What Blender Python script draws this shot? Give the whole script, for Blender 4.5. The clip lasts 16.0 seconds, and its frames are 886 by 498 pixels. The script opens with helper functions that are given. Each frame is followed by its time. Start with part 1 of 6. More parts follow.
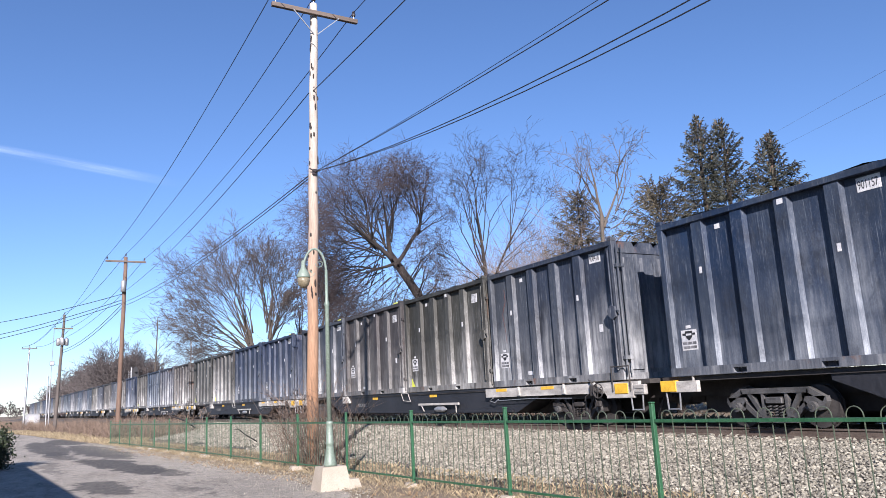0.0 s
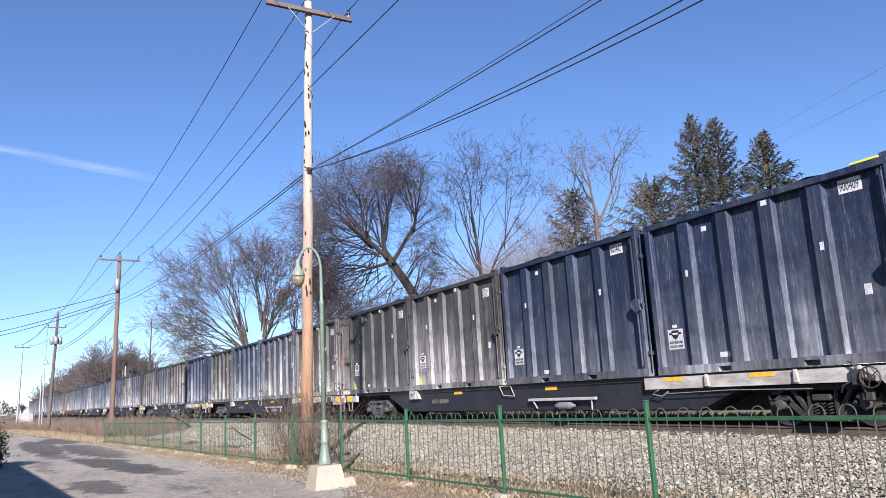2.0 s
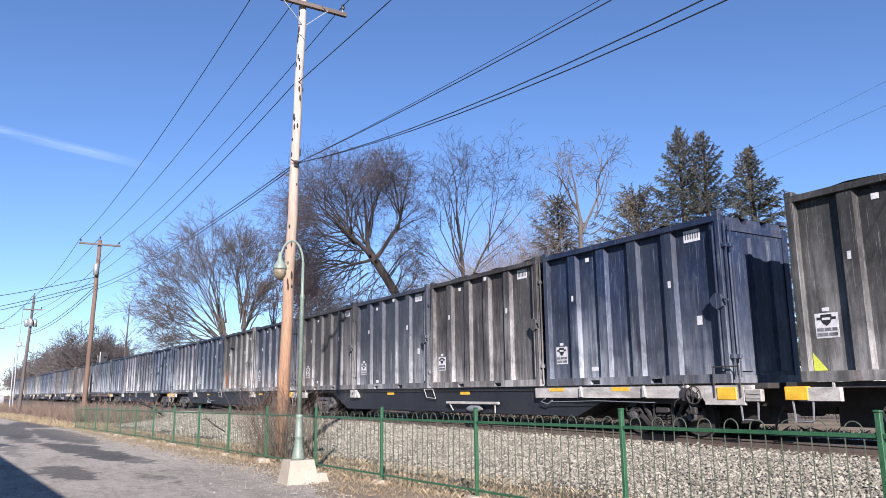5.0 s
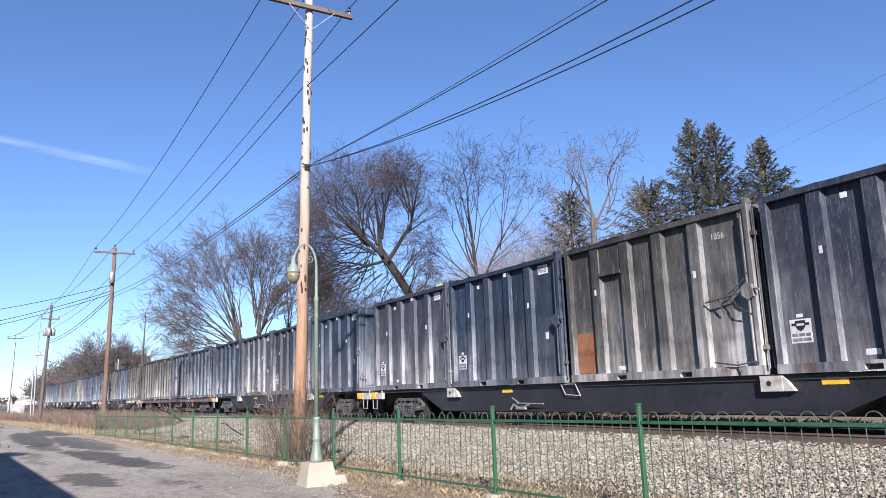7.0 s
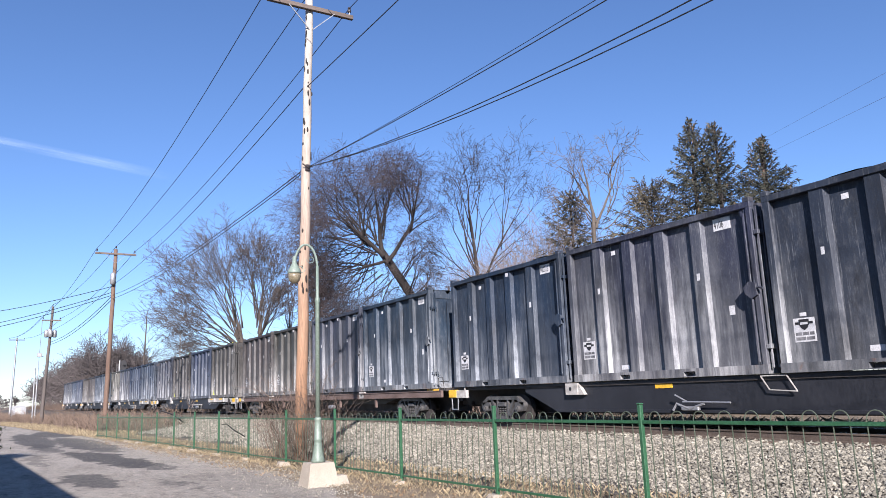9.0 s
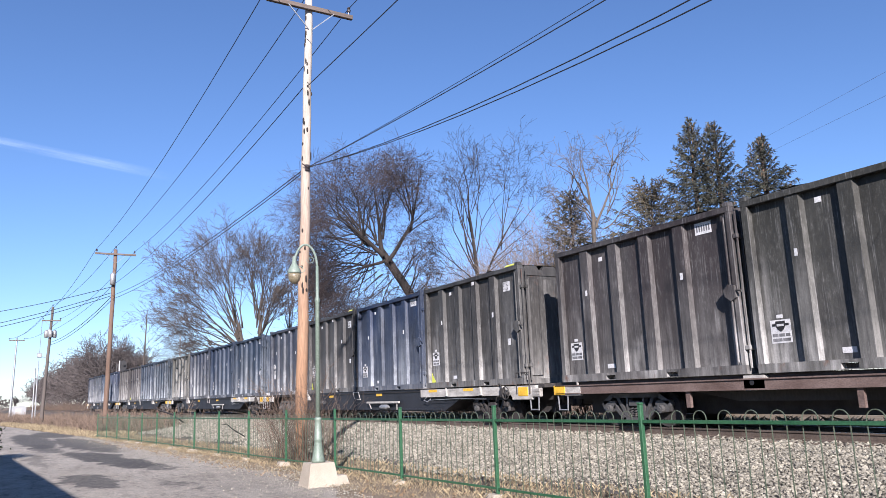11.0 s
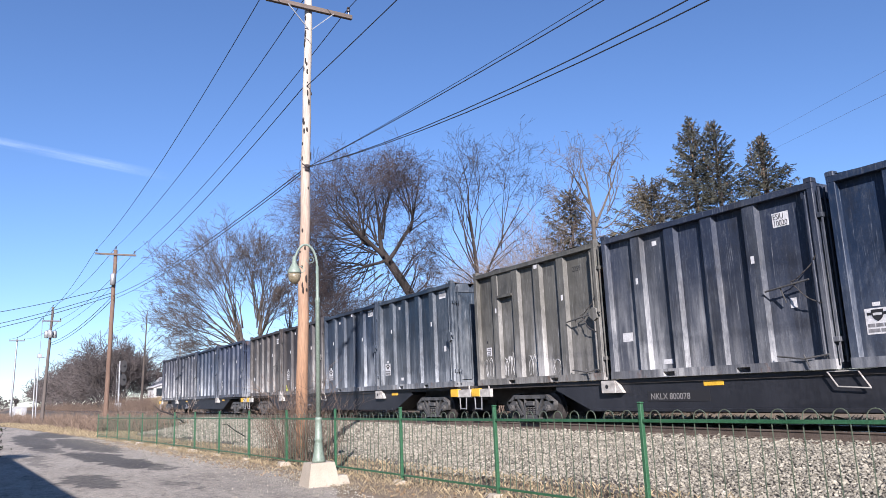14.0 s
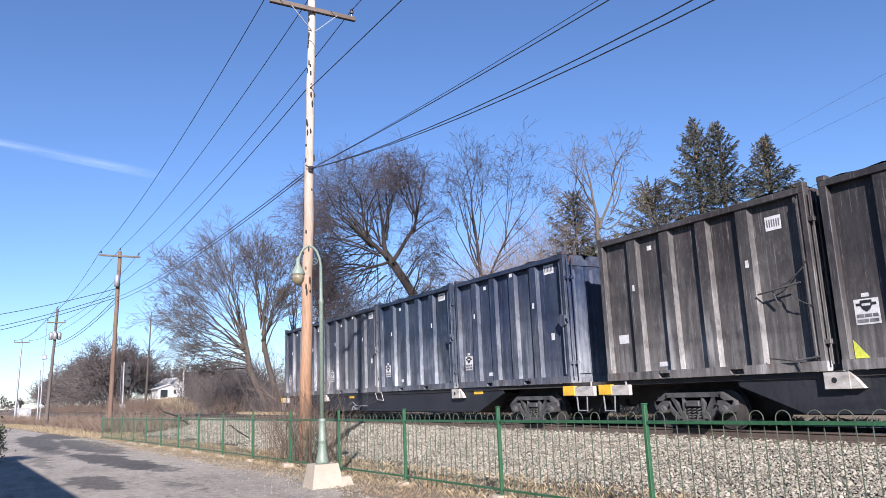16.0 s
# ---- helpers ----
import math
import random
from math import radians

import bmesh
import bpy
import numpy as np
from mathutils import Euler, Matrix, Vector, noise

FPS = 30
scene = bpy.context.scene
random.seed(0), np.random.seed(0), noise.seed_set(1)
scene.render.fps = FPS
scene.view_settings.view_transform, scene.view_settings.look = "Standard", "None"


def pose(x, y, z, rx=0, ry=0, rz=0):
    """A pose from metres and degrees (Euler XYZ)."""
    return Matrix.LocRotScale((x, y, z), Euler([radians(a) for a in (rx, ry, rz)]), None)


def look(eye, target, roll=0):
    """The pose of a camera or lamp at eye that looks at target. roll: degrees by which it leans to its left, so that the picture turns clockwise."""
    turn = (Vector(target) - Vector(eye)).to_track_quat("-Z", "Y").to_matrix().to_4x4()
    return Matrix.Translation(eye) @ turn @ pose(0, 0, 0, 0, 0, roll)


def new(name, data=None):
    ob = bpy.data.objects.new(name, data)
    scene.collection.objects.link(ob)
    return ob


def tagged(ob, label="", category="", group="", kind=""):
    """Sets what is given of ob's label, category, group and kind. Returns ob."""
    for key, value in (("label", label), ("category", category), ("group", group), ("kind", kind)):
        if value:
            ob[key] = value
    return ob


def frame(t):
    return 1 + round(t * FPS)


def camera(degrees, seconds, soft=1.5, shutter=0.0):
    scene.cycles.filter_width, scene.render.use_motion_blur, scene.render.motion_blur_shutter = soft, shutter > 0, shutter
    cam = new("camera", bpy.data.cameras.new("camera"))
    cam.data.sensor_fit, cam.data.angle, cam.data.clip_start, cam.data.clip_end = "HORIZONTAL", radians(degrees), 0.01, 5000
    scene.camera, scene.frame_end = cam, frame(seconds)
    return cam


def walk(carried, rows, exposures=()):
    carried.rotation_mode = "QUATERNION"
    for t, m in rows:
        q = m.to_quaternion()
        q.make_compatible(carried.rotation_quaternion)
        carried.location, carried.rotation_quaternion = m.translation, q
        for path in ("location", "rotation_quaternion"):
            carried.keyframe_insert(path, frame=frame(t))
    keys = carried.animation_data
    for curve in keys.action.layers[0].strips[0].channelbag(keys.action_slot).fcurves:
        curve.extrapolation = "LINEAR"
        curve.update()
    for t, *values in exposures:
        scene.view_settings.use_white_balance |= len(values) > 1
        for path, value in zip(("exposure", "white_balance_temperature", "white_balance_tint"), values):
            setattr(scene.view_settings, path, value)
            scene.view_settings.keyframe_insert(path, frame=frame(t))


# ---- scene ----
cam = camera(62.186, 16.0, soft=0.78)
EYE = (0.0, 0.0, 1.5)


def aim(turn, tilt, lean):
    """The camera's pose: turn clockwise from +y, tilt upwards, lean to its right, in degrees."""
    a, b = radians(turn), radians(tilt)
    way = Vector((math.sin(a) * math.cos(b), math.cos(a) * math.cos(b), math.sin(b)))
    return look(EYE, Vector(EYE) + way, lean)


AIMS = [
    (0, 29.869, 11.066, -3.043),
    (0.5, 29.971, 10.963, -2.777),
    (1, 30.074, 10.901, -2.878),
    (1.5, 30.180, 10.884, -3.080),
    (2, 30.272, 10.934, -3.105),
    (2.5, 30.480, 10.996, -2.713),
    (3, 30.828, 11.020, -1.956),
    (3.5, 31.349, 10.992, -1.022),
    (4, 31.873, 10.939, -0.212),
    (6.5, 30.732, 10.845, -1.800),
    (7, 30.586, 10.875, -1.976),
    (7.5, 30.523, 10.888, -2.037),
    (8, 30.521, 10.892, -2.095),
    (8.5, 30.519, 10.882, -2.123),
    (9, 30.517, 10.888, -2.154),
    (11.5, 30.527, 10.873, -2.240),
    (12, 30.524, 10.872, -2.249),
    (12.5, 30.530, 10.870, -2.270),
    (13, 30.536, 10.859, -2.307),
    (13.5, 30.525, 10.849, -2.335),
    (14, 30.525, 10.849, -2.335),
    (14.5, 30.534, 10.865, -2.336),
    (15, 30.507, 10.891, -2.386),
    (15.5, 30.298, 10.949, -2.349),
    (16, 30.250, 10.962, -2.344),
]
walk(cam, [(t, aim(a, b, c)) for t, a, b, c in AIMS], exposures=[(0, 1.26, 5800, 19), (16, 1.26, 5800, 19)])

# ---- daylight ----
SUN_AZ, SUN_EL = 28.0, 26.0   # the light travels towards this turn from +y
world = bpy.data.worlds.new("sky")
scene.world = world
world.use_nodes = True
wn = world.node_tree
sky = wn.nodes.new("ShaderNodeTexSky")
sky.sky_type, sky.sun_disc = "NISHITA", False
sky.sun_elevation, sky.sun_rotation = radians(SUN_EL), radians(SUN_AZ + 180)
sky.altitude = 700
sky.air_density, sky.dust_density, sky.ozone_density = 1.0, 0.15, 4.5
wn.links.new(sky.outputs[0], wn.nodes["Background"].inputs[0])
wn.nodes["Background"].inputs[1].default_value = 0.0635
sun = new("sun", bpy.data.lights.new("sun", "SUN"))
sun.data.energy, sun.data.angle, sun.data.color = 5.0, radians(0.53), (1.0, 0.9, 0.76)
a, b = radians(SUN_AZ), radians(SUN_EL)
sun.matrix_world = look((0, 0, 60), Vector((0, 0, 60)) + Vector((math.sin(a) * math.cos(b), math.cos(a) * math.cos(b), -math.sin(b))))

# ---- shape helpers ----


class Geo:
    """Vertices and faces of one mesh."""

    def __init__(self):
        self.v, self.f = [], []

    def add(self, verts, faces):
        n = len(self.v)
        self.v.extend(verts)
        self.f.extend([tuple(i + n for i in f) for f in faces])
        return self

    def box(self, x0, x1, y0, y1, z0, z1):
        vs = [(x, y, z) for z in (z0, z1) for y in (y0, y1) for x in (x0, x1)]
        return self.add(vs, [(0, 2, 3, 1), (4, 5, 7, 6), (0, 1, 5, 4), (2, 6, 7, 3), (0, 4, 6, 2), (1, 3, 7, 5)])

    def cbox(self, x0, x1, y0, y1, z0, z1, c=0.01):
        """A box with chamfered vertical and level edges."""
        vs = []
        for z, k in ((z0, c), (z0 + c, 0), (z1 - c, 0), (z1, c)):
            X0, X1, Y0, Y1 = x0 + k, x1 - k, y0 + k, y1 - k
            vs += [(X0 + c, Y0, z), (X1 - c, Y0, z), (X1, Y0 + c, z), (X1, Y1 - c, z), (X1 - c, Y1, z), (X0 + c, Y1, z), (X0, Y1 - c, z), (X0, Y0 + c, z)]
        fs = [tuple(range(7, -1, -1)), tuple(range(24, 32))]
        for r in range(3):
            for i in range(8):
                j = (i + 1) % 8
                fs.append((r * 8 + i, r * 8 + j, r * 8 + 8 + j, r * 8 + 8 + i))
        return self.add(vs, fs)

    def prism(self, poly, axis, a, b):
        """A polygon (two coordinates) drawn out along an axis from a to b."""
        def at(p, q, s):
            return {"x": (s, p, q), "y": (p, s, q), "z": (p, q, s)}[axis]
        n = len(poly)
        vs = [at(p, q, a) for p, q in poly] + [at(p, q, b) for p, q in poly]
        fs = [tuple(range(n - 1, -1, -1)), tuple(range(n, 2 * n))]
        fs += [(i, (i + 1) % n, n + (i + 1) % n, n + i) for i in range(n)]
        return self.add(vs, fs)

    def tube(self, pts, radii, n=6, close=True):
        """A round bar along a path."""
        P = [Vector(p) for p in pts]
        if isinstance(radii, (int, float)):
            radii = [radii] * len(P)
        vs, side = [], None
        for i, p in enumerate(P):
            d = (P[min(i + 1, len(P) - 1)] - P[max(i - 1, 0)]).normalized()
            if side is None:
                side = d.orthogonal().normalized()
            side = (side - d * side.dot(d)).normalized()
            up = d.cross(side)
            for k in range(n):
                an = 2 * math.pi * k / n
                vs.append(tuple(p + (side * math.cos(an) + up * math.sin(an)) * radii[i]))
        fs = []
        for i in range(len(P) - 1):
            for k in range(n):
                k2 = (k + 1) % n
                fs.append((i * n + k, i * n + k2, (i + 1) * n + k2, (i + 1) * n + k))
        if close:
            fs += [tuple(range(n - 1, -1, -1)), tuple(range((len(P) - 1) * n, len(P) * n))]
        return self.add(vs, fs)

    def lathe(self, prof, x=0, y=0, n=16):
        """A profile of (radius, height) turned about the vertical through x, y."""
        vs = [(x + r * math.cos(2 * math.pi * k / n), y + r * math.sin(2 * math.pi * k / n), z) for r, z in prof for k in range(n)]
        fs = []
        for i in range(len(prof) - 1):
            for k in range(n):
                k2 = (k + 1) % n
                fs.append((i * n + k, i * n + k2, (i + 1) * n + k2, (i + 1) * n + k))
        fs += [tuple(range(n - 1, -1, -1)), tuple(range((len(prof) - 1) * n, len(prof) * n))]
        return self.add(vs, fs)

    def rod(self, x0, x1, y, z, r0, n=20, r1=None):
        """A disc or drum along x."""
        r1 = r0 if r1 is None else r1
        vs = [(x, y + r * math.cos(2 * math.pi * k / n), z + r * math.sin(2 * math.pi * k / n)) for x, r in ((x0, r0), (x1, r1)) for k in range(n)]
        fs = [tuple(range(n)), tuple(range(2 * n - 1, n - 1, -1))]
        fs += [(k, n + k, n + (k + 1) % n, (k + 1) % n) for k in range(n)]
        return self.add(vs, fs)

    def mesh(self, name, mat=None, smooth=False):
        me = bpy.data.meshes.new(name)
        me.from_pydata(self.v, [], self.f)
        if mat:
            me.materials.append(mat)
        if smooth:
            me.polygons.foreach_set("use_smooth", [True] * len(me.polygons))
        me.update()
        return me


def empty(name, m=None):
    ob = new(name)
    ob.empty_display_size = 0.3
    if m is not None:
        ob.matrix_basis = m
    return ob


def part(name, geo, material, parent=None, label="", smooth=False):
    """Links a shape as one mesh object under a thing or a part."""
    me = geo if isinstance(geo, bpy.types.Mesh) else geo.mesh(name, material, smooth)
    ob = new(name, me)
    ob.parent = parent
    return tagged(ob, label)


def arrays(name, verts, faces, mat, smooth=False):
    """A mesh from numpy arrays; all faces have the same number of corners."""
    me = bpy.data.meshes.new(name)
    verts, faces = np.asarray(verts, np.float32), np.asarray(faces, np.int32)
    k = faces.shape[1]
    me.vertices.add(len(verts))
    me.vertices.foreach_set("co", verts.ravel())
    me.loops.add(faces.size)
    me.loops.foreach_set("vertex_index", faces.ravel())
    me.polygons.add(len(faces))
    me.polygons.foreach_set("loop_start", np.arange(len(faces), dtype=np.int32) * k)
    me.polygons.foreach_set("use_smooth", np.full(len(faces), smooth))
    me.update(calc_edges=True)
    me.validate()
    me.materials.append(mat)
    return me


# ---- materials ----


def nodes_of(name):
    m = bpy.data.materials.new(name)
    m.use_nodes = True
    return m, m.node_tree.nodes, m.node_tree.links, m.node_tree.nodes["Principled BSDF"]


def noise_at(N, L, scale, stretch=(1, 1, 1), detail=5, rough=0.6, coord="Object", shift=None):
    tc = N.new("ShaderNodeTexCoord")
    mp = N.new("ShaderNodeMapping")
    mp.inputs["Scale"].default_value = stretch
    if shift is not None:
        mp.inputs["Location"].default_value = shift
    L.new(tc.outputs[coord], mp.inputs[0])
    nz = N.new("ShaderNodeTexNoise")
    nz.inputs["Scale"].default_value, nz.inputs["Detail"].default_value, nz.inputs["Roughness"].default_value = scale, detail, rough
    L.new(mp.outputs[0], nz.inputs["Vector"])
    return nz.outputs["Fac"]


def ramp(N, L, fac, stops):
    r = N.new("ShaderNodeValToRGB")
    while len(r.color_ramp.elements) < len(stops):
        r.color_ramp.elements.new(0.5)
    for e, (p, c) in zip(r.color_ramp.elements, stops):
        e.position = p
        e.color = (c, c, c, 1) if isinstance(c, (int, float)) else (*c, 1)
    L.new(fac, r.inputs[0])
    return r.outputs[0]


def mixed(N, L, fac, a, b, mode="MIX"):
    m = N.new("ShaderNodeMix")
    m.data_type, m.blend_type = "RGBA", mode
    for sock, val in ((m.inputs[0], fac), (m.inputs[6], a), (m.inputs[7], b)):
        if isinstance(val, (int, float)):
            sock.default_value = val
        elif isinstance(val, tuple):
            sock.default_value = (*val, 1)
        else:
            L.new(val, sock)
    return m.outputs[2]


def maths(N, L, op, a, b):
    m = N.new("ShaderNodeMath")
    m.operation = op
    m.use_clamp = op in ("MULTIPLY", "ADD")
    for sock, val in zip(m.inputs, (a, b)):
        if isinstance(val, (int, float)):
            sock.default_value = val
        else:
            L.new(val, sock)
    return m.outputs[0]


def bumped(N, L, bsdf, height, strength, dist):
    b = N.new("ShaderNodeBump")
    b.inputs["Strength"].default_value, b.inputs["Distance"].default_value = strength, dist
    L.new(height, b.inputs["Height"])
    L.new(b.outputs[0], bsdf.inputs["Normal"])


def surface(name, dark, light, rough=0.8, metal=0.0, big=1.0, fine=30.0, stretch=(1, 1, 1), bump=0.3, depth=0.01, random_tone=0.0, island=False, coord="Object"):
    """A two-scale surface: broad stains, fine grain, relief."""
    m, N, L, B = nodes_of(name)
    n1 = noise_at(N, L, big, stretch, coord=coord)
    n2 = noise_at(N, L, fine, stretch, coord=coord)
    col = mixed(N, L, ramp(N, L, n1, [(0.3, 0.0), (0.7, 1.0)]), dark, light)
    grain = ramp(N, L, n2, [(0.25, 0.6), (0.75, 1.35)])
    col = mixed(N, L, 1.0, col, grain, "MULTIPLY")
    if random_tone:
        if island:
            r = N.new("ShaderNodeNewGeometry").outputs["Random Per Island"]
        else:
            r = N.new("ShaderNodeObjectInfo").outputs["Random"]
        col = mixed(N, L, 1.0, col, ramp(N, L, r, [(0.0, 1 - random_tone), (1.0, 1 + random_tone)]), "MULTIPLY")
    L.new(col, B.inputs["Base Color"])
    L.new(ramp(N, L, n2, [(0.2, max(rough - 0.12, 0.05)), (0.8, min(rough + 0.1, 1.0))]), B.inputs["Roughness"])
    B.inputs["Metallic"].default_value = metal
    if bump:
        bumped(N, L, B, n2, bump, depth)
    return m


def plain(name, col, rough=0.6, metal=0.0, emit=0.0):
    m, N, L, B = nodes_of(name)
    B.inputs["Base Color"].default_value = (*col, 1)
    B.inputs["Roughness"].default_value, B.inputs["Metallic"].default_value = rough, metal
    if emit:
        B.inputs["Emission Color"].default_value, B.inputs["Emission Strength"].default_value = (*col, 1), emit
    return m


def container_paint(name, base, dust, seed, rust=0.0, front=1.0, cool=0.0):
    """Worn steel paint with fine scratches, and grey dust runs that thicken downwards."""
    m, N, L, B = nodes_of(name)
    def grime(r, g, b):
        """Dust over blue paint looks cooler."""
        return (r * (1 - 0.14 * cool), g * (1 - 0.06 * cool), b * (1 + 0.05 * cool))

    sh = (seed * 7.3, seed * 3.1, seed * 1.7)
    broad = noise_at(N, L, 0.6, (1, 1, 0.7), 3, shift=sh)
    runs = noise_at(N, L, 7.0, (1, 1, 0.07), 6, 0.65, shift=sh)
    scuff = noise_at(N, L, 12.0, (1, 1, 0.35), 9, 0.8, shift=sh)
    hair = noise_at(N, L, 26.0, (1, 1, 0.42), 8, 0.85, shift=sh)
    fine = noise_at(N, L, 50.0, (1, 1, 0.8), 4, shift=sh)
    tc = N.new("ShaderNodeTexCoord")
    sp = N.new("ShaderNodeSeparateXYZ")
    L.new(tc.outputs["Object"], sp.inputs[0])
    mr = N.new("ShaderNodeMapRange")
    mr.inputs["From Min"].default_value, mr.inputs["From Max"].default_value = 3.4, 0.0
    L.new(sp.outputs["Z"], mr.inputs["Value"])
    depth = mr.outputs[0]
    col = mixed(N, L, ramp(N, L, broad, [(0.35, 0.0), (0.65, 1.0)]), tuple(c * 0.62 for c in base), base)
    # greyed panels
    worn = noise_at(N, L, 0.5, (1, 1, 0.12), 4, 0.62, shift=(sh[1], sh[2], sh[0]))
    wash = maths(N, L, "MULTIPLY", ramp(N, L, worn, [(0.46, 0.0), (0.55, 0.7)]), ramp(N, L, scuff, [(0.3, 0.45), (0.65, 1.0)]))
    col = mixed(N, L, maths(N, L, "MULTIPLY", wash, 0.08 + 0.5 * dust), col, grime(0.1053, 0.1092, 0.1053))
    # a film of dust that thickens downwards
    film = maths(N, L, "MULTIPLY", ramp(N, L, depth, [(0.0, 0.0), (0.35, 0.06), (0.7, 0.26), (0.9, 0.5), (1.0, 0.75)]), ramp(N, L, broad, [(0.3, 0.45), (0.7, 1.0)]))
    col = mixed(N, L, maths(N, L, "MULTIPLY", film, 0.25 + 0.75 * dust), col, grime(0.234, 0.2285, 0.2168))
    # dust washed down in runs
    low = ramp(N, L, depth, [(0.0, 0.03), (0.45, 0.1), (0.75, 0.5), (1.0, 1.0)])
    d1 = maths(N, L, "MULTIPLY", ramp(N, L, runs, [(0.44, 0.0), (0.66, 0.9)]), low)
    col = mixed(N, L, maths(N, L, "MULTIPLY", d1, dust), col, grime(0.2964, 0.2886, 0.2769))
    # chalky panels, on some containers only
    chalk = noise_at(N, L, 0.55, (1, 1, 0.35), 4, 0.6, shift=(sh[2], sh[0], sh[1]))
    d4 = maths(N, L, "MULTIPLY", ramp(N, L, chalk, [(0.52 - 0.1 * max(0, dust - 0.6) / 0.4, 0.0), (0.64 - 0.06 * dust, 0.9)]), ramp(N, L, runs, [(0.35, 0.15), (0.6, 1.0)]))
    d4 = maths(N, L, "MULTIPLY", d4, ramp(N, L, depth, [(0.15, 0.06), (0.5, 0.4), (0.85, 1.0)]))
    col = mixed(N, L, maths(N, L, "MULTIPLY", d4, 0.18 + 0.95 * dust), col, grime(0.47, 0.462, 0.44))
    # scratches
    d2 = maths(N, L, "MULTIPLY", ramp(N, L, scuff, [(0.52, 0.0), (0.72, 0.7)]), ramp(N, L, broad, [(0.38, 0.12), (0.62, 0.9)]))
    col = mixed(N, L, maths(N, L, "MULTIPLY", d2, 0.3 + 0.5 * dust), col, grime(0.2808, 0.2746, 0.2652))
    d5 = maths(N, L, "MULTIPLY", ramp(N, L, hair, [(0.55, 0.0), (0.66, 0.7)]), ramp(N, L, chalk, [(0.4, 0.08), (0.58, 1.0)]))
    col = mixed(N, L, maths(N, L, "MULTIPLY", d5, 0.22 + 0.3 * dust), col, grime(0.2886, 0.2886, 0.2886))
    if rust:
        rn = noise_at(N, L, 2.2, (1, 1, 0.6), 6, 0.7, shift=(sh[1], sh[2], sh[0]))
        col = mixed(N, L, ramp(N, L, rn, [(0.6 - rust * 0.15, 0.0), (0.72, 0.8)]), col, (0.1248, 0.0507, 0.0234))
    chip = noise_at(N, L, 5.5, (1, 1, 0.5), 10, 0.85, shift=(sh[1], sh[0], sh[2]))
    col = mixed(N, L, ramp(N, L, chip, [(0.675, 0.0), (0.7, 0.7)]), col, grime(0.429, 0.4368, 0.4368))
    # long thin scrapes down the panels
    line = noise_at(N, L, 30.0, (1, 1, 0.03), 4, 0.6, shift=sh)
    d6 = maths(N, L, "MULTIPLY", ramp(N, L, line, [(0.58, 0.0), (0.68, 0.8)]), ramp(N, L, chip, [(0.42, 0.0), (0.56, 1.0)]))
    col = mixed(N, L, maths(N, L, "MULTIPLY", d6, 0.25 + 0.45 * dust), col, grime(0.34, 0.34, 0.335))
    # soot in blotches
    soot = noise_at(N, L, 1.6, (1, 1, 0.45), 6, 0.7, shift=(sh[2], sh[1], sh[0]))
    col = mixed(N, L, ramp(N, L, soot, [(0.5, 0.0), (0.68, 0.55)]), col, (0.012, 0.012, 0.013))
    # the sides that face the train's way are paler, most so towards the bottom
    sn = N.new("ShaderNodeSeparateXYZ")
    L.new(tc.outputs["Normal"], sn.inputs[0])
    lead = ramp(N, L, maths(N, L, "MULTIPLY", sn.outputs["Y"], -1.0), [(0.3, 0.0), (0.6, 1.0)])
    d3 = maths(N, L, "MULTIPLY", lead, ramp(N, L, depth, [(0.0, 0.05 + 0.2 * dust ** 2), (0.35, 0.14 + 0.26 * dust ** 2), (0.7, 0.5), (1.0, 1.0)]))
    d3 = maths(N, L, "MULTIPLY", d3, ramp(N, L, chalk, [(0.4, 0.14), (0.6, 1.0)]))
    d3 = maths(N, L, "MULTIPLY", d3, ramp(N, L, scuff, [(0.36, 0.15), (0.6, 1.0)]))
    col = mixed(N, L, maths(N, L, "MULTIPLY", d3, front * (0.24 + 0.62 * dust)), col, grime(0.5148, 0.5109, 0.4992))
    col = mixed(N, L, 1.0, col, ramp(N, L, fine, [(0.3, 0.82), (0.7, 1.18)]), "MULTIPLY")
    L.new(col, B.inputs["Base Color"])
    L.new(ramp(N, L, scuff, [(0.3, 0.5), (0.7, 0.75)]), B.inputs["Roughness"])
    B.inputs["Specular IOR Level"].default_value = 0.35
    bumped(N, L, B, mixed(N, L, 0.5, broad, scuff), 0.4, 0.02)
    return m


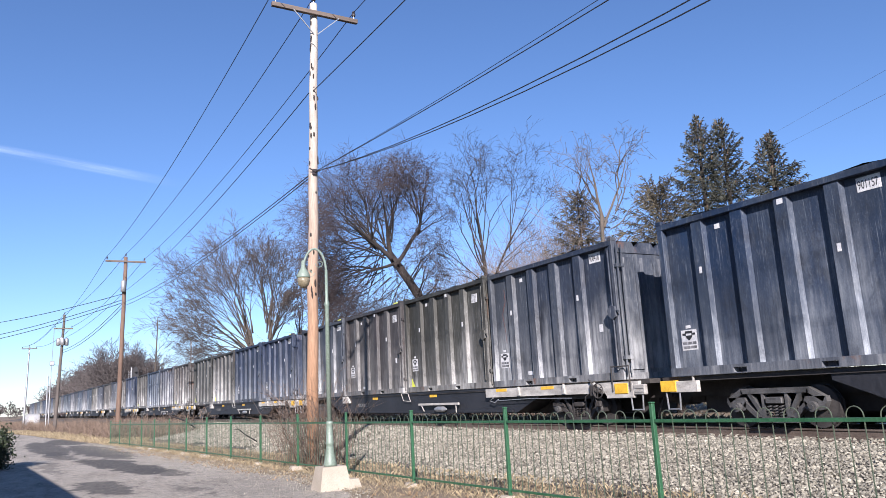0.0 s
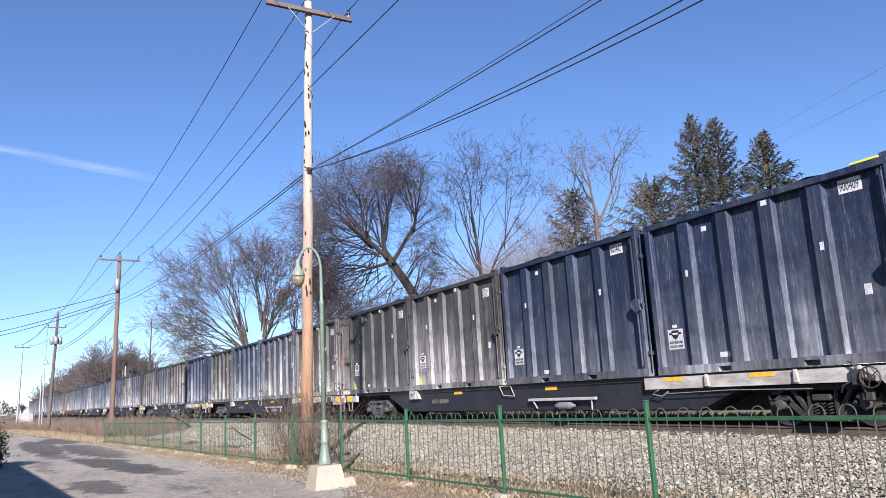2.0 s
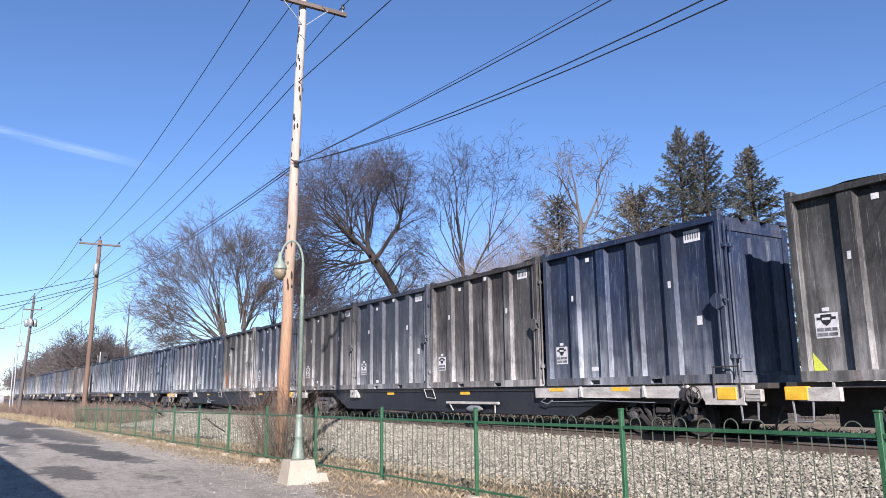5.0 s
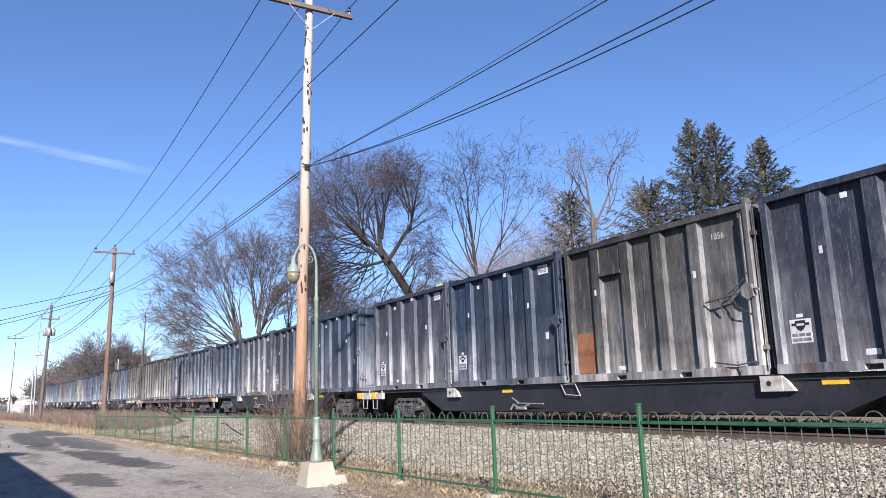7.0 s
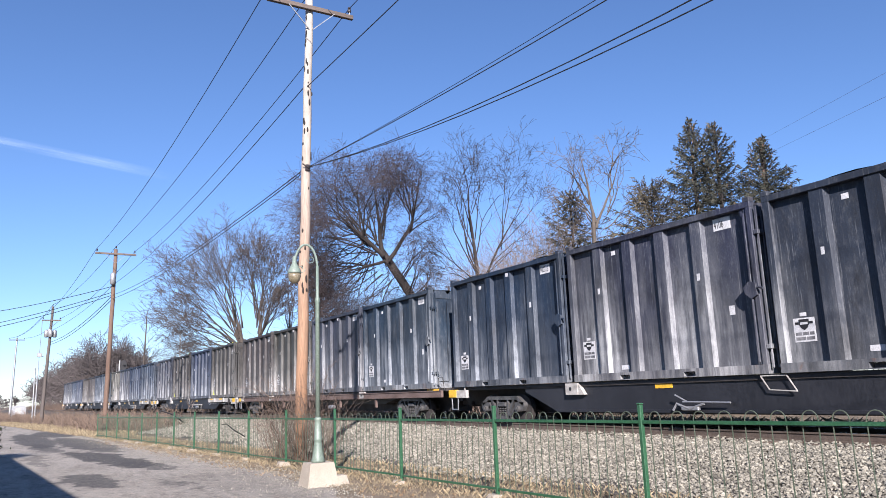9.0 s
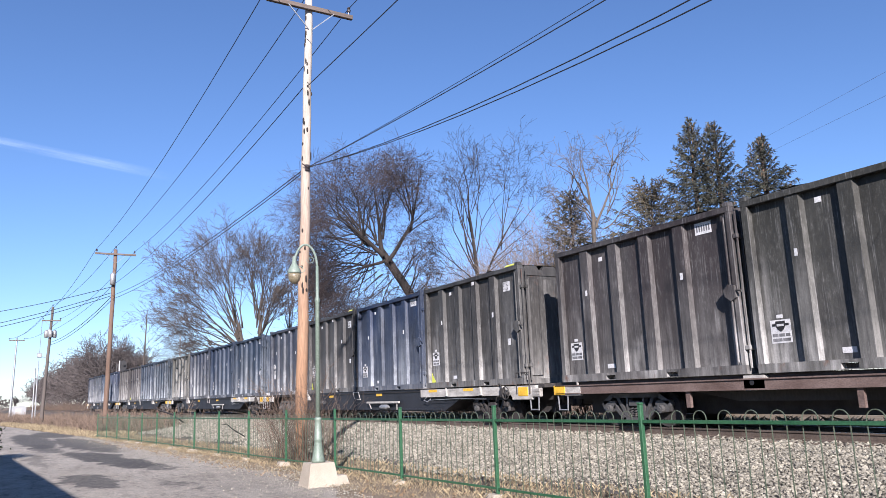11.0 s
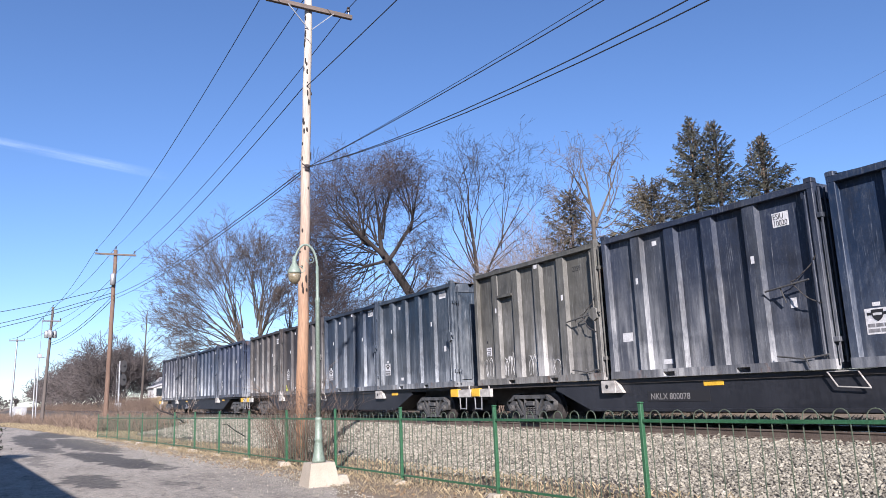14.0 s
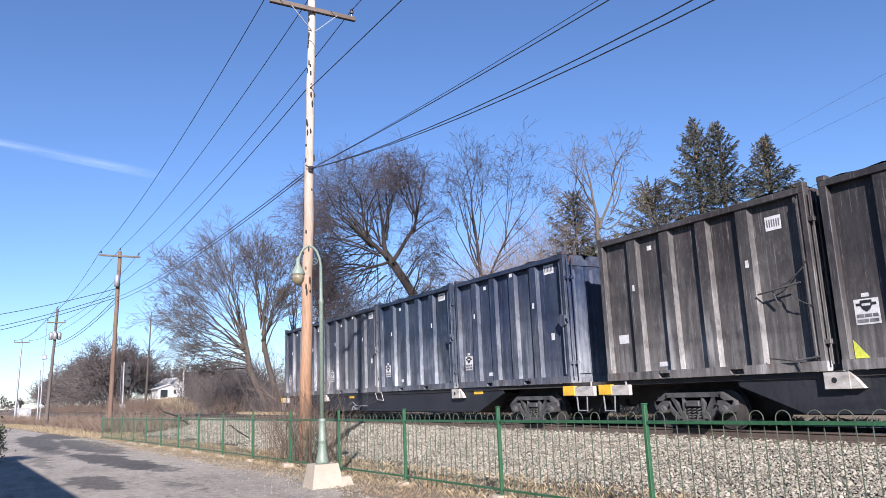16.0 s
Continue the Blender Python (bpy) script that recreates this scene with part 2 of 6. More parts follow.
def asphalt():
    """Old asphalt worn to its stones, with tar repairs, cracks and wheel tracks."""
    m, N, L, B = nodes_of("worn_asphalt")
    n0 = noise_at(N, L, 0.22, (1.4, 0.5, 1), 4)
    n1 = noise_at(N, L, 1.3, (1.5, 0.45, 1), 6, 0.7)
    n2 = noise_at(N, L, 8.0, (1.2, 0.5, 1), 6, 0.75)
    n3 = noise_at(N, L, 38.0, detail=5, rough=0.8)
    col = mixed(N, L, ramp(N, L, n0, [(0.35, 0.0), (0.65, 1.0)]), (0.235, 0.213, 0.177), (0.34, 0.311, 0.262))
    col = mixed(N, L, ramp(N, L, n1, [(0.48, 0.0), (0.64, 0.62)]), col, (0.169, 0.1482, 0.1224))
    col = mixed(N, L, ramp(N, L, n2, [(0.52, 0.0), (0.7, 0.7)]), col, (0.4257, 0.3629, 0.2888))
    col = mixed(N, L, ramp(N, L, n2, [(0.32, 0.9), (0.45, 0.0)]), col, (0.0939, 0.07862, 0.06236))
    tc = N.new("ShaderNodeTexCoord")

    def wobble(scale, amount, detail):
        nv = N.new("ShaderNodeTexNoise")
        nv.inputs["Scale"].default_value, nv.inputs["Detail"].default_value, nv.inputs["Roughness"].default_value = scale, detail, 0.72
        L.new(tc.outputs["Object"], nv.inputs["Vector"])
        su = N.new("ShaderNodeVectorMath")
        su.operation = "MULTIPLY_ADD"
        su.inputs[1].default_value = (amount, amount * 2.5, 0)
        L.new(nv.outputs["Color"], su.inputs[0])
        L.new(tc.outputs["Object"], su.inputs[2])
        return su.outputs[0]

    ragged = wobble(0.8, 2.2, 10)
    # tar repairs: centre, half lengths, turn, strength
    for cx, cy, rx, ry, turn, strong in ((1.2, 48, 0.9, 14, 0.02, 0.95), (2.6, 56, 1.1, 8, 0.03, 0.95), (3.0, 38, 0.95, 10.0, 0.03, 0.95), (1.4, 35, 0.5, 4.5, 0.05, 0.8), (2.6, 25.5, 0.7, 5.4, 0.1, 1.0), (3.2, 20.5, 0.3, 2.6, 0.12, 0.8), (1.55, 17.3, 0.42, 1.9, 0.1, 0.9), (0.9, 27, 0.25, 4, 0.0, 0.6), (2.9, 15.0, 0.25, 1.2, 0.2, 0.6)):
        mp = N.new("ShaderNodeMapping")
        mp.vector_type = "TEXTURE"
        mp.inputs["Location"].default_value = (cx + 1.1, cy + 2.75, 0)
        mp.inputs["Rotation"].default_value = (0, 0, turn)
        mp.inputs["Scale"].default_value = (rx, ry, 1000)
        L.new(ragged, mp.inputs[0])
        ln = N.new("ShaderNodeVectorMath")
        ln.operation = "LENGTH"
        L.new(mp.outputs[0], ln.inputs[0])
        f = maths(N, L, "MULTIPLY", ramp(N, L, ln.outputs["Value"], [(0.8, strong), (0.92, strong * 0.9), (0.98, 0.0)]), ramp(N, L, n2, [(0.4, 1.0), (0.7, 0.66)]))
        col = mixed(N, L, f, col, (0.042, 0.039, 0.036))
    vo = N.new("ShaderNodeTexVoronoi")
    vo.feature = "DISTANCE_TO_EDGE"
    vo.inputs["Scale"].default_value = 2.6
    L.new(wobble(3.0, 0.8, 4), vo.inputs["Vector"])
    crack = maths(N, L, "MULTIPLY", ramp(N, L, vo.outputs["Distance"], [(0.0, 1.0), (0.03, 0.0)]), ramp(N, L, n1, [(0.42, 0.0), (0.56, 0.85)]))
    col = mixed(N, L, crack, col, (0.05634, 0.04961, 0.0416))
    col = mixed(N, L, 1.0, col, ramp(N, L, n3, [(0.32, 0.45), (0.68, 1.5)]), "MULTIPLY")
    L.new(col, B.inputs["Base Color"])
    B.inputs["Roughness"].default_value = 0.92
    bumped(N, L, B, mixed(N, L, 0.5, n2, n3), 0.7, 0.02)
    return m


M_ASPHALT = asphalt()
M_SOIL = surface("dry_soil_grass", (0.1028, 0.0756, 0.04838), (0.2177, 0.1724, 0.1149), 0.95, 0, 0.5, 18, bump=0.7, depth=0.03)
M_BED = surface("ballast_bed", (0.04234, 0.03629, 0.03024), (0.1028, 0.09072, 0.0756), 0.95, 0, 0.8, 14, bump=1.0, depth=0.05)
M_STONE = surface("ballast_stone", (0.16, 0.149, 0.118), (0.268, 0.25, 0.2), 0.9, 0, 2.0, 30, bump=0.4, depth=0.006, random_tone=0.5, island=True)
M_STRAW = surface("dry_grass", (0.175, 0.138, 0.08), (0.29, 0.237, 0.148), 0.9, 0, 3, 20, bump=0, random_tone=0.35, island=True)
M_LITTER = surface("dead_leaves", (0.1331, 0.08467, 0.04536), (0.254, 0.1875, 0.1149), 0.9, 0, 3, 20, bump=0, random_tone=0.5, island=True)
M_RAIL = surface("rusty_rail", (0.07258, 0.05443, 0.04234), (0.1452, 0.1149, 0.09374), 0.75, 0.3, 1.5, 40, bump=0.2, depth=0.003)
M_RAILTOP = surface("polished_rail", (0.45, 0.44, 0.43), (0.6, 0.59, 0.58), 0.3, 1.0, 1.0, 30, bump=0)
M_TIE = surface("weathered_tie", (0.04234, 0.03326, 0.02722), (0.09677, 0.07258, 0.05443), 0.95, 0, 2, 30, (1, 0.2, 1), bump=0.6, depth=0.01, random_tone=0.3)
M_FENCE = surface("green_fence_paint", (0.01814, 0.07258, 0.03326), (0.03326, 0.1028, 0.05141), 0.45, 0.0, 3, 60, bump=0.05, depth=0.002)
M_FENCEWIRE = surface("dull_green_wire", (0.04838, 0.0756, 0.04838), (0.1149, 0.1361, 0.09979), 0.45, 0.2, 3, 60, bump=0)
M_LAMPPOST = surface("pale_green_paint", (0.121, 0.1633, 0.13), (0.1814, 0.2238, 0.1845), 0.5, 0.0, 2, 40, bump=0.1, depth=0.003)
M_GLOBE = surface("brown_glass_globe", (0.121, 0.1028, 0.06048), (0.2056, 0.1754, 0.121), 0.25, 0.0, 5, 40, bump=0)
M_CONCRETE = surface("pale_concrete", (0.2903, 0.254, 0.2026), (0.3629, 0.3205, 0.2601), 0.9, 0, 2, 90, bump=0.15, depth=0.003)


def pine_pole():
    """Weathered pole wood, sun-bleached towards the top, orange-brown below."""
    m, N, L, B = nodes_of("bleached_pine_pole")
    grain = noise_at(N, L, 14, (4, 4, 0.25))
    stain = noise_at(N, L, 1.5, (2, 2, 0.4))
    tc = N.new("ShaderNodeTexCoord")
    sp = N.new("ShaderNodeSeparateXYZ")
    L.new(tc.outputs["Object"], sp.inputs[0])
    mr = N.new("ShaderNodeMapRange")
    mr.inputs["From Min"].default_value, mr.inputs["From Max"].default_value = 1.0, 9.0
    L.new(sp.outputs["Z"], mr.inputs["Value"])
    col = ramp(N, L, mr.outputs[0], [(0.0, (0.2177, 0.121, 0.06653)), (0.35, (0.3024, 0.1875, 0.1149)), (0.6, (0.3387, 0.2661, 0.2056)), (1.0, (0.3629, 0.3296, 0.2843))])
    col = mixed(N, L, ramp(N, L, stain, [(0.45, 0.0), (0.7, 0.55)]), col, (0.1814, 0.121, 0.08467))
    col = mixed(N, L, 1.0, col, ramp(N, L, grain, [(0.3, 0.7), (0.7, 1.25)]), "MULTIPLY")
    L.new(col, B.inputs["Base Color"])
    B.inputs["Roughness"].default_value = 0.9
    bumped(N, L, B, grain, 0.6, 0.012)
    return m


M_PINE = pine_pole()
M_POLEDARK = surface("dark_pole_wood", (0.09677, 0.06048, 0.04234), (0.1633, 0.1089, 0.07862), 0.9, 0, 1.2, 14, (4, 4, 0.25), bump=0.5, depth=0.01)
M_GREYPOLE = surface("weathered_grey_pole_wood", (0.06048, 0.05141, 0.04536), (0.121, 0.1028, 0.09072), 0.9, 0, 1.2, 14, (4, 4, 0.25), bump=0.5, depth=0.01)
M_ARM = surface("grey_crossarm_wood", (0.07862, 0.06048, 0.04838), (0.1452, 0.1149, 0.09677), 0.9, 0, 2, 20, (0.3, 4, 4), bump=0.4, depth=0.008)
M_WIRE = plain("black_cable", (0.012, 0.012, 0.014), 0.6)
M_FARWIRE = plain("grey_far_cable", (0.3, 0.36, 0.5), 0.8)
M_INSUL = plain("dark_insulator", (0.036, 0.0288, 0.0288), 0.3)
M_GALV = surface("galvanised_steel", (0.2722, 0.2782, 0.2843), (0.375, 0.381, 0.3871), 0.5, 0.6, 3, 40, bump=0.05, depth=0.002)
M_BARK1 = surface("grey_bark", (0.04234, 0.03384, 0.02844), (0.08467, 0.06955, 0.05746), 0.95, 0, 2, 20, (1, 1, 0.3), bump=0.6, depth=0.02)
M_BARK2 = surface("dark_bark", (0.01332, 0.0103, 0.009072), (0.03146, 0.02419, 0.02059), 0.95, 0, 2, 20, (1, 1, 0.3), bump=0.6, depth=0.02)
M_TWIG3 = surface("pale_twigs", (0.06048, 0.04961, 0.03989), (0.1149, 0.09554, 0.0774), 0.9, 0, 2, 20, bump=0)
M_THICKET = surface("tan_thicket_twigs", (0.121, 0.09072, 0.07258), (0.2056, 0.1603, 0.13), 0.95, 0, 2, 20, bump=0)
M_WOODS = surface("far_wood_twigs", (0.05, 0.043, 0.042), (0.088, 0.075, 0.071), 0.95, 0, 0.05, 3, bump=0, random_tone=0.5, island=True)
M_CEDAR = surface("brownish_cedar_sprays", (0.045, 0.04, 0.024), (0.105, 0.088, 0.055), 0.85, 0, 0.6, 20, bump=0, random_tone=0.5, island=True)
M_TWIG1 = surface("grey_twigs", (0.04356, 0.03506, 0.03024), (0.07862, 0.06408, 0.05566), 0.9, 0, 2, 20, bump=0)
M_TWIG2 = surface("reddish_twigs", (0.03, 0.022, 0.022), (0.06, 0.045, 0.043), 0.9, 0, 2, 20, bump=0)
M_DARKTWIG = surface("dark_slender_twigs", (0.02, 0.017, 0.016), (0.043, 0.036, 0.034), 0.9, 0, 2, 20, bump=0)
M_BRUSH = surface("dry_brush_stems", (0.06955, 0.04838, 0.03629), (0.1331, 0.09677, 0.07258), 0.95, 0, 1, 20, bump=0, random_tone=0.35, island=True)
M_HEDGE = surface("dry_hedge_stems", (0.1028, 0.07258, 0.05443), (0.1875, 0.1391, 0.1028), 0.95, 0, 0.3, 20, bump=0, random_tone=0.35, island=True)
M_NEEDLE = surface("spruce_needles", (0.02, 0.025, 0.017), (0.066, 0.065, 0.045), 0.8, 0, 0.6, 20, bump=0, random_tone=0.5, island=True)
M_CONE = surface("brown_spruce_cones", (0.08, 0.05, 0.026), (0.15, 0.095, 0.05), 0.8, 0, 1, 20, bump=0, random_tone=0.3, island=True)
M_HULL = surface("black_wagon_paint", (0.008, 0.0088, 0.012), (0.02, 0.0215, 0.027), 0.6, 0, 0.6, 18, (1, 1, 0.5), bump=0.15, depth=0.006)
M_HULL2 = surface("brown_black_wagon_paint", (0.03, 0.026, 0.024), (0.06, 0.052, 0.047), 0.6, 0, 0.6, 18, (1, 1, 0.5), bump=0.15, depth=0.006)
M_RUSTSILL = surface("rust_brown_sill", (0.07258, 0.04536, 0.03629), (0.1572, 0.1149, 0.09979), 0.8, 0, 1.2, 24, (1, 1, 2), bump=0.3, depth=0.005)
M_UNDER = surface("grimy_shaded_underframe_steel", (0.02, 0.018, 0.017), (0.05, 0.045, 0.042), 0.75, 0.1, 2, 30, bump=0.3, depth=0.006)
M_TRUCK = surface("dusty_cast_steel", (0.03, 0.03, 0.03), (0.1, 0.098, 0.096), 0.5, 0.1, 3, 40, bump=0.4, depth=0.006)
M_WHITESILL = surface("dirty_white_paint", (0.2, 0.188, 0.17), (0.5, 0.48, 0.44), 0.6, 0, 1.5, 30, (1, 1, 3), bump=0.2, depth=0.004)
M_YELLOW = surface("yellow_reflector", (0.5, 0.29, 0.02), (0.72, 0.43, 0.03), 0.5, 0, 4, 40, bump=0)
M_LIME = surface("lime_yellow_paint", (0.396, 0.432, 0.0432), (0.54, 0.576, 0.072), 0.6, 0, 4, 40, bump=0)
M_DECAL = surface("white_decal", (0.432, 0.432, 0.432), (0.5616, 0.5616, 0.5616), 0.5, 0, 6, 60, bump=0)
M_INK = plain("black_ink", (0.0144, 0.0144, 0.01584), 0.6)
M_BARINK = surface("faded_grey_ink", (0.04838, 0.04838, 0.05141), (0.2177, 0.2177, 0.2238), 0.7, 0, 9, 22, (1, 1, 0.3), bump=0)
M_GREYTEXT = plain("pale_grey_lettering", (0.36, 0.36, 0.36), 0.6)
M_DIMTEXT = plain("dim_grey_lettering", (0.2, 0.195, 0.185), 0.7)
M_RUSTPATCH = surface("orange_rust_patch", (0.1512, 0.06048, 0.02419), (0.254, 0.1149, 0.04838), 0.85, 0, 2, 20, bump=0.2, depth=0.004)
M_SPRAY = surface("faded_white_spray_paint", (0.13, 0.13, 0.125), (0.44, 0.44, 0.43), 0.8, 0, 3, 26, bump=0)
M_FAINTRED = surface("faint_red_spray_paint", (0.035, 0.025, 0.032), (0.11, 0.045, 0.036), 0.8, 0, 2, 20, bump=0)
M_REDTARP = plain("red_tarp_scrap", (0.324, 0.036, 0.0432), 0.7)
M_TARP = surface("black_tarp", (0.009072, 0.009072, 0.009648), (0.03024, 0.02902, 0.02722), 0.8, 0, 3, 20, bump=0.5, depth=0.02)
M_HOUSEWALL = surface("white_siding", (0.4234, 0.4234, 0.4113), (0.4838, 0.4838, 0.4778), 0.7, 0, 1, 10, (0.2, 0.2, 6), bump=0.1, depth=0.01)
M_ROOF = surface("grey_shingle_roof", (0.07258, 0.07258, 0.0756), (0.1331, 0.127, 0.127), 0.9, 0, 2, 20, bump=0.4, depth=0.01)
M_PALEROOF = surface("pale_grey_roof", (0.3, 0.3, 0.305), (0.42, 0.42, 0.42), 0.9, 0, 2, 20, bump=0.2, depth=0.01)
M_PANE = plain("dark_window_glass", (0.02, 0.025, 0.03), 0.08)
M_BRICK = surface("station_wall", (0.1814, 0.09677, 0.07258), (0.254, 0.1452, 0.1089), 0.9, 0, 1, 14, bump=0.4, depth=0.01)
M_LEAF = surface("evergreen_leaf", (0.0121, 0.02117, 0.009072), (0.03629, 0.04838, 0.01814), 0.6, 0, 2, 20, bump=0, random_tone=0.4, island=True)

# ---- ground, road, ballast ----


def smooth(a, b, x):
    t = min(max((x - a) / (b - a), 0.0), 1.0)
    return t * t * (3 - 2 * t)


def verge(y):
    """Height of the road and its verge; it falls gently away from the station."""
    return 0.061 - 0.0087 * min(max(y, 0.0), 60.0)


def bend(y):
    """The line runs straight past the station, then turns a little to the west."""
    return -0.000493 * (min(max(y, 27.5), 70.6) - 27.5) ** 2 - 0.0425 * max(0.0, y - 70.6)


def heading(y):
    """The line's turn, in degrees."""
    return math.degrees(math.atan(0.000986 * (min(max(y, 27.5), 70.6) - 27.5)))


def lie(x, y):
    """Height of the ground."""
    g = verge(y)
    x -= bend(min(y, 300.0))
    z = g + (0.2 - g) * smooth(7.0, 12.4, x)
    if x > 16.9:
        z += 2.6 * smooth(19, 38, x) * smooth(50, 130, y) * (1 - smooth(185, 235, y)) - 0.15 * smooth(16.9, 18, x)
    return z


def fence_x(y):
    return 6.23 - 0.02326 * y - 0.000433 * y * y


def road_edge(y):
    ys = [-60, 5, 10.5, 15, 25, 45, 60, 90, 130, 200]
    xs = [4.0, 4.2, 4.45, 5.0, 4.6, 4.0, 3.0, -0.2, -7.0, -22.0]
    return float(np.interp(y, ys, xs)) + 0.12 * math.sin(y * 1.7) + 0.08 * math.sin(y * 4.3 + 1)


def sheet(name, xs, ys, height, mat, label, lift=0.0, along=False):
    vs = [(x + (bend(y) if along else 0), y, height(x + (bend(y) if along else 0), y) + lift) for y in ys for x in xs]
    n = len(xs)
    fs = [(j * n + i, j * n + i + 1, (j + 1) * n + i + 1, (j + 1) * n + i) for j in range(len(ys) - 1) for i in range(n - 1)]
    return tagged(new(name, arrays(name, vs, fs, mat, True)), label, kind="structure")


far = [250, 400, 700, 1200, 2500]
gx = [-v for v in far[::-1]] + list(np.linspace(-120, -10, 12)) + list(np.linspace(-8, 34, 85)) + list(np.linspace(40, 150, 14)) + far
gy = [-v for v in far[::-1]] + list(np.linspace(-150, -10, 15)) + list(np.linspace(-8, 70, 79)) + list(np.linspace(75, 220, 30)) + far
sheet("ground", gx, gy, lie, M_SOIL, "dry tan winter grass and soil beside the track")

vs, fs = [], []
ry = list(np.arange(-60, 70, 0.5)) + list(np.arange(70, 230, 3))
for y in ry:
    e = road_edge(y)
    for k in range(9):
        x = e - (9.5 + 0.2 * math.sin(y)) * k / 8
        vs.append((x, y, lie(x, y) + 0.02 - (0.015 if k == 0 else 0)))
for j in range(len(ry) - 1):
    for i in range(8):
        fs.append((j * 9 + i + 1, j * 9 + i, (j + 1) * 9 + i, (j + 1) * 9 + i + 1))
tagged(new("road", arrays("road", vs, fs, M_ASPHALT, True)), "worn grey asphalt lane with gravel edge", kind="structure")


sheet("ballast_bed", list(np.linspace(7.3, 17.2, 34)), list(np.arange(-60, 60, 0.5)) + list(np.arange(60, 420, 4)), lie, M_BED, "grey stone ballast of the railway", 0.012, True)


def stones(name, x0, x1, y0, y1, pitch, size, seed):
    """Loose broken stones, a little uneven, on the bed."""
    rs = np.random.RandomState(seed)
    nx, ny = int((x1 - x0) / pitch), int((y1 - y0) / pitch)
    X, Y = np.meshgrid(np.linspace(x0, x1, nx), np.linspace(y0, y1, ny))
    X = X.ravel() + rs.uniform(-0.5, 0.5, nx * ny) * pitch
    Y = Y.ravel() + rs.uniform(-0.5, 0.5, nx * ny) * pitch
    keep = X > 7.4 + 0.5 * np.sin(Y * 0.9) + rs.uniform(-0.5, 0.6, len(X))
    X, Y = X[keep], Y[keep]
    n = len(X)
    X = X + np.array([bend(y) for y in Y])
    Z = np.array([lie(x, y) for x, y in zip(X, Y)])
    base = np.array([(1, 0, 0), (-1, 0, 0), (0, 1, 0), (0, -1, 0), (0, 0, 1), (0, 0, -1), (0.6, 0.6, 0.55), (-0.6, -0.5, 0.6)])
    tri = np.array([(0, 6, 4), (0, 2, 6), (6, 2, 4), (4, 2, 1), (1, 7, 4), (1, 3, 7), (7, 3, 4), (4, 3, 0)])
    S = size * rs.uniform(0.55, 1.35, (n, 1, 1)) * rs.uniform(0.65, 1.2, (n, 1, 3))
    V = base[None] * S * rs.uniform(0.75, 1.2, (n, 8, 1))
    A = rs.uniform(0, 6.28, (n, 3)) * [0.12, 0.12, 1.0]
    for ax in range(3):
        c, s = np.cos(A[:, ax])[:, None], np.sin(A[:, ax])[:, None]
        i, j = (ax + 1) % 3, (ax + 2) % 3
        vi, vj = V[:, :, i] * c - V[:, :, j] * s, V[:, :, i] * s + V[:, :, j] * c
        V[:, :, i], V[:, :, j] = vi, vj
    V += np.stack([X, Y, Z + 0.012 + rs.uniform(0, 0.02, n)], -1)[:, None]
    F = (tri[None] + 8 * np.arange(n)[:, None, None]).reshape(-1, 3)
    return tagged(new(name, arrays(name, V.reshape(-1, 3), F, M_STONE)), "pale grey broken ballast stones beside the rails", "ballast", kind="stuff")


stones("ballast_stones", 7.0, 13.0, 2.5, 22, 0.05, 0.027, 3)
stones("ballast_stones", 7.0, 13.0, 22, 56, 0.098, 0.047, 4)
stones("ballast_stones", 13.0, 18.2, 3, 40, 0.12, 0.05, 5)

# ---- track ----
TRACK_X = 14.56
track = tagged(empty("railway_track", pose(TRACK_X, 0, 0)), "rusty steel rails on weathered wooden ties", "railway track", kind="structure")
for s in (-0.755, 0.755):
    r = Geo()
    prof = [(-0.07, 0.24), (0.07, 0.24), (0.07, 0.255), (0.012, 0.27), (0.012, 0.37), (0.036, 0.385), (0.036, 0.418), (-0.036, 0.418), (-0.036, 0.385), (-0.012, 0.37), (-0.012, 0.27), (-0.07, 0.255)]
    line = [-80, 0, 27.5] + list(range(35, 425, 8))
    np_ = len(prof)
    r.add([(x + s + bend(y), y, z) for y in line for x, z in prof], [(i * np_ + k, i * np_ + (k + 1) % np_, (i + 1) * np_ + (k + 1) % np_, (i + 1) * np_ + k) for i in range(len(line) - 1) for k in range(np_)])
    rail = part("rail", r, M_RAIL, track, "rust-brown steel rail")
    part("rail_head", Geo().add([(s + dx + bend(y), y, 0.421) for y in line for dx in (-0.03, 0.03)], [(2 * i, 2 * i + 1, 2 * i + 3, 2 * i + 2) for i in range(len(line) - 1)]), M_RAILTOP, rail, "polished rail head")
tie = Geo().cbox(-1.3, 1.3, -0.11, 0.11, 0.08, 0.24, 0.008).mesh("tie", M_TIE)
for i in range(150):
    t = part("tie", tie, None, track)
    t.location = (bend(2 + i * 0.5), 2 + i * 0.5, 0)
    t.rotation_euler.z = radians(heading(2 + i * 0.5)) + random.uniform(-0.012, 0.012)
rest = Geo()
for i in range(300):
    rest.box(-1.3 + bend(77 + i * 0.6), 1.3 + bend(77 + i * 0.6), 77 + i * 0.6, 77.22 + i * 0.6, 0.08, 0.24)
for i in range(120):
    rest.box(-1.3, 1.3, 1.5 - i * 0.5, 1.72 - i * 0.5, 0.08, 0.24)
tagged(part("far_ties", rest, M_TIE, track, "row of weathered ties"), kind="stuff")

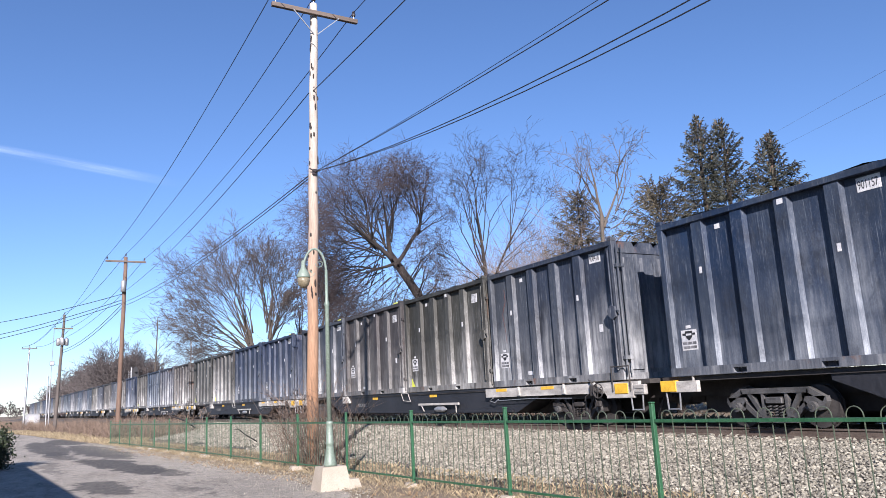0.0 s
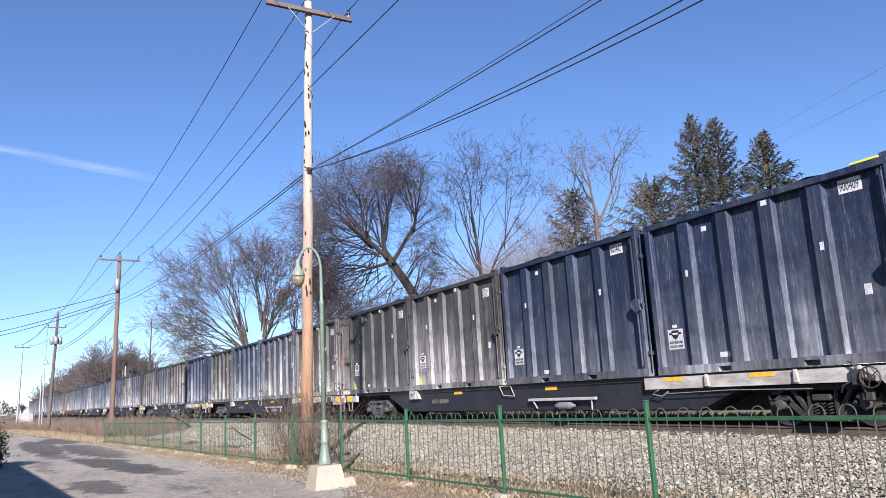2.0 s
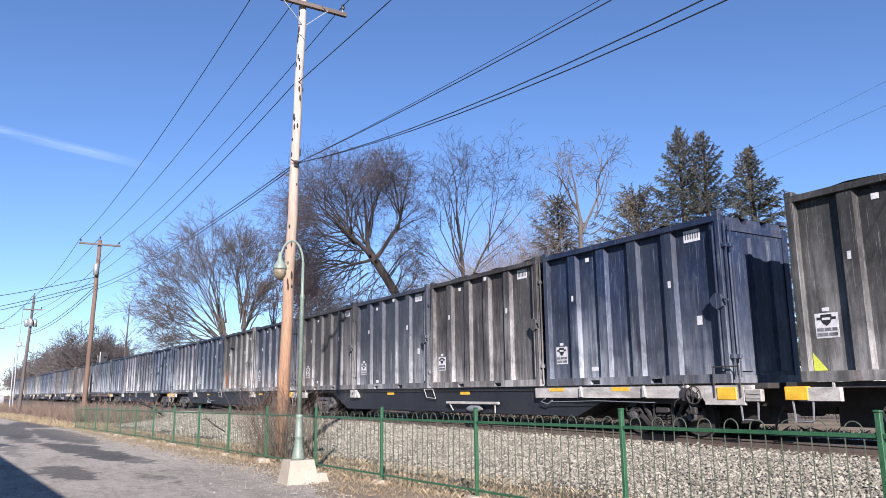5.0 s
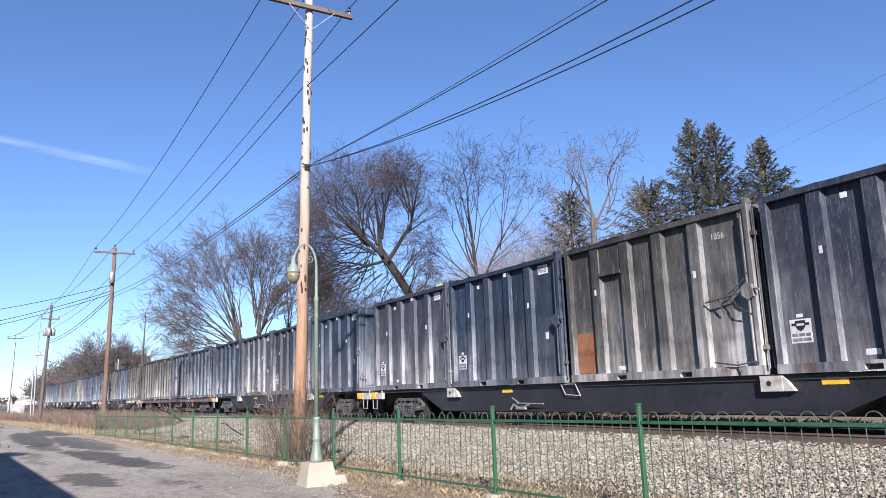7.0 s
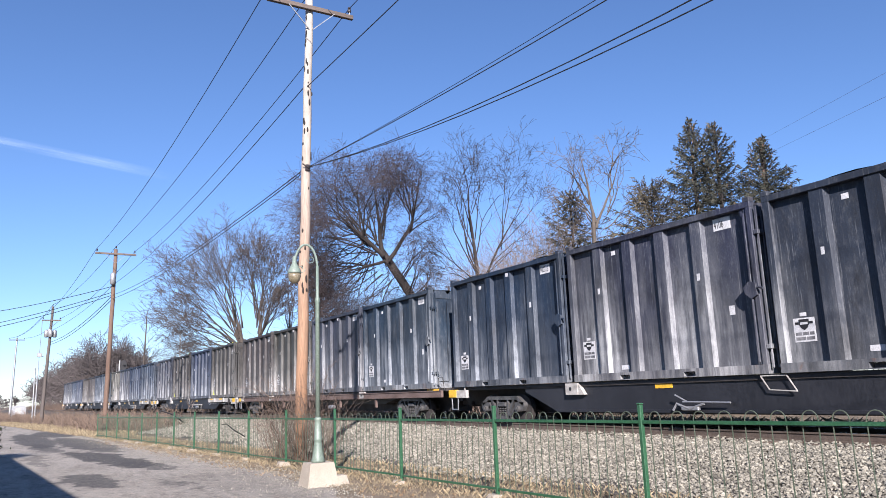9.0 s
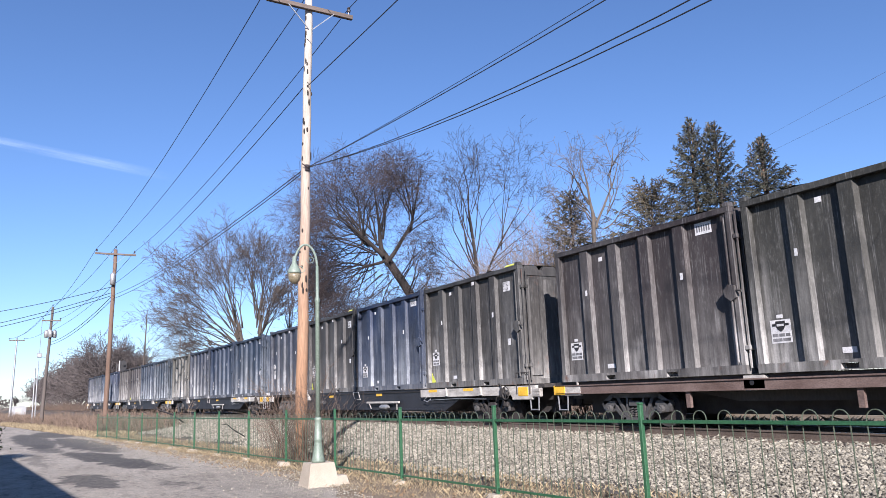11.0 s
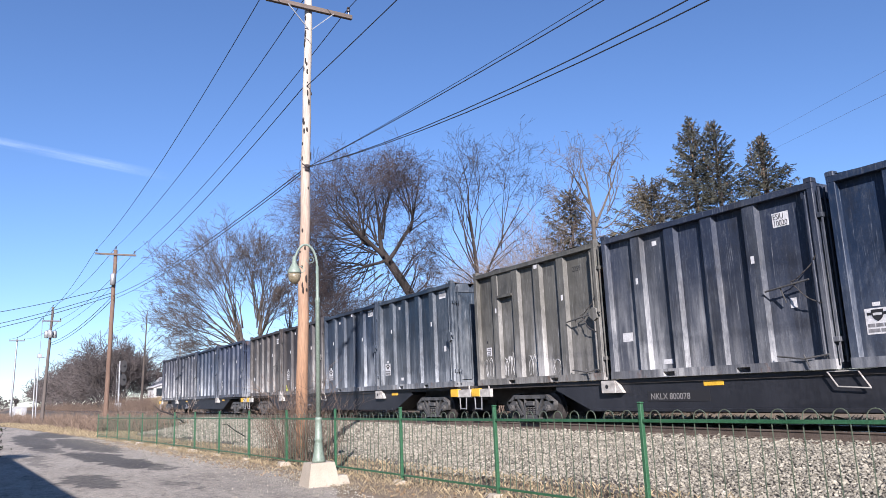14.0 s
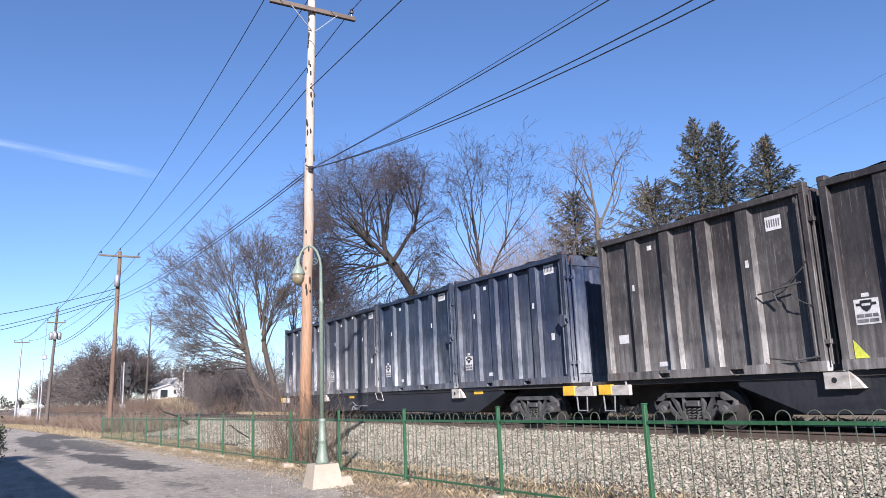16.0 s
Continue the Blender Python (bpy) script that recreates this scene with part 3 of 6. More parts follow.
# ---- green fence ----
POSTS = [8.907 + 2.782 * i for i in range(-3, 14)]
fence = tagged(empty("metal_fence", pose(0, 0, 0)), "green metal fence with hairpin wire loops along the track", "fence", kind="structure")
post_mesh = Geo().cbox(-0.024, 0.024, -0.024, 0.024, -0.25, 1.255, 0.005).cbox(-0.029, 0.029, -0.029, 0.029, 1.255, 1.275, 0.006).mesh("post", M_FENCE)
loop = [(0, -0.077, 0.06), (0, -0.077, 1.105)] + [(0, 0.077 * -math.cos(math.pi * k / 8), 1.105 + 0.078 * math.sin(math.pi * k / 8)) for k in range(1, 8)] + [(0, 0.077, 1.105), (0, 0.077, 0.06)]
hair_mesh = Geo().tube(loop, 0.0055, 4, False).mesh("hairpin", M_FENCEWIRE)
foot_mesh = Geo().prism([(-0.16, 0), (0.16, 0), (0.12, 0.1), (-0.1, 0.12)], "y", -0.14, 0.13).mesh("footing", M_CONCRETE)
for i, y in enumerate(POSTS):
    x, z = fence_x(y), verge(y)
    p = part("post", post_mesh, None, fence)
    p.location = (x, y, z)
    if 0 < i < 14:
        f = part("footing", foot_mesh, None, fence, "rough pale concrete footing")
        f.location = (x - 0.06, y, z - 0.02)
        f.rotation_euler.z = random.uniform(-0.4, 0.4)
        f.scale = (random.uniform(0.7, 1.1),) * 3
    if i + 1 < len(POSTS):
        y2 = POSTS[i + 1]
        x2, z2 = fence_x(y2), verge(y2)
        for zz, rr in ((1.07, 0.024), (0.14, 0.02)):
            part("rail", Geo().tube([(x, y + 0.03, z + zz), (x2, y2 - 0.03, z2 + zz)], rr, 4), M_FENCE, fence, "green square rail")
        for k in range(9):
            u = 0.0755 + k * 0.1061
            h = part("hairpin", hair_mesh, None, fence)
            h.location = (x + (x2 - x) * u, y + (y2 - y) * u, z + (z2 - z) * u)
            h.rotation_euler.z = math.atan2(-(x2 - x), y2 - y) + random.uniform(-0.06, 0.06)
            h.rotation_euler.y = random.uniform(-0.015, 0.015)
# a fallen branch caught in the far panels
tagged(part("fallen_branch", Geo().tube([(5.35, 27.5, 0.75), (5.3, 29.2, 1.0), (5.2, 31.5, 1.15), (5.15, 32.5, 1.35)], [0.03, 0.035, 0.025, 0.012], 5), M_BARK2), "bare dark branch caught on the fence", "branch")
tagged(part("fallen_branch", Geo().tube([(5.75, 21.0, 0.45), (5.7, 22.0, 0.6), (5.72, 22.9, 0.75), (5.7, 23.4, 0.72)], [0.02, 0.022, 0.015, 0.008], 5), M_BARK2), "bare dark branch caught on the fence", "branch")

# ---- street lamp ----
LX, LY = 4.74, 12.6
lamp = tagged(empty("street_lamp", pose(LX, LY, verge(LY))), "pale green shepherd's-crook lamp on a concrete block", "street lamp")
blk = Geo()
ring = [(-0.29, -0.27), (0.3, -0.28), (0.29, 0.27), (-0.28, 0.28)]
blk.add([(x, y, -0.05) for x, y in ring] + [(x * 0.72, y * 0.72, 0.4) for x, y in ring], [(3, 2, 1, 0), (4, 5, 6, 7), (0, 1, 5, 4), (1, 2, 6, 5), (2, 3, 7, 6), (3, 0, 4, 7)])
part("concrete_base", blk, M_CONCRETE, lamp, "tapered pale concrete block")
part("footing_block", Geo().add([(x, y, -0.05) for x, y in ((0.3, -0.12), (0.56, -0.1), (0.55, 0.16), (0.3, 0.18))] + [(x, y, 0.15) for x, y in ((0.26, -0.08), (0.5, -0.07), (0.49, 0.13), (0.26, 0.14))], [(3, 2, 1, 0), (4, 5, 6, 7), (0, 1, 5, 4), (1, 2, 6, 5), (2, 3, 7, 6), (3, 0, 4, 7)]), M_CONCRETE, lamp, "low rough concrete block")
part("base_casting", Geo().lathe([(0.115, 0.4), (0.12, 0.43), (0.1, 0.5), (0.082, 0.6), (0.07, 0.72), (0.066, 0.76), (0.076, 0.775), (0.076, 0.8), (0.066, 0.815), (0.058, 1.05), (0.054, 1.1), (0.064, 1.115), (0.064, 1.15), (0.05, 1.165)], n=14), M_LAMPPOST, lamp, smooth=True)
part("shaft", Geo().lathe([(0.044, 1.15), (0.038, 3.2), (0.047, 3.22), (0.047, 3.26), (0.03, 3.3), (0.024, 3.87)], n=12), M_LAMPPOST, lamp, smooth=True)
W = Vector((-0.9, 0.1, 0)).normalized()
arch = [W * (0.21 - 0.21 * math.cos(math.pi * k / 12)) + Vector((0, 0, 3.84 + 0.42 * math.sin(math.pi * k / 12))) for k in range(13)]
part("crook", Geo().tube([(0, 0, 3.7)] + arch + [W * 0.42 + Vector((0, 0, 3.8))], 0.022, 8), M_LAMPPOST, lamp, smooth=True)
for sgn, c0 in ((1, 0.12), (-1, 0.3)):
    sp = [W * (c0 + sgn * (0.03 + 0.006 * k) * math.cos(k * 0.7)) + Vector((0, 0, 3.9 + sgn * 0.09 + (0.03 + 0.006 * k) * math.sin(k * 0.7))) for k in range(10)]
    part("scroll", Geo().tube(sp, 0.007, 5), M_LAMPPOST, lamp, "curled iron scroll")
c = W * 0.42
part("hood", Geo().lathe([(0.018, 4.04), (0.035, 4.02), (0.04, 3.91), (0.062, 3.87), (0.108, 3.79), (0.128, 3.73), (0.122, 3.72)][::-1], c.x, c.y, 16), M_LAMPPOST, lamp, "green bell-shaped hood", smooth=True)
part("globe", Geo().lathe([(0.01, 3.53), (0.055, 3.545), (0.095, 3.59), (0.114, 3.66), (0.114, 3.72)], c.x, c.y, 16), M_GLOBE, lamp, "brownish acorn glass globe", smooth=True)

# ---- utility poles and wires ----


def utility_pole(base, top, r0, r1, mat, arm_z, arm_half, label, transformer=0.0, knots=0, braces=True):
    b, t = Vector(base), Vector(top)
    p = tagged(empty("utility_pole", Matrix.Translation(b)), label, "utility pole", "poles along the lane")
    d = t - b
    n = 14
    pts = [d * (k / n) + Vector((0.012 * math.sin(k * 2.1), 0.012 * math.cos(k * 1.3), 0)) for k in range(n + 1)]
    pts[0] = Vector((0, 0, -0.3))
    part("shaft", Geo().tube(pts, [r0 + (r1 - r0) * (k / n) ** 0.8 for k in range(n + 1)], 14), mat, p, smooth=True)
    ax = d * ((arm_z - b.z) / d.z)
    arm = part("crossarm", Geo().cbox(ax.x - arm_half, ax.x + arm_half, ax.y - r1 - 0.11, ax.y - r1, ax.z - 0.06, ax.z + 0.06, 0.008), M_ARM, p, "weathered wooden crossarm")
    for s in (-1, 0, 1):
        zz = ax.z + 0.06 if s else d.z
        px = ax.x + s * (arm_half - 0.1) if s else d.x
        yy = ax.y - r1 - 0.05 if s else d.y
        part("insulator", Geo().lathe([(0.015, zz), (0.015, zz + 0.1), (0.05, zz + 0.1), (0.06, zz + 0.15), (0.035, zz + 0.17), (0.05, zz + 0.2), (0.03, zz + 0.24)], px, yy, 8), M_INSUL, arm if s else p)
    if braces:
        for s in (-1, 1):
            part("brace", Geo().tube([(ax.x + s * 0.65, ax.y - r1 - 0.12, ax.z - 0.05), (ax.x + s * 0.05, ax.y - r1 - 0.02, ax.z - 0.6)], 0.016, 4), M_GALV, p, "galvanised flat brace")
    if transformer:
        q = d * ((transformer - b.z) / d.z)
        part("transformer", Geo().lathe([(0.1, q.z - 0.42), (0.17, q.z - 0.4), (0.17, q.z + 0.3), (0.12, q.z + 0.36), (0.04, q.z + 0.42)], q.x - 0.1, q.y - 0.28, 12), M_GALV, p, "pale grey transformer can", smooth=True)
    rnd = random.Random(9)
    for k in range(knots):
        q = d * rnd.uniform(0.28, 0.98)
        an, rr = rnd.uniform(3.4, 5.9), r0 + (r1 - r0) * (q.length / d.length) ** 0.8
        cx, cy = q.x + math.cos(an) * rr * 0.97, q.y + math.sin(an) * rr * 0.97
        h = rnd.uniform(0.04, 0.12)
        part("knot", Geo().lathe([(0.002, q.z - h), (0.022, q.z - h * 0.5), (0.026, q.z), (0.02, q.z + h * 0.6), (0.002, q.z + h)], cx, cy, 6), M_BARK2, p, "dark split knot")
    return p


P1, P2, P3, P4, P0 = (6.2, 17.7), (5.55, 53.5), (3.3, 88.0), (0.45, 123.0), (7.0, -18.0)
utility_pole((6.2, 17.7, verge(17.7)), (6.47, 17.7, 12.2), 0.16, 0.1, M_PINE, 11.85, 1.22, "tall weathered pine utility pole in dry brush", knots=34)
utility_pole((5.5, 53.5, verge(53.5)), (5.7, 53.5, 11.75), 0.165, 0.12, M_POLEDARK, 11.4, 1.28, "dark brown utility pole with one crossarm", transformer=9.7)
utility_pole((3.05, 88, -0.46), (3.5, 88, 11.8), 0.2, 0.12, M_GREYPOLE, 10.3, 0.9, "dark brown utility pole with one crossarm", transformer=9.0)
utility_pole((0.3, 123, -0.46), (0.55, 123, 11.2), 0.17, 0.1, M_GALV, 10.9, 1.0, "distant grey utility pole", braces=False)
utility_pole((7.0, -18, 0.06), (7.0, -18, 12.2), 0.19, 0.115, M_PINE, 11.85, 1.22, "tall weathered pine utility pole")


part("cable_clamp", Geo().cbox(6.29, 6.42, 17.52, 17.59, 7.24, 7.4, 0.01).tube([(6.2, 17.52, 7.4), (6.36, 17.5, 7.3), (6.5, 17.52, 7.38)], 0.018, 6), M_INSUL, bpy.data.objects["utility_pole"], "dark cable clamp").matrix_parent_inverse = Matrix.Translation((-6.2, -17.7, -verge(17.7)))


bank = bpy.data.objects["utility_pole.002"]
for an in (200, 270, 340):
    cx, cy = 0.36 + 0.42 * math.cos(radians(an)), 0.42 * math.sin(radians(an))
    part("transformer", Geo().lathe([(0.1, 8.95), (0.2, 9.0), (0.2, 9.6), (0.15, 9.7), (0.05, 9.78)], cx, cy, 12), M_GALV, bank, "pale grey transformer can", smooth=True)
part("floodlight", Geo().cbox(-0.75, -0.3, -0.3, 0.0, 6.9, 7.35, 0.04).tube([(-0.4, 0, 7.0), (0.2, 0, 6.9)], 0.03, 5), M_GALV, bank, "pale floodlight on a bracket")


def wire(a, b, sag, r, mat=None, label="black overhead cable between poles", n=24):
    A, B = Vector(a), Vector(b)
    pts = [A.lerp(B, k / n) - Vector((0, 0, 4 * sag * (k / n) * (1 - k / n))) for k in range(n + 1)]
    return tagged(part("overhead_cable", Geo().tube(pts, r, 5), mat or M_WIRE), label, "cable", "overhead cables")


HEADS = [[(5.25, 17.55, 12.15), (6.47, 17.7, 12.4), (7.57, 17.55, 12.1)], [(4.45, 53.4, 11.65), (5.7, 53.5, 11.95), (6.88, 53.4, 11.65)],
         [(2.5, 88, 10.6), (3.5, 88, 12.0), (4.4, 88, 10.6)], [(-0.5, 123, 11.2), (0.55, 123, 11.4), (1.5, 123, 11.2)]]
HEAD0 = [(5.9, -18, 12.1), (7.0, -18, 12.4), (8.1, -18, 12.1)]
for k in range(3):
    wire(HEADS[0][k], HEAD0[k], 0.25, 0.011)
    for j in range(3):
        wire(HEADS[j][k], HEADS[j + 1][k], 0.6, 0.012 + 0.003 * j)
wire((6.38, 17.55, 9.6), (7.1, -18, 9.6), 0.2, 0.012)
wire((6.38, 17.55, 9.7), (5.65, 53.4, 9.34), 0.49, 0.012)
wire((5.65, 53.4, 9.3), (3.4, 88, 9.2), 0.35, 0.014)
for sag, tip in ((0.6, (8.77, -18, 7.63)), (0.64, (8.11, -18, 7.6)), (1.78, (6.8, -18, 7.6)), (1.73, (7.3, -18, 7.4))):
    wire((6.36, 17.55, 7.33), tip, sag, 0.0095 if sag != 0.64 else 0.006)
for dz in (0.0, -0.25):
    wire((6.33, 17.55, 7.33 + dz * 0.3), (5.62, 53.4, 8.6 + dz), 0.4, 0.014)
    wire((5.62, 53.4, 8.6 + dz), (3.4, 88, 8.0 + dz), 0.5, 0.022)
for z0, z in ((9.2, 8.3), (8.8, 6.9), (8.6, 6.5)):
    wire((5.62, 53.4, z0), (-9.0, 72, z), 0.5, 0.022)
for z in (14.0, 13.15):
    wire((33.0, 23.05, z - 0.35), (10.5, 2.3, 5.75 + (z - 13.15) * 0.5), 0.0, 0.0045, M_FARWIRE, "thin distant grey cable against the sky")
tagged(part("wooden_pole", Geo().tube([(33.0, 23.05, 0), (33.0, 23.05, 13.8)], [0.18, 0.11], 10), M_POLEDARK), "dark wooden pole behind the spruces", "utility pole")

# ---- train: containers ----
CL, CW, CH = 6.058, 2.44, 3.64
RIBS = (1.53, 2.65, 3.76, 4.87)


def shape(geo, name):
    return geo.mesh(name)


def rib_at(c):
    return shape(Geo().prism([(0.15, c - 0.2), (0.035, c - 0.15), (0.035, c + 0.145), (0.15, c + 0.165)], "z", 0.16, 3.51), "rib")


g = Geo().box(0.0, 0.17, 0.0, 1.88, 0.0, 0.19).box(0.0, 0.17, 2.22, 3.94, 0.0, 0.19).box(0.0, 0.17, 4.28, CL, 0.0, 0.19)
for a, b in ((1.88, 2.22), (3.94, 4.28)):
    g.box(0.0, 0.17, a, b, 0.125, 0.19).box(0.0, 0.17, a, b, 0.0, 0.02)
g_door = Geo().box(0.2, CW - 0.2, 0.03, 0.09, 0.16, 3.45)
DOOR_RIBS = []
for c in (0.55, 1.22, 1.89):
    DOOR_RIBS.append(Geo().prism([(c - 0.24, 0.03), (c - 0.17, -0.02), (c + 0.17, -0.02), (c + 0.24, 0.03)], "z", 0.25, 3.2).mesh("door_rib"))
g_head = Geo().box(0.2, CW - 0.2, 0.0, 0.16, 3.32, 3.5)
for c in (0.5, 1.22, 1.94):
    g_head.prism([(c - 0.3, 3.5), (c - 0.22, 3.62), (c + 0.22, 3.62), (c + 0.3, 3.5)], "y", 0.0, 0.14)
SH = {
    "side_panel": shape(Geo().box(0.15, 0.19, 0.1, CL - 0.1, 0.15, 3.52), "side_panel"),
    "far_side_panel": shape(Geo().box(CW - 0.16, CW - 0.02, 0.18, CL - 0.02, 0.17, CH - 0.01), "side_panel"),
    "bottom_rail": shape(g, "bottom_rail"),
    "top_rail": shape(Geo().cbox(0.0, 0.2, 0.0, CL, 3.5, CH, 0.012), "top_rail"),
    "back_post": shape(Geo().cbox(0.005, 0.2, CL - 0.17, CL - 0.004, 0.02, 3.6, 0.012), "corner_post"),
    "door_post": shape(Geo().cbox(0.005, 0.2, 0.004, 0.13, 0.02, 3.6, 0.012).cbox(0.03, 0.2, 0.14, 0.2, 0.19, 3.5, 0.01).cbox(0.05, 0.2, 0.21, 0.3, 0.19, 3.5, 0.01), "corner_post"),
    "far_post": shape(Geo().box(CW - 0.2, CW, 0.004, 0.17, 0.165, CH - 0.12), "corner_post"),
    "hinge_rod": shape(Geo().tube([(-0.012, 0.17, 0.25), (-0.012, 0.17, 3.4)], 0.018, 6), "hinge_rod"),
    "lock_rod": [shape(Geo().tube([(x, y, 0.12), (x, y, 3.5)], 0.022, 6).cbox(x - 0.04, x + 0.05, y - 0.03, y + 0.09, 0.5, 0.6, 0.01).cbox(x - 0.04, x + 0.05, y - 0.03, y + 0.09, 2.9, 3.0, 0.01), "lock_rod") for x, y in ((0.06, -0.09), (0.2, -0.12))],
    "latch": shape(Geo().prism([(0.02, 1.62), (0.16, 1.55), (0.3, 1.66), (0.34, 1.8), (0.2, 1.92), (0.05, 1.88)], "x", -0.06, 0.06).tube([(-0.04, 0.0, 1.78), (-0.06, -0.14, 1.74)], 0.025, 6), "latch"),
    "door": shape(g_door, "door"),
    "header": shape(g_head, "header"),
    "sill": shape(Geo().box(0.17, CW, 0.0, 0.2, 0.0, 0.16), "sill"),
    "back_wall": shape(Geo().box(0.2, CW - 0.16, CL - 0.1, CL - 0.03, 0.0, 3.55), "end_wall"),
    "floor": shape(Geo().box(0.17, CW - 0.16, 0.2, CL - 0.1, 0.02, 0.12), "floor"),
    "casting": shape(Geo().cbox(-0.006, 0.17, -0.006, 0.17, 3.62, 3.73, 0.015), "corner_casting"),
}
RIBM = [rib_at(c) for c in RIBS]
DECAL = {
    "shield": shape(Geo().box(0.143, 0.149, 5.3, 5.76, 0.585, 1.055), "decal"),
    "pink": shape(Geo().box(0.143, 0.149, 5.46, 5.6, 1.09, 1.16), "small_label"),
    "number": shape(Geo().box(0.143, 0.149, 0.63, 1.09, 3.19, 3.46), "number_plate_panel"),
    "square": shape(Geo().box(0.143, 0.149, 4.28, 4.42, 3.2, 3.31), "small_label"),
    "tag1": shape(Geo().box(0.029, 0.035, 4.84, 4.91, 2.25, 2.4), "small_label"),
    "tag2": shape(Geo().box(0.029, 0.035, 1.5, 1.58, 2.2, 2.36), "small_label"),
    "low": shape(Geo().box(0.143, 0.149, 4.05, 4.33, 0.3, 0.41), "small_label"),
    "mid": shape(Geo().box(0.143, 0.149, 0.76, 0.9, 1.25, 1.45), "small_label"),
    "top": shape(Geo().box(0.029, 0.035, 2.58, 2.72, 3.36, 3.47), "small_label"),
    "door": shape(Geo().box(1.86, 2.18, -0.03, -0.0215, 2.78, 3.12), "small_label"),
    "triangle": shape(Geo().prism([(5.87, 0.2), (5.6, 0.2), (5.87, 0.54)], "x", 0.141, 0.148), "reflective_corner"),
}
ink = Geo().prism([(5.42, 1.03), (5.64, 1.03), (5.64, 0.93), (5.6, 0.86), (5.53, 0.81), (5.46, 0.86), (5.42, 0.93)], "x", 0.139, 0.1425)
ink.box(0.139, 0.1425, 5.645, 5.72, 0.93, 0.98).box(0.139, 0.1425, 5.34, 5.415, 0.93, 0.98)
SHIELD_INK = shape(ink, "shield_mark")
SHIELD_BAND = shape(Geo().box(0.1375, 0.1388, 5.45, 5.61, 0.925, 0.97), "band")
LINE_INK = [shape(Geo().box(0.139, 0.1425, a, b, z, z + 0.062), "bar") for z, a, b in ((0.715, 5.33, 5.43), (0.715, 5.45, 5.58), (0.715, 5.6, 5.73), (0.62, 5.33, 5.5), (0.62, 5.52, 5.73))]
BARS_INK = shape(Geo().box(-0.0075, -0.0062, 0, 0.1, 0, 0.03), "bar")
LETTERS = {}


def lettering(words, height):
    """The mesh of a line of writing, its lower left corner at the origin."""
    if (words, height) not in LETTERS:
        cu = bpy.data.curves.new("lettering", "FONT")
        cu.body, cu.size, cu.extrude = words, height * 1.38, 0.001
        ob = bpy.data.objects.new("lettering", cu)
        LETTERS[(words, height)] = bpy.data.meshes.new_from_object(ob)
        bpy.data.objects.remove(ob)
    return LETTERS[(words, height)]


def dressed(name, me, mat, parent, label=""):
    ob = part(name, me, None, parent, label)
    if not me.materials:
        me.materials.append(mat)
    ob.material_slots[0].link = "OBJECT"
    ob.material_slots[0].material = mat
    return ob


def write_on(words, height, x, y, z, mat, parent, narrow=0.8):
    """Writing on a side that faces -x."""
    ob = dressed("lettering", lettering(words, height), mat, parent)
    ob.matrix_basis = Matrix.Translation((x, y, z)) @ Matrix(((0, 0, -1, 0), (-1, 0, 0, 0), (0, 1, 0, 0), (0, 0, 0, 1))) @ Matrix.Diagonal((narrow, 1, 1, 1))
    return ob


def tarp_lid(seed):
    """A sagging, uneven cover over the load."""
    rnd = random.Random(seed)
    nx, ny = 7, 16
    vs = []
    for j in range(ny):
        for i in range(nx):
            x, y = 0.06 + (CW - 0.12) * i / (nx - 1), 0.06 + (CL - 0.12) * j / (ny - 1)
            edge = min(i, nx - 1 - i, j, ny - 1 - j)
            z = 3.645 if edge == 0 else 3.66 + rnd.uniform(-0.02, 0.055)
            vs.append((x, y, z + (rnd.uniform(0, 0.05) if edge == 0 and rnd.random() < 0.25 else 0)))
    fs = [(j * nx + i, j * nx + i + 1, (j + 1) * nx + i + 1, (j + 1) * nx + i) for j in range(ny - 1) for i in range(nx - 1)]
    ge = Geo().add(vs, fs)
    low = Geo().add([(x, y, z - 0.03) for x, y, z in vs], [f[::-1] for f in fs])
    return ge.add(low.v, low.f)


LIDS = [shape(tarp_lid(s), "tarp") for s in (1, 2, 3, 4)]
SCRAP = shape(Geo().prism([(0.03, 3.66), (0.1, 3.72), (0.25, 3.7), (0.3, 3.65)], "y", 0.25, 0.75), "strap")

TONES = {
    "navy": ((0.0056, 0.0185, 0.0465), "dark navy blue"), "slate": ((0.017, 0.0245, 0.042), "slate blue-grey"), "coal": ((0.026, 0.0245, 0.023), "charcoal black"),
    "tan": ((0.078, 0.077, 0.067), "light khaki grey"),
}


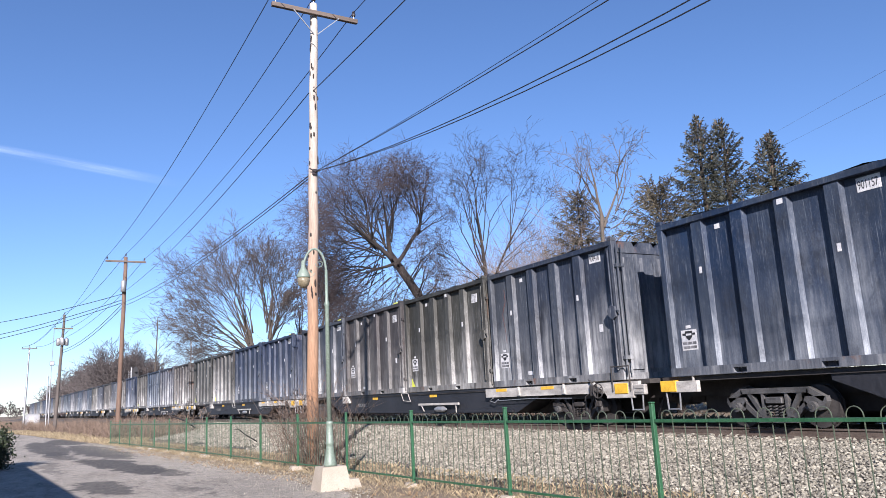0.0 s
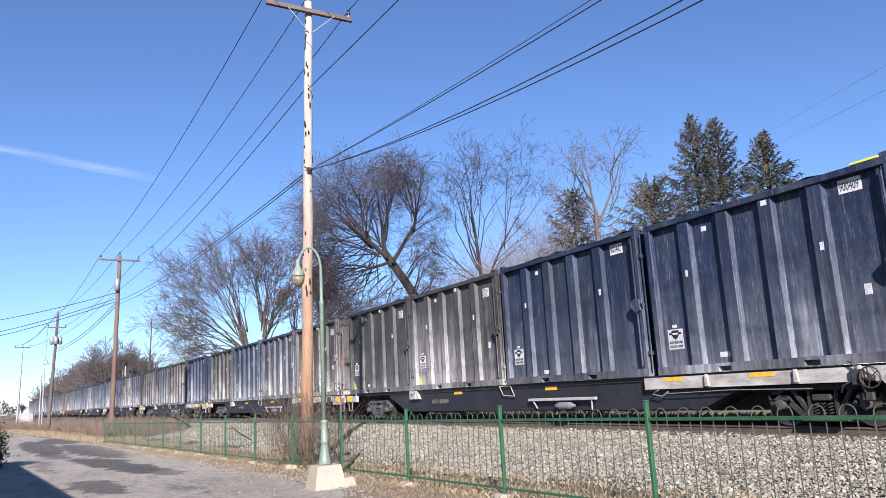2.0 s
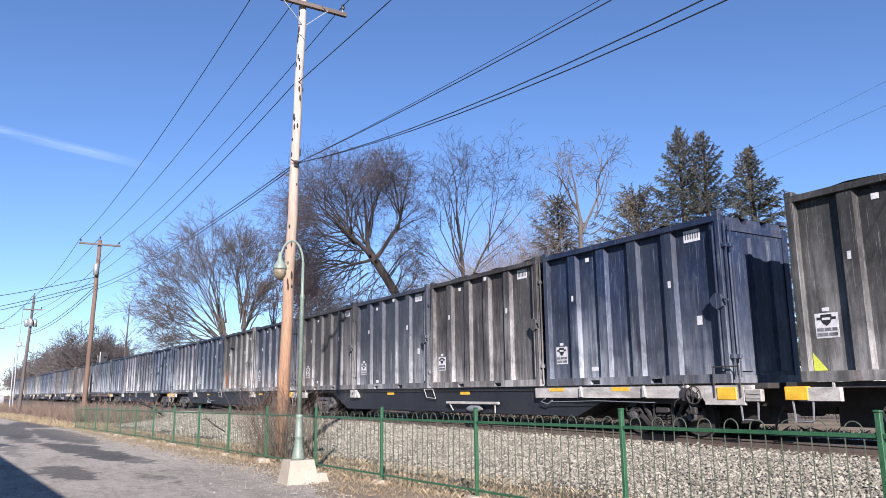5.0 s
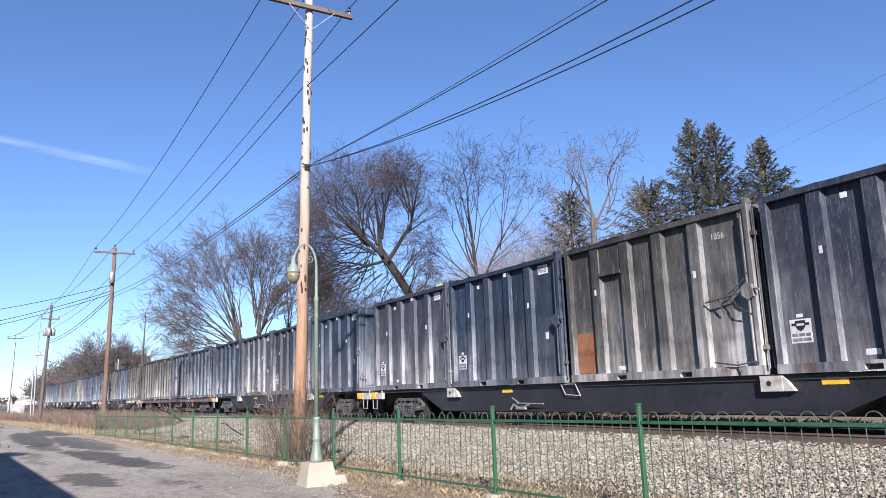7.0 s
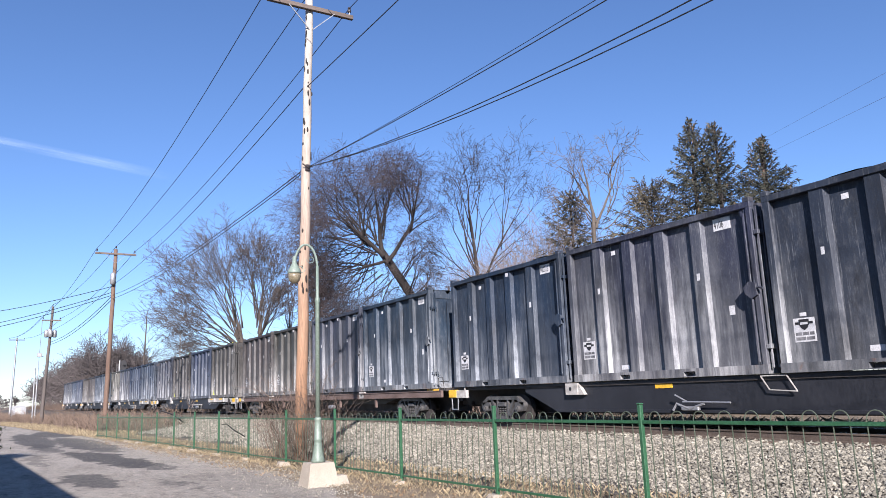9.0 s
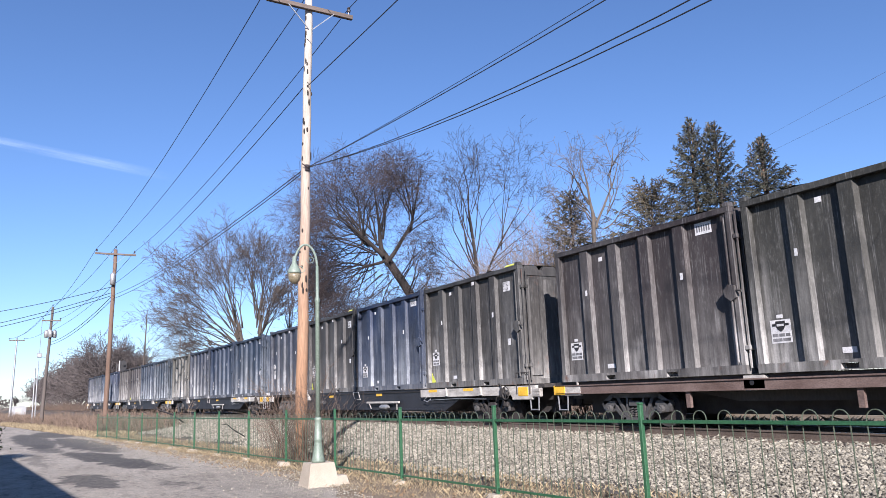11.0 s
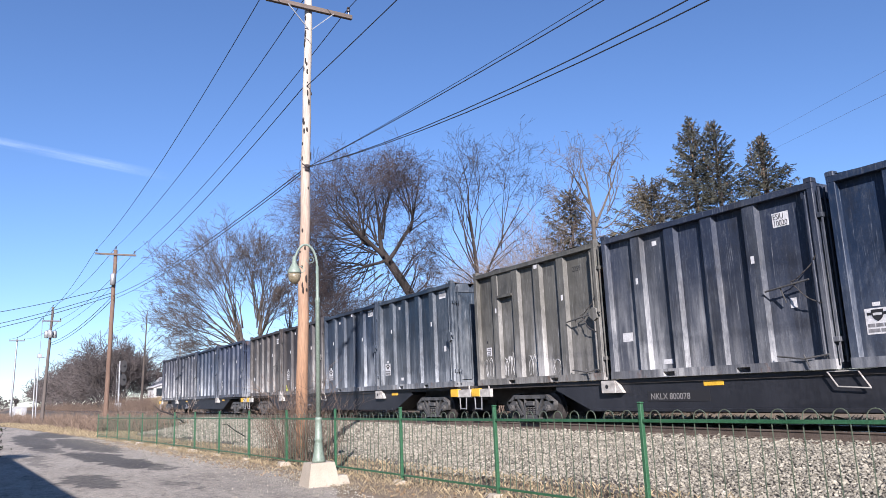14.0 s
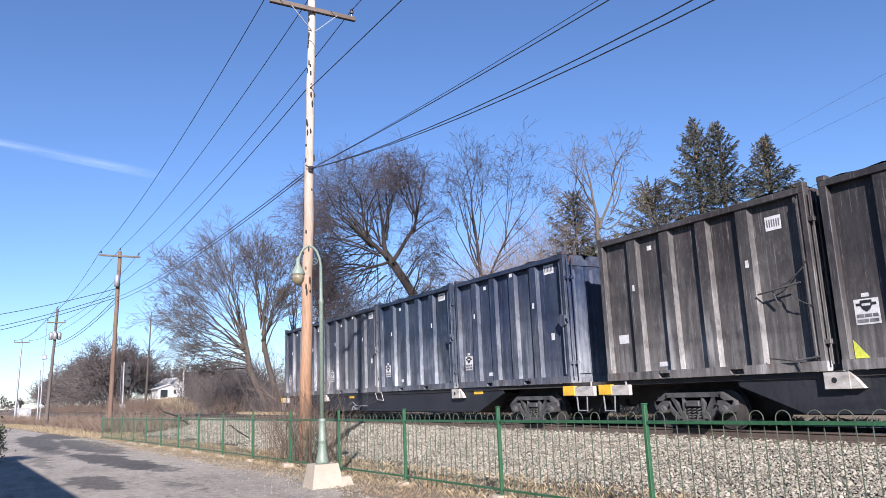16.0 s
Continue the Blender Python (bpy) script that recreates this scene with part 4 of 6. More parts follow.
def container(k, tone, dust, words=(), tri=False, special="", lime=False):
    """A tall ribbed waste container on the wagon."""
    base, said = TONES[tone]
    dust *= 0.84
    rnd = random.Random(100 + k)
    base = tuple(c * rnd.uniform(0.88, 1.15) for c in base)
    cool = {"navy": 0.9, "slate": 0.4}.get(tone, 0.0)
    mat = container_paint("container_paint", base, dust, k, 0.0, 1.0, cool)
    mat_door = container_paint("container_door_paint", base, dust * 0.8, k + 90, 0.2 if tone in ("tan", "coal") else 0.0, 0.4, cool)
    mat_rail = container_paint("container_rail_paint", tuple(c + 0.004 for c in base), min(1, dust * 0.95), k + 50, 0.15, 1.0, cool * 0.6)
    c = tagged(empty("container"), said + " ribbed steel waste container riding on a flat wagon", "container", "containers on the train")
    for nm in ("side_panel", "far_side_panel", "back_wall", "door", "floor"):
        dressed(SH[nm].name.split(".")[0], SH[nm], mat_door if nm == "door" else mat, c)
    for nm in ("bottom_rail", "top_rail", "back_post", "door_post", "far_post", "header", "sill", "hinge_rod"):
        dressed(SH[nm].name.split(".")[0], SH[nm], mat_rail if nm in ("bottom_rail", "header", "sill") else mat, c)
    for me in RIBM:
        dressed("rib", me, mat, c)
    for me in DOOR_RIBS:
        dressed("door_rib", me, mat_door, c)
    for me in SH["lock_rod"]:
        dressed("lock_rod", me, mat_door, c, "vertical door locking rod")
    if special != "bars":
        dressed("latch", SH["latch"], mat, c, "heavy door latch")
    for y in (0.0, CL - 0.164):
        for x in (0.0, CW - 0.164):
            dressed("corner_casting", SH["casting"], mat_rail, c).location = (x, y, 0)
    dressed("tarp", LIDS[k % 4], M_TARP, c, "sagging black load cover")
    if lime:
        dressed("strap", SCRAP, M_LIME, c, "lime yellow strap end")
    if k == 39:
        dressed("strap", SCRAP, M_REDTARP, c, "red cover scrap").location = (1.1, -0.2, 0)
    has = ["square", "tag1", "tag2"] + (["low"] if k % 3 else []) + (["mid"] if k % 2 else []) + (["top"] if k % 3 != 1 else [])
    old = len(words) == 2 or tri
    if special == "":
        has += ["shield", "pink"]
    if old:
        has.append("door")
    if tri:
        has.append("triangle")
    for nm in has:
        d = dressed(DECAL[nm].name.split(".")[0], DECAL[nm], M_LIME if nm == "triangle" else M_DECAL, c, "lime reflective corner" if nm == "triangle" else "")
        if nm in ("square", "tag1", "tag2", "low", "mid"):
            d.location = (0, rnd.uniform(-0.04, 0.04), rnd.uniform(-0.06, 0.06))
        if nm in ("shield", "pink") and old:
            d.location = (0, 0, 0.22)
        if nm == "shield":
            dressed("band", SHIELD_BAND, M_DECAL, d)
            dressed("shield_mark", SHIELD_INK, M_INK, d, "dark plain shield mark")
            for me in LINE_INK:
                dressed("bar", me, M_BARINK, d)
    if special == "bare":
        write_on(words[0], 0.15, 0.147, 1.12, 3.02, M_GREYTEXT if tone != "tan" else M_INK, c, 0.9)
    else:
        n = dressed("number_panel", DECAL["number"], M_DECAL, c, "white number panel")
        if old or special == "bars":
            n.matrix_basis = Matrix.Translation((0, 0.172, -0.585)) @ Matrix.Diagonal((1, 0.8, 1.1, 1))
        if len(words) == 2:
            write_on(words[0], 0.112, 0.141, 1.07, 3.335, M_INK, n, 1.05)
            write_on(words[1], 0.112, 0.141, 1.07, 3.205, M_INK, n, 1.05)
        elif words:
            write_on(words[0], 0.17, 0.141, 1.07, 3.24, M_INK, n, 0.56)
        else:
            for yy in range(6):
                b = dressed("bar", BARS_INK, M_BARINK, n)
                b.matrix_basis = Matrix.Translation((0.149, 0.67 + yy * 0.068, 3.25)) @ Matrix.Diagonal((1, 0.38, 5.0, 1))
    if special in ("bars", "bare"):
        part("door_bar", Geo().tube([(-0.02, 1.3, 1.62), (-0.05, 0.9, 1.66), (-0.03, 0.3, 1.74)], 0.018, 6).tube([(-0.02, 0.95, 1.66), (0.06, 0.9, 1.35)], 0.015, 6), M_TRUCK, c, "bent steel door bar")
        for up in (0.045, -0.05):
            ch = [(-0.03 + 0.02 * math.sin(i), 0.7 - 0.062 * i, 1.66 + up * i + 0.0035 * (i - 5) ** 2) for i in range(11)]
            part("chain", Geo().tube(ch, [0.006 + 0.011 * (i % 2) for i in range(11)], 5), M_UNDER, c, "rusty slack chain")
        part("door_bar", Geo().tube([(-0.02, 1.2, 0.3), (-0.06, 0.6, 0.22), (-0.02, 0.1, 0.28)], 0.018, 6).tube([(-0.05, 0.6, 0.3), (-0.05, 0.5, 0.05)], 0.014, 6), M_TRUCK, c, "bent steel door bar")
        if special == "bare":
            part("hatch", Geo().box(0.06, 0.15, 3.95, 4.69, 2.8, 3.5).box(0.0, 0.15, 3.93, 4.7, 2.72, 2.8), mat, c, "side hatch cover")
    if special == "bars":
        part("small_label", Geo().box(0.143, 0.149, 5.32, 5.66, 0.92, 1.14), M_DECAL, c, "scuffed white label")
    if k == 32:
        scrawl = random.Random(8)
        for q in range(6):
            y0, z0 = 5.7 - 0.16 * (q % 3), 1.62 - 0.36 * (q // 3)
            part("spray_mark", Geo().tube([(0.148, y0 + 0.07 * math.cos(i * 1.3 + q) - 0.01 * i, z0 + 0.13 * math.sin(i * 1.3 + q) + scrawl.uniform(-0.03, 0.03)) for i in range(6)], 0.011, 4), M_GREYTEXT, c, "faded white spray-paint stroke")
    if k == 7:
        part("spray_mark", Geo().tube([(0.148, 5.36, 1.35), (0.148, 5.4, 1.8), (0.148, 5.5, 2.3), (0.148, 5.38, 2.55), (0.148, 5.3, 2.7), (0.148, 5.34, 3.1)], [0.008, 0.01, 0.01, 0.018, 0.014, 0.008], 5), M_FAINTRED, c, "faint orange spray-paint squiggle")
    if words == ("1056",):
        part("rust_patch", Geo().box(0.1425, 0.149, 5.12, 5.86, 0.22, 1.3), M_RUSTPATCH, c, "orange rust patch")
    if words == ("2259",):
        scrawl = random.Random(3)
        for yc, n, tall in ((5.66, 6, 0.62), (4.66, 5, 0.6), (4.16, 4, 0.74), (3.36, 5, 0.6), (2.2, 4, 0.36)):
            for q in range(n):
                y0, z0, lean = yc - q * 0.11, scrawl.uniform(0.22, 0.32), scrawl.uniform(-0.34, 0.3)
                pts = [(0.146, y0 + lean * (i / 6) + 0.05 * math.sin(i * 0.9 + q), z0 + tall * scrawl.uniform(0.9, 1.0) * math.sin(i / 6 * (1.5 + q % 2 * 0.9))) for i in range(7)]
                part("spray_mark", Geo().tube(pts, [0.008, 0.013, 0.017, 0.018, 0.015, 0.012, 0.007], 4), M_SPRAY, c, "faded white spray-paint stroke")
        lab = part("small_label", Geo().box(0.143, 0.149, 5.36, 5.64, 0.93, 1.2), M_DECAL, c, "white label with dark print")
        for q in range(4):
            part("bar", Geo().box(0.139, 0.1425, 5.39, 5.61 - 0.04 * (q % 2), 0.95 + 0.06 * q, 0.985 + 0.06 * q), M_BARINK, lab)
        part("small_label", Geo().box(0.143, 0.149, 5.55, 5.63, 1.34, 1.42), M_INK, c, "small dark label")
    return c


# ---- train: wagons ----
HUB = 0.86


def sideframe(x0, x1):
    """A cast side frame: top chord, sloping ends over the axle boxes, struts round open windows, bottom seat."""
    s = Geo()

    def strut(a, b, w, inset=0.0):
        d = (Vector(b) - Vector(a)).normalized() * (w / 2)
        n = Vector((-d.y, d.x))
        s.prism([tuple(Vector(p) + n * k) for p, k in ((a, 1), (a, -1), (b, -1), (b, 1))], "x", x0 + inset, x1)

    strut((-0.8, 1.19), (0.8, 1.19), 0.11)
    for e in (-1, 1):
        strut((e * 0.78, 1.2), (e * 1.12, 1.0), 0.11)
        s.prism([(e * 1.16, 1.06), (e * 0.72, 1.06), (e * 0.68, 0.98), (e * 0.72, 0.8), (e * 0.79, 0.78), (e * 0.8, 0.95), (e * 0.98, 0.95), (e * 0.99, 0.78), (e * 1.1, 0.8), (e * 1.18, 0.96)][::e], "x", x0, x1)
        strut((e * 0.74, 0.93), (e * 0.36, 0.6), 0.1)
        strut((e * 0.62, 1.16), (e * 0.3, 0.66), 0.085, 0.012)
        strut((e * 0.28, 1.15), (e * 0.28, 0.62), 0.07, 0.018)
    s.prism([(-0.48, 0.54), (0.48, 0.54), (0.4, 0.65), (-0.4, 0.65)], "x", x0, x1)
    return s


def spring(y):
    return Geo().tube([(0.27 + 0.055 * math.cos(k * 0.9), y + 0.055 * math.sin(k * 0.9), 0.66 + 0.0085 * k) for k in range(28)], 0.013, 4)


TR = {
    "near_frame": shape(sideframe(0.22, 0.36), "side_frame"), "far_frame": shape(sideframe(2.1, 2.24), "side_frame"),
    "bolster": shape(Geo().cbox(0.2, 2.26, -0.2, 0.2, 0.92, 1.06, 0.02), "bolster"),
    "spring": [shape(spring(y), "spring") for y in (-0.14, 0.0, 0.14)],
    "cap": shape(Geo().rod(0.13, 0.24, 0, HUB, 0.1, 14).rod(0.1, 0.13, 0, HUB, 0.05, 10), "bearing_cap"),
}
wh = Geo()
for e in (-1, 1):
    xc = 1.22 + e * 0.755
    wh.rod(xc - 0.06, xc + 0.06, 0, 0, 0.425, 28)
    wh.rod(xc - e * 0.085, xc - e * 0.06, 0, 0, 0.455, 28)
    wh.rod(xc + e * 0.06, xc + e * 0.085, 0, 0, 0.38, 28, 0.2) if e > 0 else wh.rod(xc - 0.085, xc - 0.06, 0, 0, 0.2, 28, 0.38)
    for k in range(3):
        an = k * 2.094
        wh.rod(xc + e * 0.086 - 0.004, xc + e * 0.086 + 0.004, 0.24 * math.cos(an), 0.24 * math.sin(an), 0.03, 8)
wh.rod(0.2, 2.24, 0, 0, 0.08, 12)
WHEEL = shape(wh, "wheelset")
G = {}
G["hull"] = shape(Geo().prism([(-3.9, 1.58), (-21.6, 1.58), (-21.6, 1.36), (-20.1, 0.78), (-5.4, 0.78), (-3.9, 1.36)], "x", 0.14, 2.3), "body")
G["low_hull"] = shape(Geo().prism([(-3.9, 1.5), (-21.6, 1.5), (-21.6, 1.3), (-20.1, 1.02), (-5.4, 1.02), (-3.9, 1.3)], "x", 0.5, 1.9), "body")
G["beam_sill"] = shape(Geo().box(0.0, 0.09, -25.7, 0.3, 1.26, 1.5).box(-0.03, 0.0, -25.7, 0.3, 1.26, 1.29).box(-0.03, 0.0, -25.7, 0.3, 1.47, 1.5), "side_sill")
G["sill_post"] = shape(Geo().box(0.02, 0.1, -0.06, 0.06, 0.9, 1.26), "post")
G["deck"] = shape(Geo().box(0.1, 2.34, -25.9, 0.4, 1.47, 1.58).box(0.75, 1.7, -25.95, 0.45, 1.1, 1.47), "deck")
G["center"] = shape(Geo().box(0.95, 1.55, -25.3, -0.1, 0.72, 1.46), "center_sill")
G["flange"] = shape(Geo().box(0.09, 0.139, -21.5, -4.0, 1.5, 1.575).box(0.1, 0.139, -19.9, -5.5, 0.79, 0.86), "flange")
br = Geo().box(0.0, 0.13, -0.25, 0.25, 1.25, 1.56)
br.prism([(-0.25, 1.56), (-0.5, 1.25), (-0.25, 1.25)], "x", 0.02, 0.13)
G["bracket"] = shape(br, "bracket")
G["hole"] = shape(Geo().rod(-0.004, 0.004, 0.05, 1.41, 0.055, 12), "slot")
fr = Geo()
for a, b in (((0.3, 1.55), (-0.3, 1.55)), ((-0.3, 1.55), (-0.5, 1.23)), ((-0.5, 1.23), (0.12, 1.27)), ((0.12, 1.27), (0.3, 1.55))):
    fr.tube([(0.05, *a), (0.05, *b)], 0.014, 4)
G["frame_bracket"] = shape(fr, "bracket")
ls = Geo().box(0.0, 0.1, -25.6, -18.57, 1.27, 1.54)
G["sill_long"] = shape(ls, "side_sill")
G["sill_clip"] = shape(Geo().prism([(-0.05, 1.3), (0.05, 1.3), (0.03, 1.56), (-0.01, 1.56)], "x", -0.06, 0.0), "clip")
G["end_plate"] = shape(Geo().cbox(-0.012, 0.09, -25.42, -24.42, 1.13, 1.5, 0.01).prism([(-24.42, 1.5), (-24.2, 1.5), (-24.42, 1.2)], "x", -0.01, 0.09), "end_plate")
ec = Geo().cbox(-0.02, 0.1, -25.82, -25.43, 1.2, 1.46, 0.02)
for z in (1.27, 1.36):
    ec.box(-0.035, -0.021, -25.8, -25.5, z, z + 0.03)
G["end_casting"] = shape(ec, "end_casting")
G["yellow_long"] = shape(Geo().box(-0.006, 0.0, -0.3, 0.3, 1.44, 1.53), "reflector")
G["yellow_strip"] = shape(Geo().cbox(0.08, 0.098, -0.45, 0.45, 1.48, 1.56, 0.004), "reflector")
G["end_rail"] = shape(Geo().tube([(0.05, -0.85, 1.5), (0.0, -0.85, 1.95), (0.0, -0.55, 1.95), (0.05, -0.5, 1.5)], 0.014, 6), "grab_rail")
G["yellow_end"] = shape(Geo().cbox(-0.03, 0.1, -0.24, 0.24, 1.24, 1.5, 0.01), "reflector_panel")
G["white_end"] = shape(Geo().cbox(-0.01, 0.1, -0.42, 0.42, 1.22, 1.48, 0.01).box(0.02, 0.06, -0.3, -0.26, 1.48, 1.6), "end_sill")
st = Geo()
for y in (-0.3, 0.3):
    st.tube([(0.02, y * 0.7, 1.24), (0.02, y * 0.6, 0.82)], 0.02, 5)
st.tube([(0.02, -0.19, 0.84), (0.02, 0.19, 0.84)], 0.02, 5)
G["step"] = shape(st, "step")
G["coupler"] = shape(Geo().cbox(1.05, 1.39, 0.3, 1.0, 0.95, 1.2, 0.03).cbox(0.98, 1.46, 0.72, 0.98, 0.9, 1.26, 0.05), "coupler")
hose = Geo().tube([(0.4, 0.7, 1.1), (0.35, 0.85, 0.8), (0.4, 0.95, 0.62), (0.5, 1.05, 0.7)], 0.025, 6)
G["hose"] = shape(hose, "hose")
be = Geo().cbox(-0.02, 0.06, -16.3, -13.3, 1.06, 1.14, 0.01).tube([(0.02, -16.1, 1.06), (0.02, -16.1, 0.8)], 0.02, 5).tube([(0.02, -13.5, 1.06), (0.02, -13.7, 0.85)], 0.02, 5)
G["beam"] = shape(be, "brake_beam")
G["tank"] = shape(Geo().tube([(0.02, -15.15, 0.92), (0.02, -14.95, 0.92), (0.02, -14.5, 0.92), (0.02, -14.3, 0.92)], [0.03, 0.1, 0.1, 0.04], 12), "brake_cylinder")
lv = Geo().tube([(0.0, -12.6, 1.02), (-0.02, -11.3, 1.04)], 0.022, 5).tube([(0.0, -11.9, 1.0), (-0.03, -11.5, 0.88), (0, -11.1, 1.0), (-0.02, -11.0, 0.85)], 0.03, 6).tube([(0, -11.4, 1.05), (-0.03, -11.1, 1.2)], 0.02, 5).cbox(-0.04, 0.05, -11.75, -11.25, 0.84, 0.94, 0.02)
G["lever"] = shape(lv, "brake_lever")
hb = Geo().tube([(-0.1, -22.9 + 0.19 * math.cos(k * math.pi / 8), 1.34 + 0.19 * math.sin(k * math.pi / 8)) for k in range(17)], 0.016, 5, False)
for k in range(5):
    hb.tube([(-0.1, -22.9, 1.34), (-0.09, -22.9 + 0.18 * math.cos(k * 1.257), 1.34 + 0.18 * math.sin(k * 1.257))], 0.012, 4)
hb.rod(-0.12, 0.02, -22.9, 1.34, 0.05, 10).cbox(-0.07, 0.02, -22.76, -22.52, 1.2, 1.5, 0.02)
hb.tube([(-0.05, -22.64, 1.5), (-0.08, -22.6, 1.62), (-0.05, -22.5, 1.64)], 0.018, 5).tube([(-0.05, -22.7, 1.2), (-0.07, -22.78, 1.06), (-0.04, -22.74, 0.94)], 0.016, 5)
hb.cbox(-0.05, 0.04, -22.88, -22.66, 0.92, 1.08, 0.02).tube([(-0.04, -22.5, 1.28), (-0.08, -22.36, 1.2), (-0.06, -22.3, 1.08)], 0.014, 5)
G["handbrake"] = shape(hb, "handbrake")
gr = Geo()
for y in (-24.1, -24.75):
    gr.tube([(-0.03, y, 1.3), (-0.03, y, 1.95)], 0.017, 5)
gr.tube([(-0.03, -24.1, 1.93), (-0.03, -24.75, 1.93)], 0.017, 5)
G["grab_rail"] = shape(gr, "grab_rail")
G["rod"] = shape(Geo().tube([(0.0, -18.6, 1.16), (0.0, -20.5, 1.2), (-0.02, -22.4, 1.17)], 0.012, 4).tube([(0, -18.7, 1.2), (0, -18.5, 1.1), (0, -18.2, 1.16), (0, -18.4, 1.25)], 0.02, 5), "brake_rod")
G["rtag"] = shape(Geo().box(0.13, 0.139, -0.27, 0.27, 1.36, 1.47), "reflector")
G["panel"] = shape(Geo().box(0.132, 0.139, -9.3, -7.42, 1.02, 1.27), "lettering_panel")


def wagon(kind, words, dark):
    """A long flat wagon that carries four containers; kind A has a pale side sill at its leading end."""
    w = tagged(empty("flat_wagon"), "long black flat wagon with pale end sills and yellow reflectors", "railway wagon", "wagons of the train")
    M = M_HULL2 if dark else M_HULL
    for nm in (("low_hull", "deck", "center") if kind == "C" else ("hull", "deck", "flange", "center")):
        dressed(G[nm].name.split(".")[0], G[nm], M if nm in ("hull", "flange", "low_hull") else M_UNDER, w)
    for y in ((-6.2,) if kind == "A" else (-6.2, -18.87)):
        b = dressed("bracket", G["bracket"], M_WHITESILL, w, "white bracket with a dark slot")
        b.location.y = y
        dressed("slot", G["hole"], M_INK, b)
    dressed("bracket", G["frame_bracket"], M_WHITESILL, w, "white open bracket").location.y = -12.47
    wheels = []
    for c in (-2.5, -23.0):
        t = part("truck", Geo().cbox(0.3, 2.2, -0.5, 0.5, 0.8, 0.92, 0.02).mesh("truck", M_UNDER), None, w, "two-axle cast steel truck")
        t.location.y = c
        # A's leading truck gets darker steel: the sill's shade put into its colour
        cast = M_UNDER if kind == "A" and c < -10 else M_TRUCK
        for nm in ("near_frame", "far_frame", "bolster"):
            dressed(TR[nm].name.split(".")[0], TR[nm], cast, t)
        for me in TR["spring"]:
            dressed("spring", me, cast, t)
        for s in (-0.89, 0.89):
            dressed("bearing_cap", TR["cap"], M_TRUCK, t).location.y = s
            q = dressed("wheelset", WHEEL, M_UNDER, w, "dark steel wheelset")
            q.location = (0, c + s, HUB)
            wheels.append(q)
    for y, s in ((0.13, 1), (-25.0, -1)):
        if kind == "C" and s < 0:
            dressed("reflector", G["yellow_strip"], M_YELLOW, w, "long thin orange-yellow reflector").location.y = y
            dressed("grab_rail", G["end_rail"], M_UNDER, w).location.y = y
            continue
        dressed("reflector_panel", G["yellow_end"], M_YELLOW, w, "orange-yellow end panel").location.y = y
        if kind == "A" and s < 0:
            dressed("end_plate", G["end_plate"], M_WHITESILL, w, "dirty white end plate")
            dressed("end_casting", G["end_casting"], M_WHITESILL, w, "cream ribbed end casting")
        else:
            dressed("end_sill", G["white_end"], M_WHITESILL, w, "pale end sill").location.y = y - 0.6 if s < 0 else y - 0.45
        e = dressed("step", G["step"], M_GALV, w, "pale sill step")
        e.location.y = y - 0.5 if s < 0 else y - 0.1
    dressed("coupler", G["coupler"], M_UNDER, w, "cast steel coupler").location.y = -0.3
    k = dressed("coupler", G["coupler"], M_UNDER, w, "cast steel coupler")
    k.matrix_basis = pose(2.44, -25.15, 0, 0, 0, 180)
    dressed("hose", G["hose"], M_UNDER, w, "black brake hose")
    if kind == "C":
        dressed("side_sill", G["beam_sill"], M_RUSTSILL, w, "long rust-brown side sill")
        for y in (-4.4, -8.4, -12.4, -16.4, -20.2):
            dressed("post", G["sill_post"], M_RUSTSILL, w).location.y = y
        dressed("brake_cylinder", G["tank"], M_GALV, w, "grey brake cylinder").location.y = -0.7
    elif kind == "A":
        s = dressed("side_sill", G["sill_long"], M_WHITESILL, w, "dirty white side sill")
        for y in (-19.5, -21.9):
            dressed("reflector", G["yellow_long"], M_YELLOW, s).location.y = y
        for y in (-20.5, -22.7, -24.0):
            dressed("clip", G["sill_clip"], M_WHITESILL, s).location.y = y
        dressed("brake_beam", G["beam"], M_WHITESILL, w, "pale brake beam").location.y = -0.45
        dressed("brake_cylinder", G["tank"], M_GALV, w, "grey brake cylinder").location.y = -0.7
        dressed("handbrake", G["handbrake"], M_UNDER, w, "grimy handbrake gear").location.y = -1.3
        dressed("grab_rail", G["grab_rail"], M_UNDER, w).location.y = -0.6
        dressed("brake_rod", G["rod"], M_GALV, w).location.y = -0.6
    else:
        dressed("brake_lever", G["lever"], M_GALV, w, "pale bent brake lever").location.y = 1.2
    for y in {"A": (-9.43, -14.7), "B": (-9.43, -20.15), "C": ()}[kind]:
        dressed("reflector", G["rtag"], M_YELLOW, w, "yellow reflector").location.y = y
    if words and kind != "C":
        p = dressed("lettering_panel", G["panel"], M_INK, w, "black lettering panel")
        write_on(words, 0.15, 0.1315, -7.52, 1.07, M_DIMTEXT, p, 1.0)
    return w, wheels


